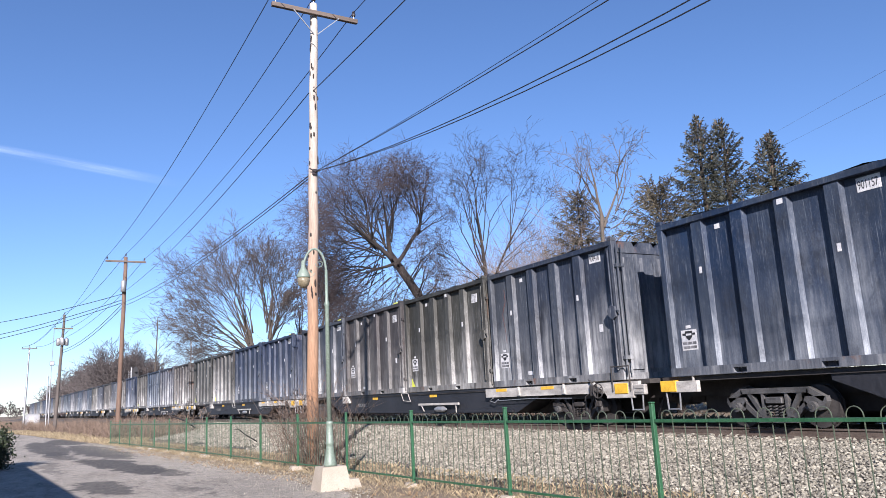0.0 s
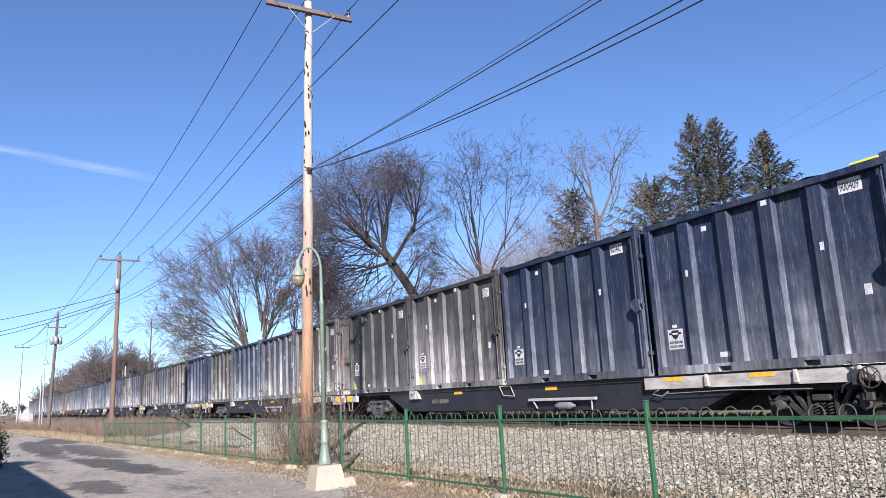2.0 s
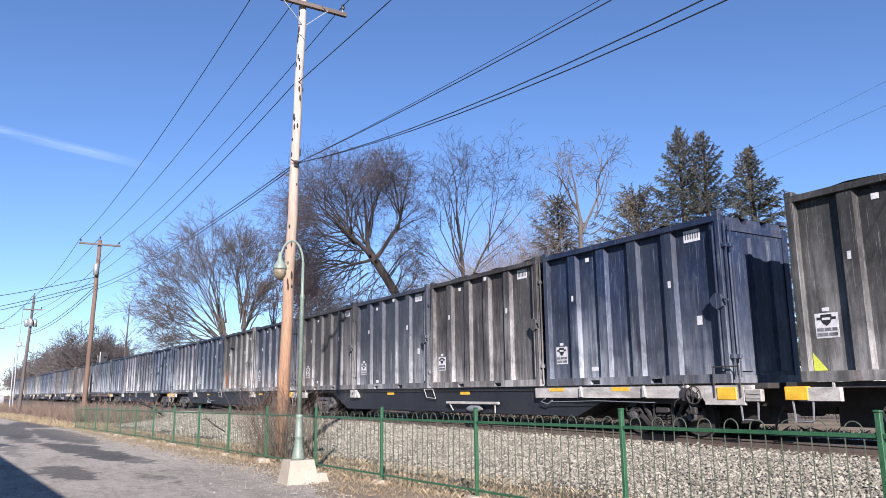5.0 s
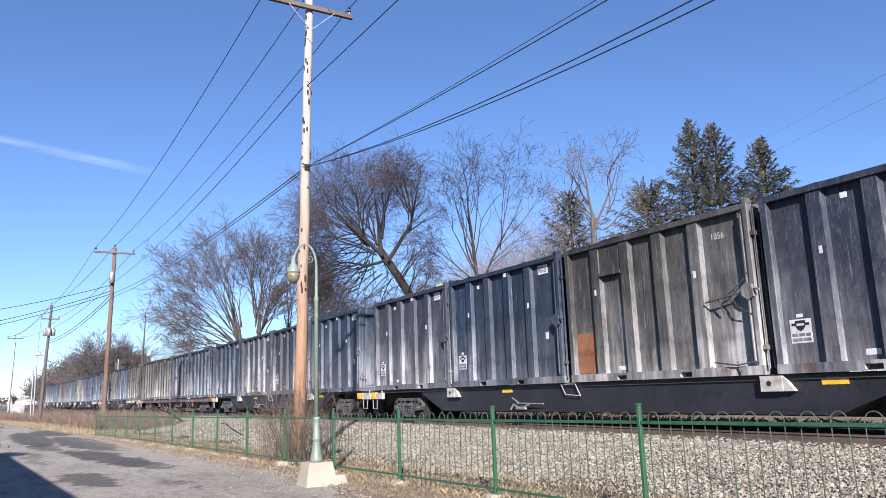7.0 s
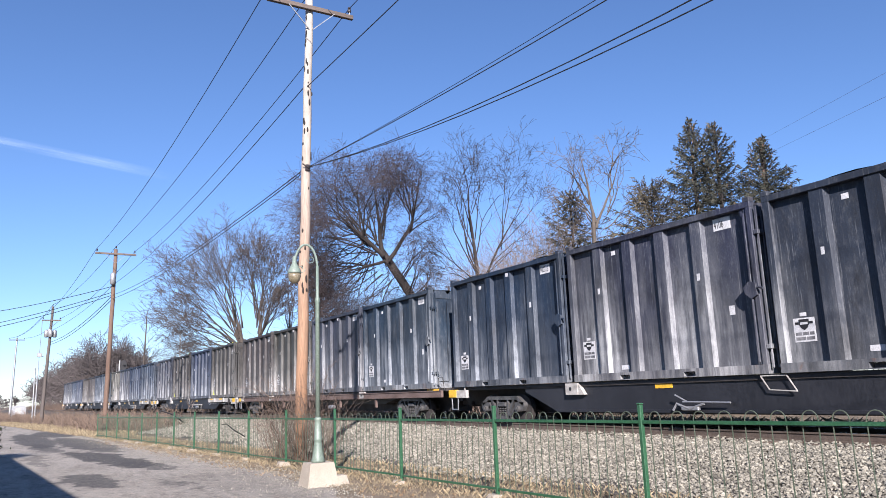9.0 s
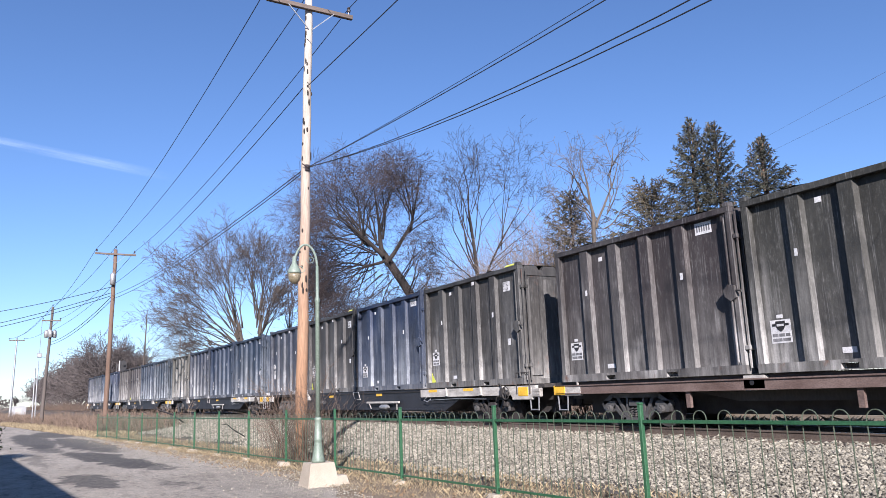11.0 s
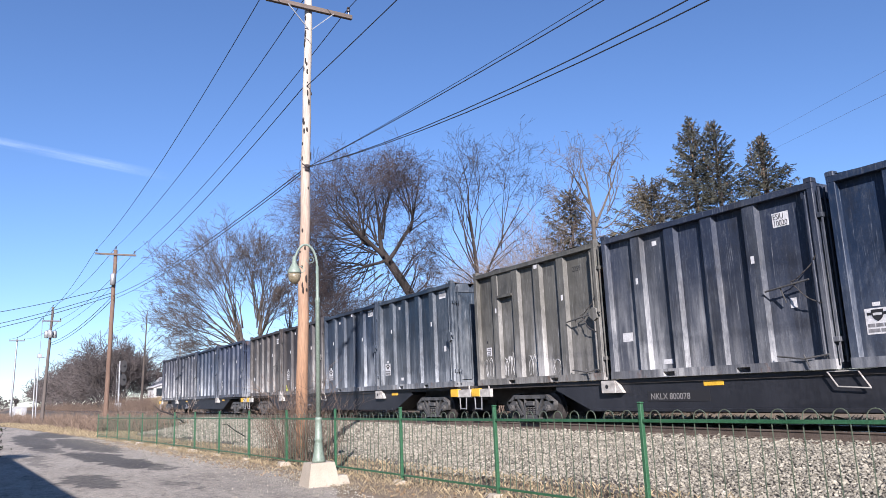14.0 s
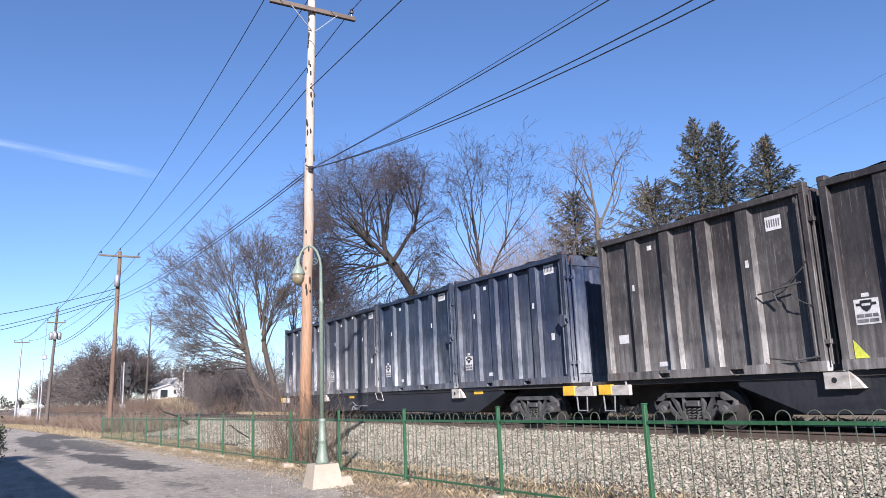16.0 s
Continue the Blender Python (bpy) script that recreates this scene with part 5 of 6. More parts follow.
CARS = [
    # kind, writing, dark brown paint, four containers from the trailing one forward
    ("B", "", 0, [("navy", 0.5, ("901157",)), ("slate", 0.4), ("navy", 0.4), ("coal", 0.5)]),
    ("A", "NKLX 800211", 0, [("slate", 0.8, ("900161",), 0, "", 1), ("coal", 0.6, ("ETSU", "4365"), 0, "", 1), ("coal", 0.72, ("ETSU", "4142"), 1), ("slate", 0.8, ("900418",))]),
    ("A", "NKLX 800049", 0, [("coal", 0.5, ("ETSU", "4297"), 1), ("coal", 0.8, ("ETSU", "4264"), 1), ("navy", 0.35, ("900442",)), ("navy", 0.65, ("900409",), 0, "", 1)]),
    ("A", "NKLX 800068", 0, [("coal", 0.6, (), 1), ("navy", 0.9), ("slate", 0.9, ("900783",)), ("coal", 1.0, ("ETSU", "4130"), 1)]),
    ("A", "", 0, [("coal", 0.5), ("slate", 0.6), ("coal", 0.8), ("navy", 0.5)]),
    ("B", "", 0, [("slate", 0.7, ("901244",), 0, "", 1), ("navy", 0.4, ("900026",), 0), ("coal", 1.0, ("1056",), 0, "bare"), ("slate", 0.7)]),
    ("B", "", 0, [("navy", 0.4, ("900313",)), ("slate", 0.85, ("4106",)), ("slate", 0.5), ("navy", 0.4)]),
    ("C", "GIMX 6", 1, [("coal", 0.6, (), 0), ("coal", 0.6), ("slate", 0.6), ("navy", 0.7)]),
    ("A", "NKLX 800100", 0, [("slate", 0.6, ("ESIU", "10043"), 0, "bars"), ("coal", 0.4, ("ETSU", "4406"), 1, "", 1), ("navy", 0.5, ("901425",)), ("coal", 0.58, ("ETSU", "4169"), 1, "", 1)]),
    ("A", "NKLX 800078", 0, [("tan", 0.68, ("2259",), 0, "bare"), ("slate", 0.6, ("ESIU", "10020"), 0, "bars"), ("navy", 0.35, ("900826",)), ("navy", 0.6)]),
    ("B", "NKLX 800064", 0, [("coal", 0.7, (), 0, "bars"), ("coal", 0.5, ("ETSU", "4381"), 1, "", 1), ("navy", 0.6, ("900730",)), ("navy", 0.7)]),
    ("B", "", 0, [("slate", 0.6), ("slate", 0.6), ("navy", 0.5), ("navy", 0.4)]),
]
# small differences in the slack of the couplings
SLACK = (0, 0.04, -0.02, -0.01, 0.01, -0.08, -0.09, 0, 0.2, 0.08, -0.03, -0.1)
TRAIN = []
k = 0
for i, (kind, words, dark, boxes) in enumerate(CARS):
    y0 = 12.488 + 26.67 * i + SLACK[i]
    w, wheels = wagon(kind, words, dark)
    w.location = (13.34, y0, 0)
    TRAIN.append((w, (13.34, y0, 0)))
    for j, spec in enumerate(boxes):
        c = container(k, *spec)
        at = (13.34 + 0.012 * math.sin(k * 2.3), y0 - 6.058 - j * 6.349, 1.59)
        c.location = at
        TRAIN.append((c, at))
        k += 1
    TRAIN.append((wheels, None))

# ---- plants ----


def tubes(P, Rd, n):
    """Many round bars at once: P has shape (bars, points, 3), Rd (bars, points)."""
    N, K, _ = P.shape
    T = np.empty_like(P)
    T[:, 1:-1] = P[:, 2:] - P[:, :-2]
    T[:, 0], T[:, -1] = P[:, 1] - P[:, 0], P[:, -1] - P[:, -2]
    T /= np.linalg.norm(T, axis=2, keepdims=True) + 1e-9
    ref = np.where(np.abs(T[:, :1, 2:3]) > 0.9, np.array([1.0, 0, 0]), np.array([0, 0, 1.0]))
    S = np.cross(T, np.broadcast_to(ref, T.shape))
    S /= np.linalg.norm(S, axis=2, keepdims=True) + 1e-9
    U = np.cross(T, S)
    an = 2 * np.pi * np.arange(n) / n
    V = P[:, :, None] + Rd[:, :, None, None] * (S[:, :, None] * np.cos(an)[None, None, :, None] + U[:, :, None] * np.sin(an)[None, None, :, None])
    i, k = np.meshgrid(np.arange(K - 1), np.arange(n), indexing="ij")
    k2 = (k + 1) % n
    q = np.stack([i * n + k, i * n + k2, (i + 1) * n + k2, (i + 1) * n + k], -1).reshape(-1, 4)
    F = (q[None] + (np.arange(N) * K * n)[:, None, None]).reshape(-1, 4)
    return V.reshape(-1, 3), F


def joined(sets):
    vs, fs, n = [], [], 0
    for v, f in sets:
        vs.append(v)
        fs.append(f + n)
        n += len(v)
    return np.concatenate(vs), np.concatenate(fs)


def sprout(rs, P, Rd, count, angle, ratio, K, wander, lift, tmin=0.25, taper=0.25, thick=0.6, least=0.01, shrink=0.5):
    """Side shoots along every bar of P."""
    N, KP, _ = P.shape
    length = np.linalg.norm(np.diff(P, axis=1), axis=2).sum(1)
    t = rs.uniform(tmin, 1.0, (N, count))
    f = t * (KP - 1)
    i = np.minimum(f.astype(int), KP - 2)
    w = (f - i)[..., None]
    rows = np.arange(N)[:, None]
    A, B = P[rows, i], P[rows, i + 1]
    pos = A * (1 - w) + B * w
    d = B - A
    d /= np.linalg.norm(d, axis=2, keepdims=True) + 1e-9
    rnd = rs.normal(size=d.shape)
    side = np.cross(d, rnd)
    side /= np.linalg.norm(side, axis=2, keepdims=True) + 1e-9
    an = np.radians(rs.uniform(angle[0], angle[1], (N, count)))[..., None]
    d = d * np.cos(an) + side * np.sin(an)
    r0 = np.maximum((Rd[rows, i] * (1 - w[..., 0]) + Rd[rows, i + 1] * w[..., 0]) * thick, least)
    ln = length[:, None] * ratio * (1 - shrink * t) * rs.uniform(0.6, 1.25, (N, count))
    pos, d, r0, ln = pos.reshape(-1, 3), d.reshape(-1, 3), r0.ravel(), ln.ravel()
    M = len(pos)
    Q = np.empty((M, K, 3))
    Q[:, 0] = pos
    for k in range(1, K):
        d = d + rs.normal(size=d.shape) * wander + np.array([0, 0, lift])
        d /= np.linalg.norm(d, axis=1, keepdims=True)
        Q[:, k] = Q[:, k - 1] + d * (ln / (K - 1))[:, None]
    RR = np.maximum(r0[:, None] * np.linspace(1, taper, K)[None], least * 0.6)
    return Q, RR


def limb(rs, start, way, length, r0, r1, K, wander, lift):
    d = np.array(way, float)
    d /= np.linalg.norm(d)
    Q = [np.array(start, float)]
    for _ in range(K - 1):
        d = d + rs.normal(size=3) * wander + np.array([0, 0, lift])
        d /= np.linalg.norm(d)
        Q.append(Q[-1] + d * length / (K - 1))
    return np.array(Q), np.linspace(r0, r1, K)


def tree(name, at, seed, limbs, levels, bark, twig, label, category="tree", least=0.012, thing=True):
    """A bare tree: limbs (start, way, length, radii), then levels of side shoots."""
    rs = np.random.RandomState(seed)
    root = empty(name, Matrix.Translation(at)) if thing else None
    P, Rd = [], []
    for start, way, length, r0, r1, wander, lift in limbs:
        q, r = limb(rs, start, way, length, r0, r1, 12, wander, lift)
        P.append(q)
        Rd.append(r)
    P, Rd = np.array(P), np.array(Rd)
    wood, fine = [tubes(P, Rd, 8)], []
    for j, (count, angle, ratio, K, wander, lift, tmin, shrink) in enumerate(levels):
        P, Rd = sprout(rs, P, Rd, count, angle, ratio, K, wander, lift, tmin, thick=0.36 if j == 0 else 0.5, least=least * (1.5, 1.0, 0.8, 0.7)[j], shrink=shrink)
        (wood if j == 0 else fine).append(tubes(P, Rd, 5 if j == 0 else 3))
    if thing:
        part("trunk", arrays("trunk", *joined(wood), bark, True), None, root)
        part("crown", arrays("crown", *joined(fine), twig, False), None, root, "bare winter twigs")
        return tagged(root, label, category, "trees beyond the track")
    return joined(wood + fine)


def forked(rs, limbs, shares, kids, spread, wander, lift, least, side=0.5):
    """Crown limbs that fork again and again: each share of a limb's length ends in kids new shoots, and some leave its middle."""
    A = np.array([l[0] for l in limbs], float)
    D = np.array([l[1] for l in limbs], float)
    D /= np.linalg.norm(D, axis=1, keepdims=True)
    full = np.array([l[2] for l in limbs], float)
    R = np.array([l[3] for l in limbs], float)
    out = []
    for j, share in enumerate(shares):
        K = 6 if j == 0 else (4 if j < 3 else 3 if j < len(shares) - 1 else 2)
        n = len(A)
        ln = full * share * rs.uniform(0.75, 1.2, n)
        Q = np.empty((n, K, 3))
        Q[:, 0] = A
        d, mid = D, None
        for k in range(1, K):
            d = d + rs.normal(size=d.shape) * wander * (1 + 0.25 * j) + np.array([0, 0, lift[min(j, len(lift) - 1)]])
            d /= np.linalg.norm(d, axis=1, keepdims=True)
            Q[:, k] = Q[:, k - 1] + d * (ln / (K - 1))[:, None]
        r1 = np.maximum(R * (0.72 if j < 2 else 0.6), least)
        out.append((Q, np.linspace(np.maximum(R, least), r1, K).T))
        if j + 1 == len(shares):
            break
        m = kids[min(j, len(kids) - 1)]
        at, way, rad, rest = [], [], [], []
        for q in range(m + 1):
            if q == m:
                pick = rs.rand(n) < side
                base = Q[pick, max(1, K // 2)]
            else:
                pick = np.ones(n, bool)
                base = Q[:, -1]
            dd = d[pick]
            turn = np.cross(dd, rs.normal(size=dd.shape))
            turn /= np.linalg.norm(turn, axis=1, keepdims=True) + 1e-9
            lo, hi = spread[min(j, len(spread) - 1)]
            an = np.radians(rs.uniform(lo, hi, len(dd)) * (1.25 if q == m else 1.0))[:, None]
            at.append(base)
            way.append(dd * np.cos(an) + turn * np.sin(an))
            rad.append(r1[pick] * (0.85 if q == 0 else 0.68))
            rest.append(full[pick] * rs.uniform(0.75, 1.08, len(dd)))
        A, D, R, full = np.concatenate(at), np.concatenate(way), np.concatenate(rad), np.concatenate(rest)
    return out


def forked_tree(at, seed, trunk, limbs, shares, kids, spread, wander, lift, least, bark, twig, label, side=0.5):
    """A bare tree: trunk pieces, and crown limbs that fork down to fine twigs."""
    rs = np.random.RandomState(seed)
    root = tagged(empty("bare_tree", Matrix.Translation(at)), label, "tree", "trees beyond the track")
    q = [limb(rs, a, w, ln, r0, r1, 12, wn_, lf) for a, w, ln, r0, r1, wn_, lf in trunk]
    sets = forked(rs, limbs, shares, kids, spread, wander, lift, least, side)
    wood = [tubes(np.array([a for a, _ in q]), np.array([b for _, b in q]), 9)] + [tubes(a, b, 6) for a, b in sets[:2]]
    part("trunk", arrays("trunk", *joined(wood), bark, True), None, root)
    part("crown", arrays("crown", *joined([tubes(a, b, 3) for a, b in sets[2:]]), twig, False), None, root, "bare winter twigs")
    return root


LEFT = (-0.86, 0.51)


def fan(rs, n, spread, tilt, length, r0, wander=0.05, lift=0.03, base=(0, 0, 0), jitter=0.5):
    """Limbs fanned from one root."""
    out = []
    for k in range(n):
        a = radians(spread[0] + (spread[1] - spread[0]) * (k + 0.5) / n)
        b = radians(rs.uniform(-tilt, tilt))
        way = (LEFT[0] * math.sin(a) + 0.51 * math.sin(b), LEFT[1] * math.sin(a) + 0.86 * math.sin(b), math.cos(a) * math.cos(b))
        st = (base[0] + rs.uniform(-jitter, jitter) * 0.4, base[1] + rs.uniform(-jitter, jitter) * 0.4, base[2])
        out.append((st, way, length * rs.uniform(0.85, 1.1) * (1 - 0.25 * abs(math.sin(a))), r0, max(r0 * 0.14, 0.008), wander, lift))
    return out


def across(west, s, d, z):
    """A point beside a tree: s to its west, d beyond it, z up."""
    return (s * west[0] + d * west[1], s * west[1] - d * west[0], z)


def reach(west, a, b, r0, r1, wander, lift=0.0, bow=0.0):
    """A limb from a to b, both (s, d, z); bow lifts its start."""
    p, q = Vector(across(west, *a)), Vector(across(west, *b))
    v = q - p
    return (tuple(p), tuple(v.normalized() + Vector((0, 0, bow))), v.length * 1.03, r0, r1, wander, lift)


def dome(rs, west, low, rim, n, deep, r0, wander, lift, inner=0.78, bow=0.0, loose=0.25, last=None):
    """Limbs from a root (or from a stem that runs from low to last) to points spread along a crown's rim."""
    out = []
    for k in range(n):
        root = low if last is None else tuple(a + (b - a) * (k + 0.5) / n for a, b in zip(low, last))
        u = (k + rs.uniform(0.1, 0.9)) / n * (len(rim) - 1)
        i = min(int(u), len(rim) - 2)
        s = rim[i][0] + (rim[i + 1][0] - rim[i][0]) * (u - i)
        z = rim[i][1] + (rim[i + 1][1] - rim[i][1]) * (u - i)
        d = rs.uniform(-deep, deep)
        k_ = rs.uniform(inner, 1.0) * math.sqrt(max(0.2, 1 - 0.45 * (d / deep) ** 2))
        end = (root[0] + (s - root[0]) * k_, root[1] + d, root[2] + (z - root[2]) * k_)
        out.append(reach(west, (root[0] + rs.uniform(-loose, loose), root[1] + rs.uniform(-loose, loose), root[2] + rs.uniform(-0.9, 0.5) * (1.0 if last is None else 0.4)), end, r0 * rs.uniform(0.7, 1.1), 0.012, wander, lift, bow))
    return out


# broad tree with long fanned limbs from two low stems
W1 = (-0.953, 0.302)
rs = np.random.RandomState(5)
stems = [reach(W1, (0.4, 0, -0.3), (2.5, 0, 4.6), 0.36, 0.3, 0.02), reach(W1, (2.5, 0, 4.4), (3.1, 0, 8.0), 0.28, 0.2, 0.03), reach(W1, (3.1, 0, 7.9), (4.4, 0, 12.5), 0.16, 0.03, 0.03),
         reach(W1, (-0.5, 0.2, -0.3), (1.2, 0.3, 6.2), 0.33, 0.24, 0.03), reach(W1, (1.2, 0.3, 6.0), (1.4, 0.3, 9.4), 0.22, 0.17, 0.03), reach(W1, (1.4, 0.3, 9.3), (0.9, 0.3, 13.0), 0.14, 0.03, 0.03)]
rim = [(8.2, 4.6), (10.8, 5.6), (12.8, 7.6), (13.7, 10.4), (13.2, 13.8), (11.4, 16.8), (8.8, 19.0), (6.0, 20.3), (3.4, 20.4)]
lim = dome(rs, W1, (2.5, 0, 4.4), rim, 20, 5.5, 0.08, 0.0, 0.0, inner=0.92, bow=0.06, last=(3.1, 0, 7.6)) + dome(rs, W1, (2.7, 0, 5.6), rim, 13, 5.0, 0.06, 0.0, 0.0, inner=0.62, bow=0.06, last=(3.1, 0, 8.4))
rim = [(4.6, 19.9), (2.8, 19.8), (0.6, 19.0), (-1.2, 17.2), (-2.2, 14.4), (-1.8, 11.6)]
lim += dome(rs, W1, (1.4, 0.3, 9.2), rim, 13, 4.5, 0.075, 0.0, 0.0, inner=0.9, bow=0.06, last=(1.2, 0.3, 6.6)) + dome(rs, W1, (1.4, 0.3, 9.6), rim, 8, 4.0, 0.06, 0.0, 0.0, inner=0.6, bow=0.06, last=(1.2, 0.3, 7.0))
forked_tree((22.1, 71.1, 0.0), 11, stems, lim, (0.33, 0.23, 0.17, 0.12, 0.09, 0.065, 0.045), (2, 2, 2, 2, 2, 2), ((8, 24), (10, 28), (12, 32), (14, 38)), 0.04, (-0.012, 0.004), 0.0105, M_BARK1, M_TWIG1, "large bare grey tree with long fanned limbs", 0.65)
# slim stems behind it
stems = [reach(W1, (0, 0, -0.2), (1.6, 0, 8.6), 0.2, 0.13, 0.02), reach(W1, (-0.3, 0, -0.2), (-1.2, 0, 9.2), 0.2, 0.13, 0.02)]
lim = dome(rs, W1, (1.0, 0, 6.0), [(3.4, 11.5), (3.0, 14.5), (2.0, 17.2), (0.6, 17.6)], 6, 2.5, 0.07, 0.0, 0.0, last=(1.6, 0, 8.6)) + dome(rs, W1, (-1.2, 0, 9.2), [(0.6, 17.6), (-1.2, 16.9), (-2.6, 14.5), (-3.0, 12.0)], 6, 2.5, 0.07, 0.0, 0.0, last=(-0.9, 0, 6.6))
forked_tree((26.0, 72.8, 0.0), 12, stems, lim, (0.38, 0.24, 0.17, 0.12, 0.1, 0.08), (2, 2, 2, 2, 2), ((6, 20), (10, 28), (12, 34)), 0.035, (0.0, 0.006), 0.0105, M_BARK1, M_TWIG1, "slim bare grey tree with upright forks", 0.6)
# dark leaning tree with drooping twigs
W2 = (-0.852, 0.523)
stems = [reach(W2, (-1.6, 0, -0.3), (4.4, 0, 9.7), 0.34, 0.24, 0.02), reach(W2, (4.0, 0, 9.2), (2.6, -0.3, 11.0), 0.13, 0.1, 0.06), reach(W2, (2.6, -0.3, 10.9), (2.4, -0.4, 14.0), 0.1, 0.02, 0.07),
         reach(W2, (4.3, 0, 9.5), (7.0, -0.3, 12.4), 0.15, 0.03, 0.06), reach(W2, (4.4, 0, 9.6), (4.8, 0.4, 13.6), 0.16, 0.025, 0.06), reach(W2, (4.2, 0, 9.2), (5.6, 0.3, 9.0), 0.1, 0.07, 0.1), reach(W2, (5.5, 0.3, 9.0), (7.4, 0.8, 9.5), 0.065, 0.035, 0.12)]
top = [(11.3, 11.2), (11.2, 13.6), (10.0, 15.8), (8.0, 17.0), (6.0, 17.3), (4.6, 17.0), (2.8, 16.3), (1.0, 14.6), (0.4, 12.2)]
low = [(11.2, 11.4), (11.1, 9.4), (10.8, 7.4), (10.0, 5.4), (8.4, 3.8), (6.6, 3.6), (4.6, 4.6)]
lim = dome(rs, W2, (4.7, 0, 9.8), top[:6], 14, 4.2, 0.065, 0.0, 0.0, inner=0.8, last=(5.6, -0.2, 10.8)) + dome(rs, W2, (4.5, 0.1, 10.2), top[2:8], 9, 4.0, 0.06, 0.0, 0.0, inner=0.8, last=(4.6, 0.3, 11.2))
lim += dome(rs, W2, (2.6, -0.4, 12.2), top[4:], 10, 3.5, 0.05, 0.0, 0.0, inner=0.85, last=(2.7, -0.3, 10.9))
lim += dome(rs, W2, (6.8, 0.6, 9.4), low[:6], 16, 3.6, 0.04, 0.0, 0.0, inner=0.8, bow=0.3, last=(5.2, 0.2, 9.1)) + dome(rs, W2, (5.8, -0.2, 11.0), low, 16, 4.2, 0.04, 0.0, 0.0, inner=0.8, bow=0.35, last=(4.7, 0, 10.0))
lim += dome(rs, W2, (5.4, 0.3, 9.0), low[2:], 14, 3.6, 0.032, 0.0, 0.0, inner=0.75, bow=0.1, last=(3.2, 0, 7.8))
lim += dome(rs, W2, (3.4, 0, 8.6), [(0.4, 12.0), (0.0, 10.0), (0.2, 8.0), (1.0, 6.4)], 10, 2.5, 0.04, 0.0, 0.0, inner=0.85, bow=0.3, last=(2.0, 0, 6.0))
forked_tree((22.5, 36.7, 0.0), 13, stems, lim, (0.36, 0.25, 0.2, 0.16, 0.13, 0.11), (2, 2, 3, 2, 2), ((12, 38), (18, 52), (20, 60), (20, 60)), 0.1, (0.0, 0.01, 0.0, -0.04, -0.1), 0.0062, M_BARK2, M_TWIG2, "dark leaning bare tree with drooping reddish twigs", 0.85)
# slender open tree
W3 = (-0.836, 0.549)
stems = [reach(W3, (-0.3, 0, -0.1), (0.1, 0, 8.0), 0.19, 0.14, 0.012), reach(W3, (0.1, 0, 7.9), (0.5, 0, 13.4), 0.135, 0.012, 0.04), reach(W3, (0.1, 0, 7.0), (-2.4, 0, 12.2), 0.09, 0.012, 0.05)]
lim = dome(rs, W3, (0.1, 0, 7.2), [(3.4, 9.6), (3.4, 12.6), (2.6, 15.0), (1.4, 16.2), (0.4, 16.5)], 8, 2.0, 0.045, 0.0, 0.0, inner=0.85, loose=0.08, last=(0.35, 0, 11.0))
lim += dome(rs, W3, (0.4, 0, 12.4), [(-0.4, 16.3), (-1.2, 16.6), (-1.8, 15.2)], 3, 1.2, 0.035, 0.0, 0.0, inner=0.85, loose=0.08, last=(0.1, 0, 9.0))
lim += dome(rs, W3, (-1.6, 0, 10.4), [(-2.0, 16.8), (-3.0, 16.5), (-4.4, 14.9), (-4.4, 12.6), (-3.6, 10.0)], 7, 1.6, 0.036, 0.0, 0.0, inner=0.85, loose=0.08, last=(-0.4, 0, 8.0))
forked_tree((24.0, 36.5, 0.0), 14, stems, lim, (0.42, 0.28, 0.21, 0.15, 0.12, 0.08), (2, 2, 2, 2, 2), ((10, 28), (16, 40), (20, 48)), 0.06, (0.0, 0.02), 0.0068, M_BARK2, M_DARKTWIG, "slender open bare tree behind the train", 0.7)
# pale tree with ivy
stems = [reach(W3, (0.2, 0, 0), (0.0, 0, 9.2), 0.12, 0.09, 0.025), reach(W3, (0.0, 0, 9.1), (0.5, 0, 12.6), 0.085, 0.01, 0.04), reach(W3, (0.0, 0, 8.8), (-1.4, 0, 12.4), 0.07, 0.01, 0.05)]
lim = dome(rs, W3, (0.0, 0, 8.2), [(3.2, 9.4), (3.4, 11.6), (2.4, 13.6), (1.6, 15.2), (0.6, 15.8)], 8, 1.4, 0.034, 0.0, 0.0, inner=0.85, loose=0.06, last=(0.3, 0, 10.8))
lim += dome(rs, W3, (-0.9, 0, 11.0), [(-0.8, 15.4), (-2.4, 14.4), (-3.4, 12.4), (-3.6, 10.4), (-3.0, 9.0)], 8, 1.4, 0.034, 0.0, 0.0, inner=0.85, loose=0.06, last=(0.0, 0, 7.6))
ivy_at = (24.0, 26.1, 0.1)
forked_tree(ivy_at, 15, stems, lim, (0.36, 0.25, 0.19, 0.14, 0.1), (2, 2, 2, 2), ((12, 36), (20, 54), (25, 64)), 0.18, (0.0, 0.01), 0.0072, M_TWIG3, M_TWIG3, "pale crooked bare tree with an ivy-covered trunk", 0.6)
# far slender tree
lim = [((0, 0, 0), (0.03, 0, 1), 16.5, 0.26, 0.06, 0.02, 0.0)]
tree("bare_tree", (20.0, 139.6, 0.9), 16, lim, [(18, (25, 50), 0.2, 6, 0.1, 0.06, 0.4, 0.4), (6, (25, 50), 0.4, 4, 0.1, 0.03, 0.2, 0.4)], M_BARK1, M_TWIG1, "far slender bare tree beside the woods", least=0.028)


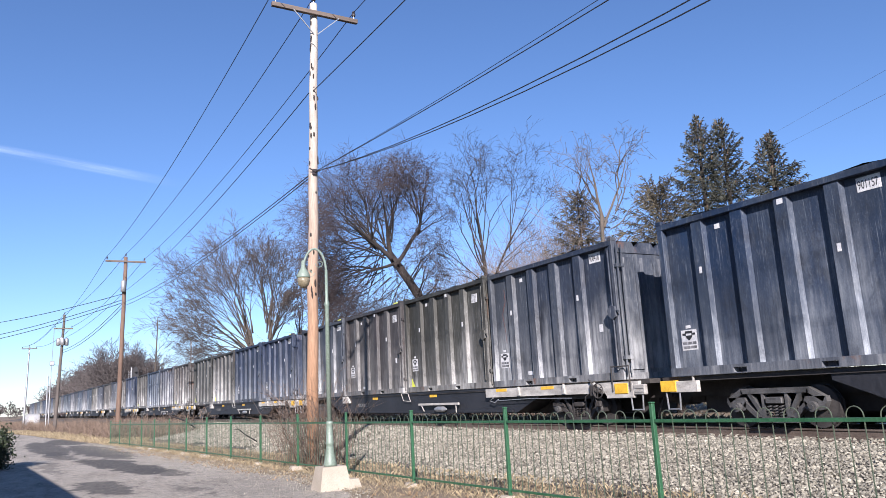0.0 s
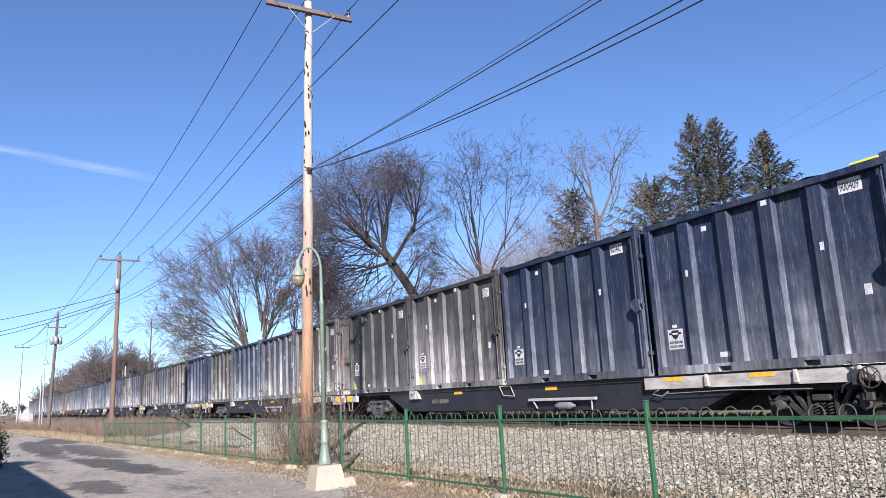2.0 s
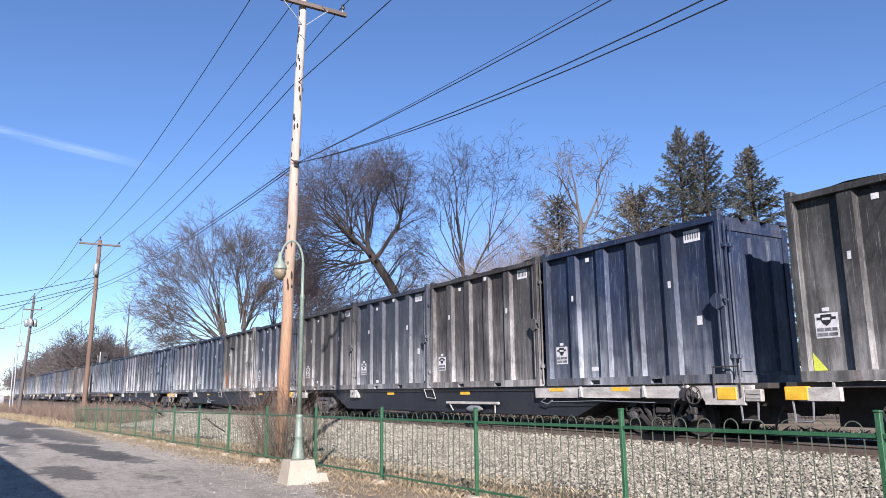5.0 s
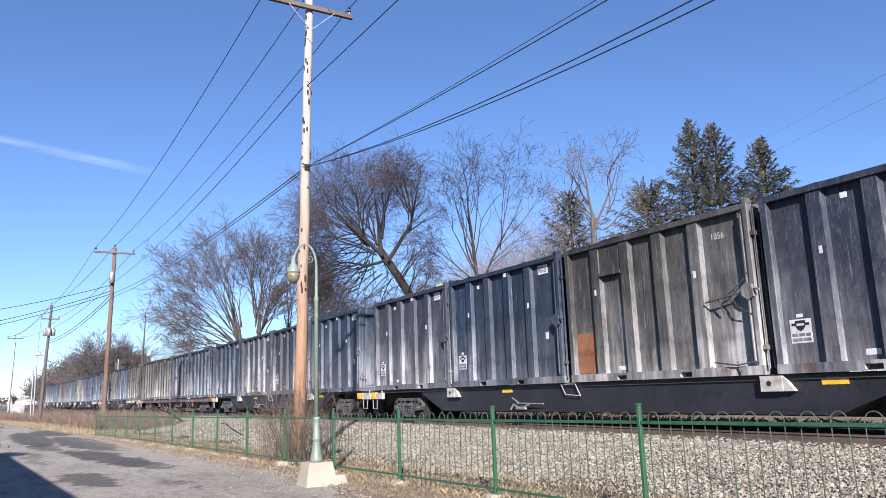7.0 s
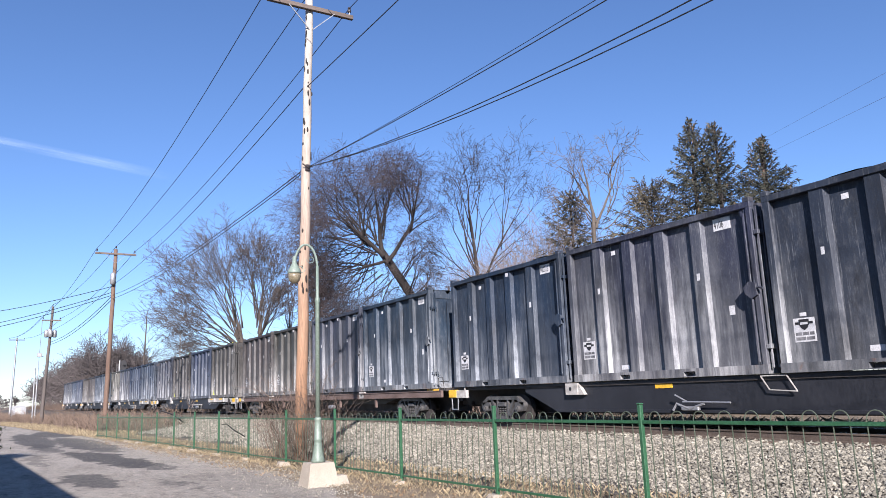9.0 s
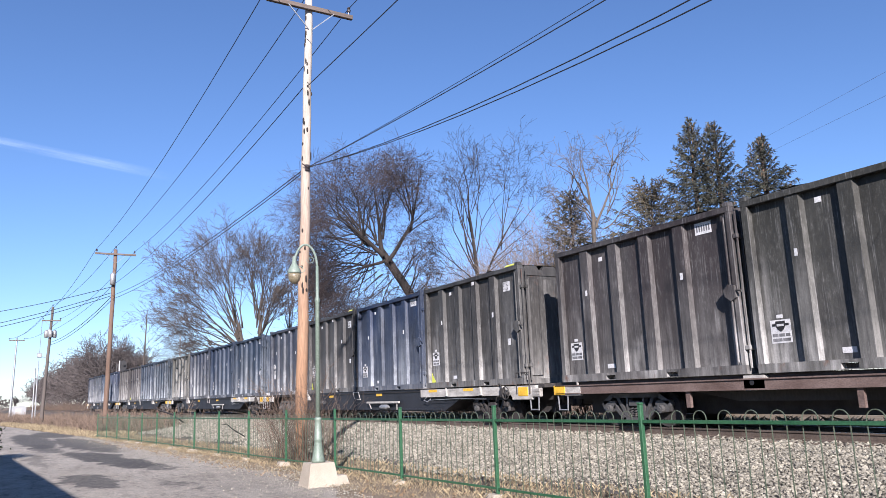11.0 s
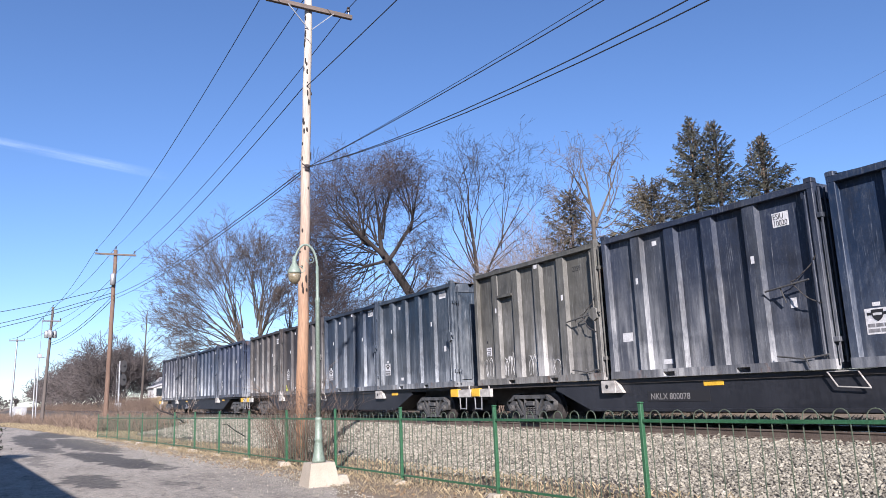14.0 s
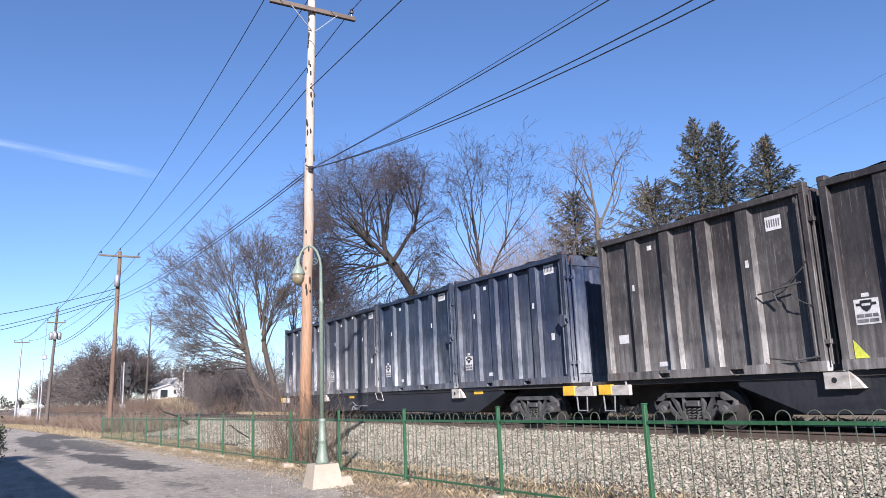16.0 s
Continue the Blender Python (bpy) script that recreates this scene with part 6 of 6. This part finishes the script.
def leaves(rs, centres, size, n):
    """Small pointed leaves scattered round centres (x, y, z, spread)."""
    c = centres[rs.randint(0, len(centres), n)]
    p = c[:, :3] + rs.normal(size=(n, 3)) * c[:, 3:4]
    a, b = rs.normal(size=(n, 3)), rs.normal(size=(n, 3))
    a /= np.linalg.norm(a, axis=1, keepdims=True)
    b = np.cross(a, b)
    b /= np.linalg.norm(b, axis=1, keepdims=True)
    s = size * rs.uniform(0.6, 1.4, (n, 1))
    V = np.stack([p - a * s, p + b * s * 0.45, p + a * s, p - b * s * 0.45], 1)
    return V.reshape(-1, 3), np.arange(4 * n).reshape(-1, 4)


cen = np.array([(0.1 * math.sin(k), 0.1 * math.cos(k), 4.5 + k * 0.16, 0.28 + 0.12 * math.sin(k * 1.7)) for k in range(20)])
v, f = leaves(np.random.RandomState(3), cen, 0.09, 2600)
tagged(new("ivy", arrays("ivy", v + np.array(ivy_at), f, M_LEAF)), "dark green ivy climbing a bare trunk", "ivy", kind="stuff")


def conifer(at, height, spread, seed, label, bare=0.1, needle=M_NEEDLE, droop=-0.05, density=24, cones=True, point=0.92):
    """A spruce: whorls of drooping boughs set with needle sprays."""
    rs = np.random.RandomState(seed)
    root = tagged(empty("spruce_tree", Matrix.Translation(at)), label, "tree", "evergreens beyond the track")
    q, r = limb(rs, (0, 0, 0), (0, 0, 1), height, 0.02 * height, 0.02, 12, 0.004, 0.0)
    P, Rd, SP, SR = [], [], [], []
    z = height * bare
    while z < height * 0.985:
        k = 1 - z / height
        n = rs.randint(4, 7)
        turn = rs.uniform(0, 6.283)
        for j in range(n):
            an = turn + 6.283 * j / n + rs.uniform(-0.4, 0.4)
            ln = (spread * (k ** point) * rs.uniform(0.6, 1.2) + 0.1)
            up = 1.2 - 1.35 * min(k * 2.6, 1.0) + rs.uniform(-0.12, 0.12)
            b, rr = limb(rs, (0, 0, z), (math.cos(an), math.sin(an), up), ln, 0.012 + 0.02 * k, 0.008, 7, 0.04, droop * k + 0.06)
            P.append(b)
            Rd.append(rr)
            out = b[-1] - b[0]
            out /= np.linalg.norm(out)
            flat = np.array([-out[1], out[0], 0.0])
            for q_ in range(int(density * 1.25 * min(1, 0.22 + ln / 2.2))):
                t = rs.uniform(0.12, 1.0)
                at_ = b[min(int(t * 6), 5)] * (1 - (t * 6 % 1)) + b[min(int(t * 6) + 1, 6)] * (t * 6 % 1)
                side = 1 if q_ % 2 else -1
                d = out * rs.uniform(0.4, 0.9) + flat * side * rs.uniform(0.3, 0.9) + np.array([0, 0, rs.uniform(-0.85, 0.08)])
                d /= np.linalg.norm(d)
                l2 = (0.1 + 0.27 * ln * (1 - 0.6 * t)) * rs.uniform(0.4, 1.1)
                SP.append([at_, at_ + d * l2 * 0.5 - [0, 0, 0.02], at_ + d * l2 - [0, 0, 0.1 * l2]])
                SR.append([0.016, 0.019, 0.004])
        z += rs.uniform(0.22, 0.42) * (height / 13) * (0.55 + 0.6 * k)
    P, Rd, SP, SR = np.array(P), np.array(Rd), np.array(SP), np.array(SR)
    part("trunk", arrays("trunk", *joined([tubes(q[None], r[None], 8), tubes(P, Rd, 4)]), M_BARK2, True), None, root)
    N2, R2 = sprout(rs, SP, SR, 2, (25, 60), 0.5, 2, 0.1, -0.12, 0.05, taper=0.2, thick=0.9, least=0.01, shrink=0.4)
    part("crown", arrays("crown", *joined([tubes(SP, SR, 3), tubes(N2, R2, 3)]), needle, False), None, root, "dark green needle sprays")
    if cones:
        m = P[rs.randint(0, len(P), 150), rs.randint(4, 7, 150)]
        m = m[m[:, 2] > height * 0.6]
        C = np.stack([m, m - [0, 0, 0.06], m - [0, 0, 0.16]], 1)
        tagged(part("cone", arrays("cone", *tubes(C, np.tile([0.015, 0.03, 0.012], (len(m), 1)), 4), M_CONE, False), None, root, "hanging brown cones"), kind="stuff")
    return root


conifer((28.0, 23.3, 0.0), 14.2, 6.0, 21, "tall dark green spruce hung with brown cones")
conifer((29.0, 22.85, 0.0), 14.0, 6.4, 22, "tall dark green spruce hung with brown cones")
conifer((30.0, 20.95, 0.0), 12.9, 5.8, 23, "smaller pointed green spruce", density=26)
conifer((26.0, 24.4, 0.0), 10.7, 4.6, 24, "short brownish green cedar", density=17, cones=False, needle=M_CEDAR, point=0.5)
conifer((25.2, 29.2, 0.0), 11.6, 3.9, 25, "short brownish green cedar", density=16, cones=False, needle=M_CEDAR, point=0.55)


def brush(name, spots, seed, per, height, label, mat=M_BRUSH, thick=0.008, lean=0.35, shoots=4):
    """Tangled leafless stems; spots are (x, y, radius, scale)."""
    rs = np.random.RandomState(seed)
    spots = np.array(spots)
    c = np.repeat(spots, per, 0)
    n = len(c)
    p = c[:, :2] + rs.normal(size=(n, 2)) * c[:, 2:3] * 0.6
    z = np.array([lie(x, y) for x, y in p])
    d = np.concatenate([rs.normal(size=(n, 2)) * lean, np.ones((n, 1))], 1)
    d /= np.linalg.norm(d, axis=1, keepdims=True)
    ln = height * c[:, 3] * rs.uniform(0.5, 1.15, n)
    K = 4
    Q = np.empty((n, K, 3))
    Q[:, 0] = np.concatenate([p, z[:, None] - 0.05], 1)
    for k in range(1, K):
        d = d + rs.normal(size=d.shape) * 0.16
        d /= np.linalg.norm(d, axis=1, keepdims=True)
        Q[:, k] = Q[:, k - 1] + d * (ln / (K - 1))[:, None]
    Rr = np.tile(np.linspace(thick, thick * 0.4, K), (n, 1))
    S, SR = sprout(rs, Q, Rr, shoots, (25, 65), 0.42, 2, 0.15, 0.0, 0.15, least=thick * 0.5, shrink=0.4)
    return tagged(new(name, arrays(name, *joined([tubes(Q, Rr, 3), tubes(S, SR, 3)]), mat)), label, "brush", kind="stuff")


rs = np.random.RandomState(8)
brush("brush", [(6.2, 17.6, 0.38, 1.0), (6.1, 18.3, 0.4, 0.9), (6.4, 17.0, 0.35, 0.8)], 31, 60, 2.15, "leafless brown shoots round the pole's foot", thick=0.007, lean=0.28, shoots=5)
spots = []
for k in range(170):
    y = 50 + (k / 170) ** 1.3 * 110
    x = float(np.interp(y, [50, 60, 90, 130, 170], [7.0, 6.6, 4.2, -1.0, -8])) + rs.uniform(-1.6, 2.6)
    spots.append((x, y, 0.9, rs.uniform(0.6, 1.0)))
brush("brush", spots, 32, 22, 1.5, "dry brown hedge of brush beside the lane", mat=M_HEDGE, thick=0.019, lean=0.5)
spots = [(rs.uniform(18.5, 27), y, 1.6, rs.uniform(0.5, 1.15)) for y in rs.uniform(58, 132, 95)]
spots = [q for q in spots if not 4.9 < q[1] / q[0] < 6.7]
brush("brush", spots, 33, 19, 4.6, "tall grey-brown thicket beyond the track", mat=M_WOODS, thick=0.02, lean=0.3, shoots=6)
spots = [(x, x * r, 1.8, rs.uniform(0.7, 1.2)) for x, r in zip(rs.uniform(25, 33, 60), rs.uniform(3.2, 5.1, 60))]
brush("brush", spots, 36, 18, 5.6, "grey-brown thicket on the bank", mat=M_WOODS, thick=0.026, lean=0.3, shoots=6)
spots = [(rs.uniform(17.6, 20) + bend(y), y, 1.0, rs.uniform(0.6, 1.1)) for y in rs.uniform(70, 300, 150)]
spots += [(x, x * r, 1.4, rs.uniform(0.6, 1.2)) for x, r in zip(rs.uniform(17.5, 24, 60), rs.uniform(6.5, 9.5, 60))]
brush("brush", spots, 34, 13, 2.3, "low brown brush beyond the track", thick=0.022, lean=0.45)
spots = [(x, x * r, 1.3, rs.uniform(0.45, 0.88)) for x, r in zip(rs.uniform(25, 30, 56), rs.uniform(1.14, 1.62, 56))]
brush("brush", spots, 35, 70, 12.0, "tan leafless thicket behind the train", mat=M_THICKET, thick=0.018, lean=0.2, shoots=6)

spots = [(x, x * r, 1.2, rs.uniform(0.6, 1.1)) for x, r in zip(rs.uniform(21, 25, 34), rs.uniform(2.1, 2.8, 34))]
brush("brush", spots, 37, 22, 8.2, "dark leafless saplings beyond the track", mat=M_TWIG2, thick=0.014, lean=0.3, shoots=8)

sets = []
rs = np.random.RandomState(77)


def wood_tree(x, y, h, thick, fine):
    """One bare tree of the far woods; a fine one forks once more."""
    lim = fan(rs, 6, (-40, 40), 34, h * 0.95, 0.09, jitter=1.6)
    shares, kids = ((0.36, 0.25, 0.18, 0.13, 0.09), (2, 3, 3, 3)) if fine else ((0.4, 0.26, 0.19, 0.14), (2, 3, 4))
    for a, b in forked(rs, lim, shares, kids, ((8, 28), (14, 40), (22, 58)), 0.06, (0.0, 0.01), thick, 0.9):
        v, f = tubes(a, b, 3)
        sets.append((v + np.array([x, y, lie(x, y)]), f))


for k in range(76):
    u = (k + rs.uniform(0, 1)) / 76
    y = 180 + 420 * u ** 1.3
    wood_tree(rs.uniform(18.5, 24), y, rs.uniform(13, 18.5) + y * 0.012, 0.014 + 0.00012 * y, y < 290)
for k in range(20):
    y = rs.uniform(205, 250)
    wood_tree(y * (0.15 + 0.11 * (k + rs.rand()) / 20), y, rs.uniform(10, 15), 0.034, True)
for k in range(22):
    wood_tree(-112 + 5.5 * k + rs.uniform(-2, 2), rs.uniform(560, 680), rs.uniform(9, 15), 0.12, False)
v, f = joined(sets)
tagged(new("woods", arrays("woods", v, f, M_WOODS)), "far line of bare grey-brown winter woods", "woods", kind="stuff")


def blades(name, seed, n, zone, height, mat, label, width=0.006):
    """Dry grass blades over a zone given by a function of two random numbers."""
    rs = np.random.RandomState(seed)
    xy = np.array([zone(rs) for _ in range(n)])
    z = np.array([lie(x, y) for x, y in xy])
    b = np.concatenate([xy, z[:, None]], 1)
    an = rs.uniform(0, 6.283, n)
    s = np.stack([np.cos(an), np.sin(an), np.zeros(n)], 1) * width
    h = height * rs.uniform(0.4, 1.3, (n, 1))
    lean = np.concatenate([rs.normal(size=(n, 2)) * 0.55, np.ones((n, 1))], 1)
    V = np.stack([b - s, b + s, b + lean * h * [0.45, 0.45, 0.7] + s * 0.5, b + lean * h], 1)
    return tagged(new(name, arrays(name, V.reshape(-1, 3), np.arange(4 * n).reshape(-1, 4), mat)), label, "dry grass", kind="stuff")


def strip(y0, y1, a, b):
    def zone(rs):
        y = y0 + (y1 - y0) * rs.rand() ** 1.4
        return fence_x(y) + a + (b - a) * rs.rand() ** 1.1, y
    return zone


blades("dry_grass", 41, 14000, strip(2.5, 46, -0.3, 1.7), 0.095, M_STRAW, "tufts of straw-coloured grass along the fence", 0.0038)
blades("dry_grass", 42, 9000, strip(2.5, 34, -1.0, 0.3), 0.045, M_STRAW, "short straw and dry stalks at the fence foot", 0.0032)
blades("dry_grass", 43, 9000, lambda rs: (lambda y: (road_edge(y) + 0.2 + 2.6 * rs.rand(), y))(46 + 60 * rs.rand()), 0.2, M_STRAW, "pale dry grass strip beside the lane", 0.02)
blades("dry_grass", 44, 5000, lambda rs: (lambda x, r: (x, x * r))(20 + 9 * rs.rand(), 4.9 + 1.7 * rs.rand()), 0.35, M_STRAW, "pale dry grass beyond the track", 0.03)
blades("dry_grass", 47, 14000, lambda rs: (16.3 + 3.0 * rs.rand(), 3 + 60 * rs.rand()), 0.3, M_STRAW, "weeds along the far side of the rails", 0.008)
rs = np.random.RandomState(45)
cen = np.array([(fence_x(y) + rs.uniform(-1.3, 1.1), y, 0, 0) for y in rs.uniform(2.5, 40, 1500)])
cen[:, 2] = [lie(x, y) + 0.02 for x, y in cen[:, :2]]
cen[:, 3] = 0.012
v, f = leaves(rs, cen, 0.024, 5500)
tagged(new("leaf_litter", arrays("leaf_litter", v, f, M_LITTER)), "scattered brown dead leaves at the fence foot", "leaves", kind="stuff")
rs = np.random.RandomState(46)
n = 8000
yy = 4 + 45 * rs.rand(n) ** 1.5
xx = np.array([road_edge(y) for y in yy]) - np.abs(rs.normal(size=n)) * 0.8 + 0.35
P = np.stack([xx, yy, np.array([lie(x, y) for x, y in zip(xx, yy)]) + 0.022], 1)
s = rs.uniform(0.006, 0.018, (n, 1))
base = np.array([(1, 0, 0), (0, 1, 0.1), (-1, 0.1, 0), (0, -1, 0), (0.1, 0.1, 0.9)])
V = P[:, None] + base[None] * s[:, None] * rs.uniform(0.7, 1.3, (n, 5, 1))
tri = np.array([(0, 1, 4), (1, 2, 4), (2, 3, 4), (3, 0, 4)])
tagged(new("gravel", arrays("gravel", V.reshape(-1, 3), (tri[None] + 5 * np.arange(n)[:, None, None]).reshape(-1, 3), M_STONE)), "loose gravel along the lane's edge", "gravel", kind="stuff")

# dark evergreen shrub beside the building
rs = np.random.RandomState(50)
cen = np.array([(rs.uniform(-0.45, 0.35), rs.uniform(-1.3, 1.3), rs.uniform(0.15, 1.15), 0.16) for _ in range(60)])
v, f = leaves(rs, cen, 0.05, 7000)
shrub = tagged(empty("shrub", pose(-0.75, 28.5, verge(28.5))), "dark evergreen shrub in the building's shade", "shrub")
st = [((0, 0, 0), (rs.uniform(-0.4, 0.4), rs.uniform(-0.5, 0.5), 1), 1.0, 0.02, 0.008, 0.1, 0.0) for _ in range(8)]
q = [limb(rs, a, b, c, d, e, 5, w, l) for a, b, c, d, e, w, l in st]
part("stems", arrays("stems", *tubes(np.array([a for a, _ in q]), np.array([b for _, b in q]), 4), M_BARK2), None, shrub)
part("foliage", arrays("foliage", v, f, M_LEAF), None, shrub)

# ---- buildings and line-side things ----
station = tagged(empty("station_building", pose(-2.45, 0, 0, 0, 0, 4.0)), "long low brick building with a wide eave", "building")
part("wall", Geo().box(-9, -1.6, -16, 21.0, -0.1, 3.6), M_BRICK, station, "red-brown brick wall")
part("roof", Geo().prism([(-11, 4.0), (0.0, 4.0), (0.0, 4.14), (-5.5, 5.6), (-11, 4.14)], "y", -17, 22.3), M_ROOF, station, "grey shingle roof")

signal = tagged(empty("railway_signal", pose(17.2, 147, 0.05)), "railway signal mast with two dark heads and a ladder", "railway signal")
part("mast", Geo().tube([(0, 0, 0), (0, 0, 9.0)], 0.11, 8), M_GALV, signal, "pale steel mast")
for x in (-0.5, -0.2):
    part("ladder_rail", Geo().tube([(x, -0.25, 0.2), (x, -0.25, 8.4)], 0.022, 4), M_GALV, signal)
for z in np.arange(0.5, 8.4, 0.4):
    part("rung", Geo().tube([(-0.5, -0.25, z), (-0.2, -0.25, z)], 0.014, 4), M_GALV, signal)
for z in (8.0, 5.6):
    h = part("signal_head", Geo().prism([(0.6 + 0.58 * math.cos(k * math.pi / 8), z + 1.1 * math.sin(k * math.pi / 8)) for k in range(16)], "y", -0.35, -0.28), M_INK, signal, "black oval signal backboard")
    part("hood", Geo().tube([(0.6, -0.35, z + 0.25), (0.6, -0.8, z + 0.25)], 0.2, 10), M_INK, h)
    part("bracket", Geo().box(0.05, 0.42, -0.28, 0.1, z - 0.06, z + 0.06), M_GALV, signal)
part("case", Geo().cbox(-0.6, 0.5, -0.5, 0.4, 0.0, 1.5, 0.03), M_GALV, signal, "grey relay case")


def house(at, turn, w, d, h, rise, label, windows):
    ob = tagged(empty("house", pose(*at, 0, 0, turn)), label, "house", "houses beyond the track")
    part("wall", Geo().prism([(-w / 2, 0), (w / 2, 0), (w / 2, h), (0, h + rise), (-w / 2, h)], "y", 0, d), M_HOUSEWALL, ob, "white siding wall")
    for s in (-1, 1):
        part("roof", Geo().prism([(0, h + rise + 0.12), (s * (w / 2 + 0.4), h - 0.18), (s * (w / 2 + 0.4), h - 0.02), (0, h + rise + 0.3)], "y", -0.4, d + 0.4), M_PALEROOF, ob, "pale grey roof slope")
    for x, z, ww, hh in windows:
        wn_ = part("window", Geo().box(x - ww / 2 - 0.08, x + ww / 2 + 0.08, -0.05, 0.0, z - 0.08, z + hh + 0.08), M_HOUSEWALL, ob)
        part("pane", Geo().box(x - ww / 2, x + ww / 2, -0.06, -0.051, z, z + hh), M_PANE, wn_, "dark window pane")
    return ob


house((29.4, 172, lie(29.4, 172) - 0.1), 0, 4.6, 8, 2.3, 0.55, "small white garage on the grassy bank", [(-1.0, 0.3, 1.5, 1.7), (1.3, 1.0, 0.5, 0.9)])
house((36.0, 200, lie(36.0, 200) - 0.1), 12, 4.6, 8, 3.6, 1.9, "white gabled house behind the garage", [(-1.0, 2.2, 0.7, 1.0), (1.0, 2.2, 0.7, 1.0)])
tagged(part("white_pole", Geo().tube([(27.5, 146, 1.3), (27.5, 146, 13.6)], [0.16, 0.12], 8), M_WHITESILL), "tall white pole beyond the track", "pole")
twin = tagged(empty("twin_mast", pose(2.55, 101, -0.46)), "pair of pale steel masts with a small lamp", "mast")
for x in (0.0, 0.28):
    part("mast", Geo().tube([(x, 0, 0), (x, 0, 6.4)], 0.075, 8), M_GALV, twin)
part("antenna", Geo().tube([(0.3, 0, 6.4), (0.42, 0, 12.0)], 0.03, 5), M_GALV, twin, "thin antenna rod")
cab = tagged(empty("equipment_cabinet", pose(1.695, 150, -0.46)), "pale grey equipment cabinet beside the lane", "cabinet")
part("body", Geo().prism([(-1.1, 0), (1.1, 0), (1.1, 1.8), (0.8, 2.0), (-0.8, 2.0), (-1.1, 1.8)], "y", -0.5, 0.5), M_GALV, cab)
part("roof", Geo().prism([(-1.16, 1.8), (-0.83, 2.03), (0.83, 2.03), (1.16, 1.8), (1.16, 1.86), (0.85, 2.09), (-0.85, 2.09), (-1.16, 1.86)], "y", -0.6, 0.6), M_GALV, cab)
part("door", Geo().box(-0.5, 0.3, -0.52, -0.503, 0.12, 1.7), M_WHITESILL, cab)

# thin cloud streak, very far off
m, N, L, B = nodes_of("thin_cloud")
nz = noise_at(N, L, 3.0, (1.0, 1.0, 0.5), 6, 0.6, "Generated")
tc = N.new("ShaderNodeTexCoord")
sp = N.new("ShaderNodeSeparateXYZ")
L.new(tc.outputs["Generated"], sp.inputs[0])
across = ramp(N, L, sp.outputs["Y"], [(0.0, 0.0), (0.5, 1.0), (1.0, 0.0)])
along = ramp(N, L, sp.outputs["X"], [(0.0, 0.75), (0.7, 1.0), (1.0, 0.0)])
al = maths(N, L, "MULTIPLY", maths(N, L, "MULTIPLY", across, along), ramp(N, L, nz, [(0.3, 0.0), (0.8, 0.16)]))
L.new(al, B.inputs["Alpha"])
B.inputs["Base Color"].default_value = (0.9, 0.92, 0.95, 1)
# faint emission stands in for sunlight on the cloud
B.inputs["Emission Color"].default_value, B.inputs["Emission Strength"].default_value = (0.75, 0.85, 1.0, 1), 0.35
A0, A1 = Vector((-420, 2990, 965)), Vector((400, 2540, 800))
me = bpy.data.meshes.new("cloud")
me.from_pydata([(0, 0, 0), (1, 0, 0), (1, 1, 0), (0, 1, 0)], [], [(0, 1, 2, 3)])
me.materials.append(m)
cloud = tagged(new("cloud", me), "thin white streak of high cloud", "cloud", kind="structure")
ex, ez = A1 - A0, Vector((0, 40, 130))
cloud.matrix_basis = Matrix(((ex.x, ez.x, 0, A0.x), (ex.y, ez.y, 0, A0.y), (ex.z, ez.z, 1, A0.z), (0, 0, 0, 1)))


# how far the train runs ahead of an even slowing, every half second
AHEAD = (-0.22, -0.29, 0.18, 0.18, 0.12, 0.0, -0.02, 0.07, -0.05, -0.03, -0.01, 0.02, 0.04, 0.06, 0.07, 0.04, 0.09, 0.13, 0.1, 0.06, 0.0, -0.08, -0.15, -0.22, -0.25, -0.18, -0.15, -0.11, -0.02, 0.01, 0.08, 0.1, 0.25)


def run(t):
    """How far the train has come."""
    return 16.8939 * t - 0.02363 * t * t + float(np.interp(t, [n / 2 for n in range(33)], AHEAD))


def on_line(at, y):
    """A vehicle's pose with its trailing end at y along the line."""
    turn = heading(y - 10.0)
    return pose(at[0] + bend(y), y, at[2], 0, 0, turn)


def motions():
    """The train rolls past, slowing very slightly; its wheels turn with it."""
    for what, at in TRAIN:
        if at is None:
            for q in what:
                c = tuple(q.location)
                walk(q, [(n / 30, pose(*c, math.degrees(run(n / 30) / 0.425) % 360.0)) for n in range(0, 481)])
        else:
            walk(what, [(n / 2, on_line(at, at[1] - run(n / 2))) for n in range(0, 33)])


motions()
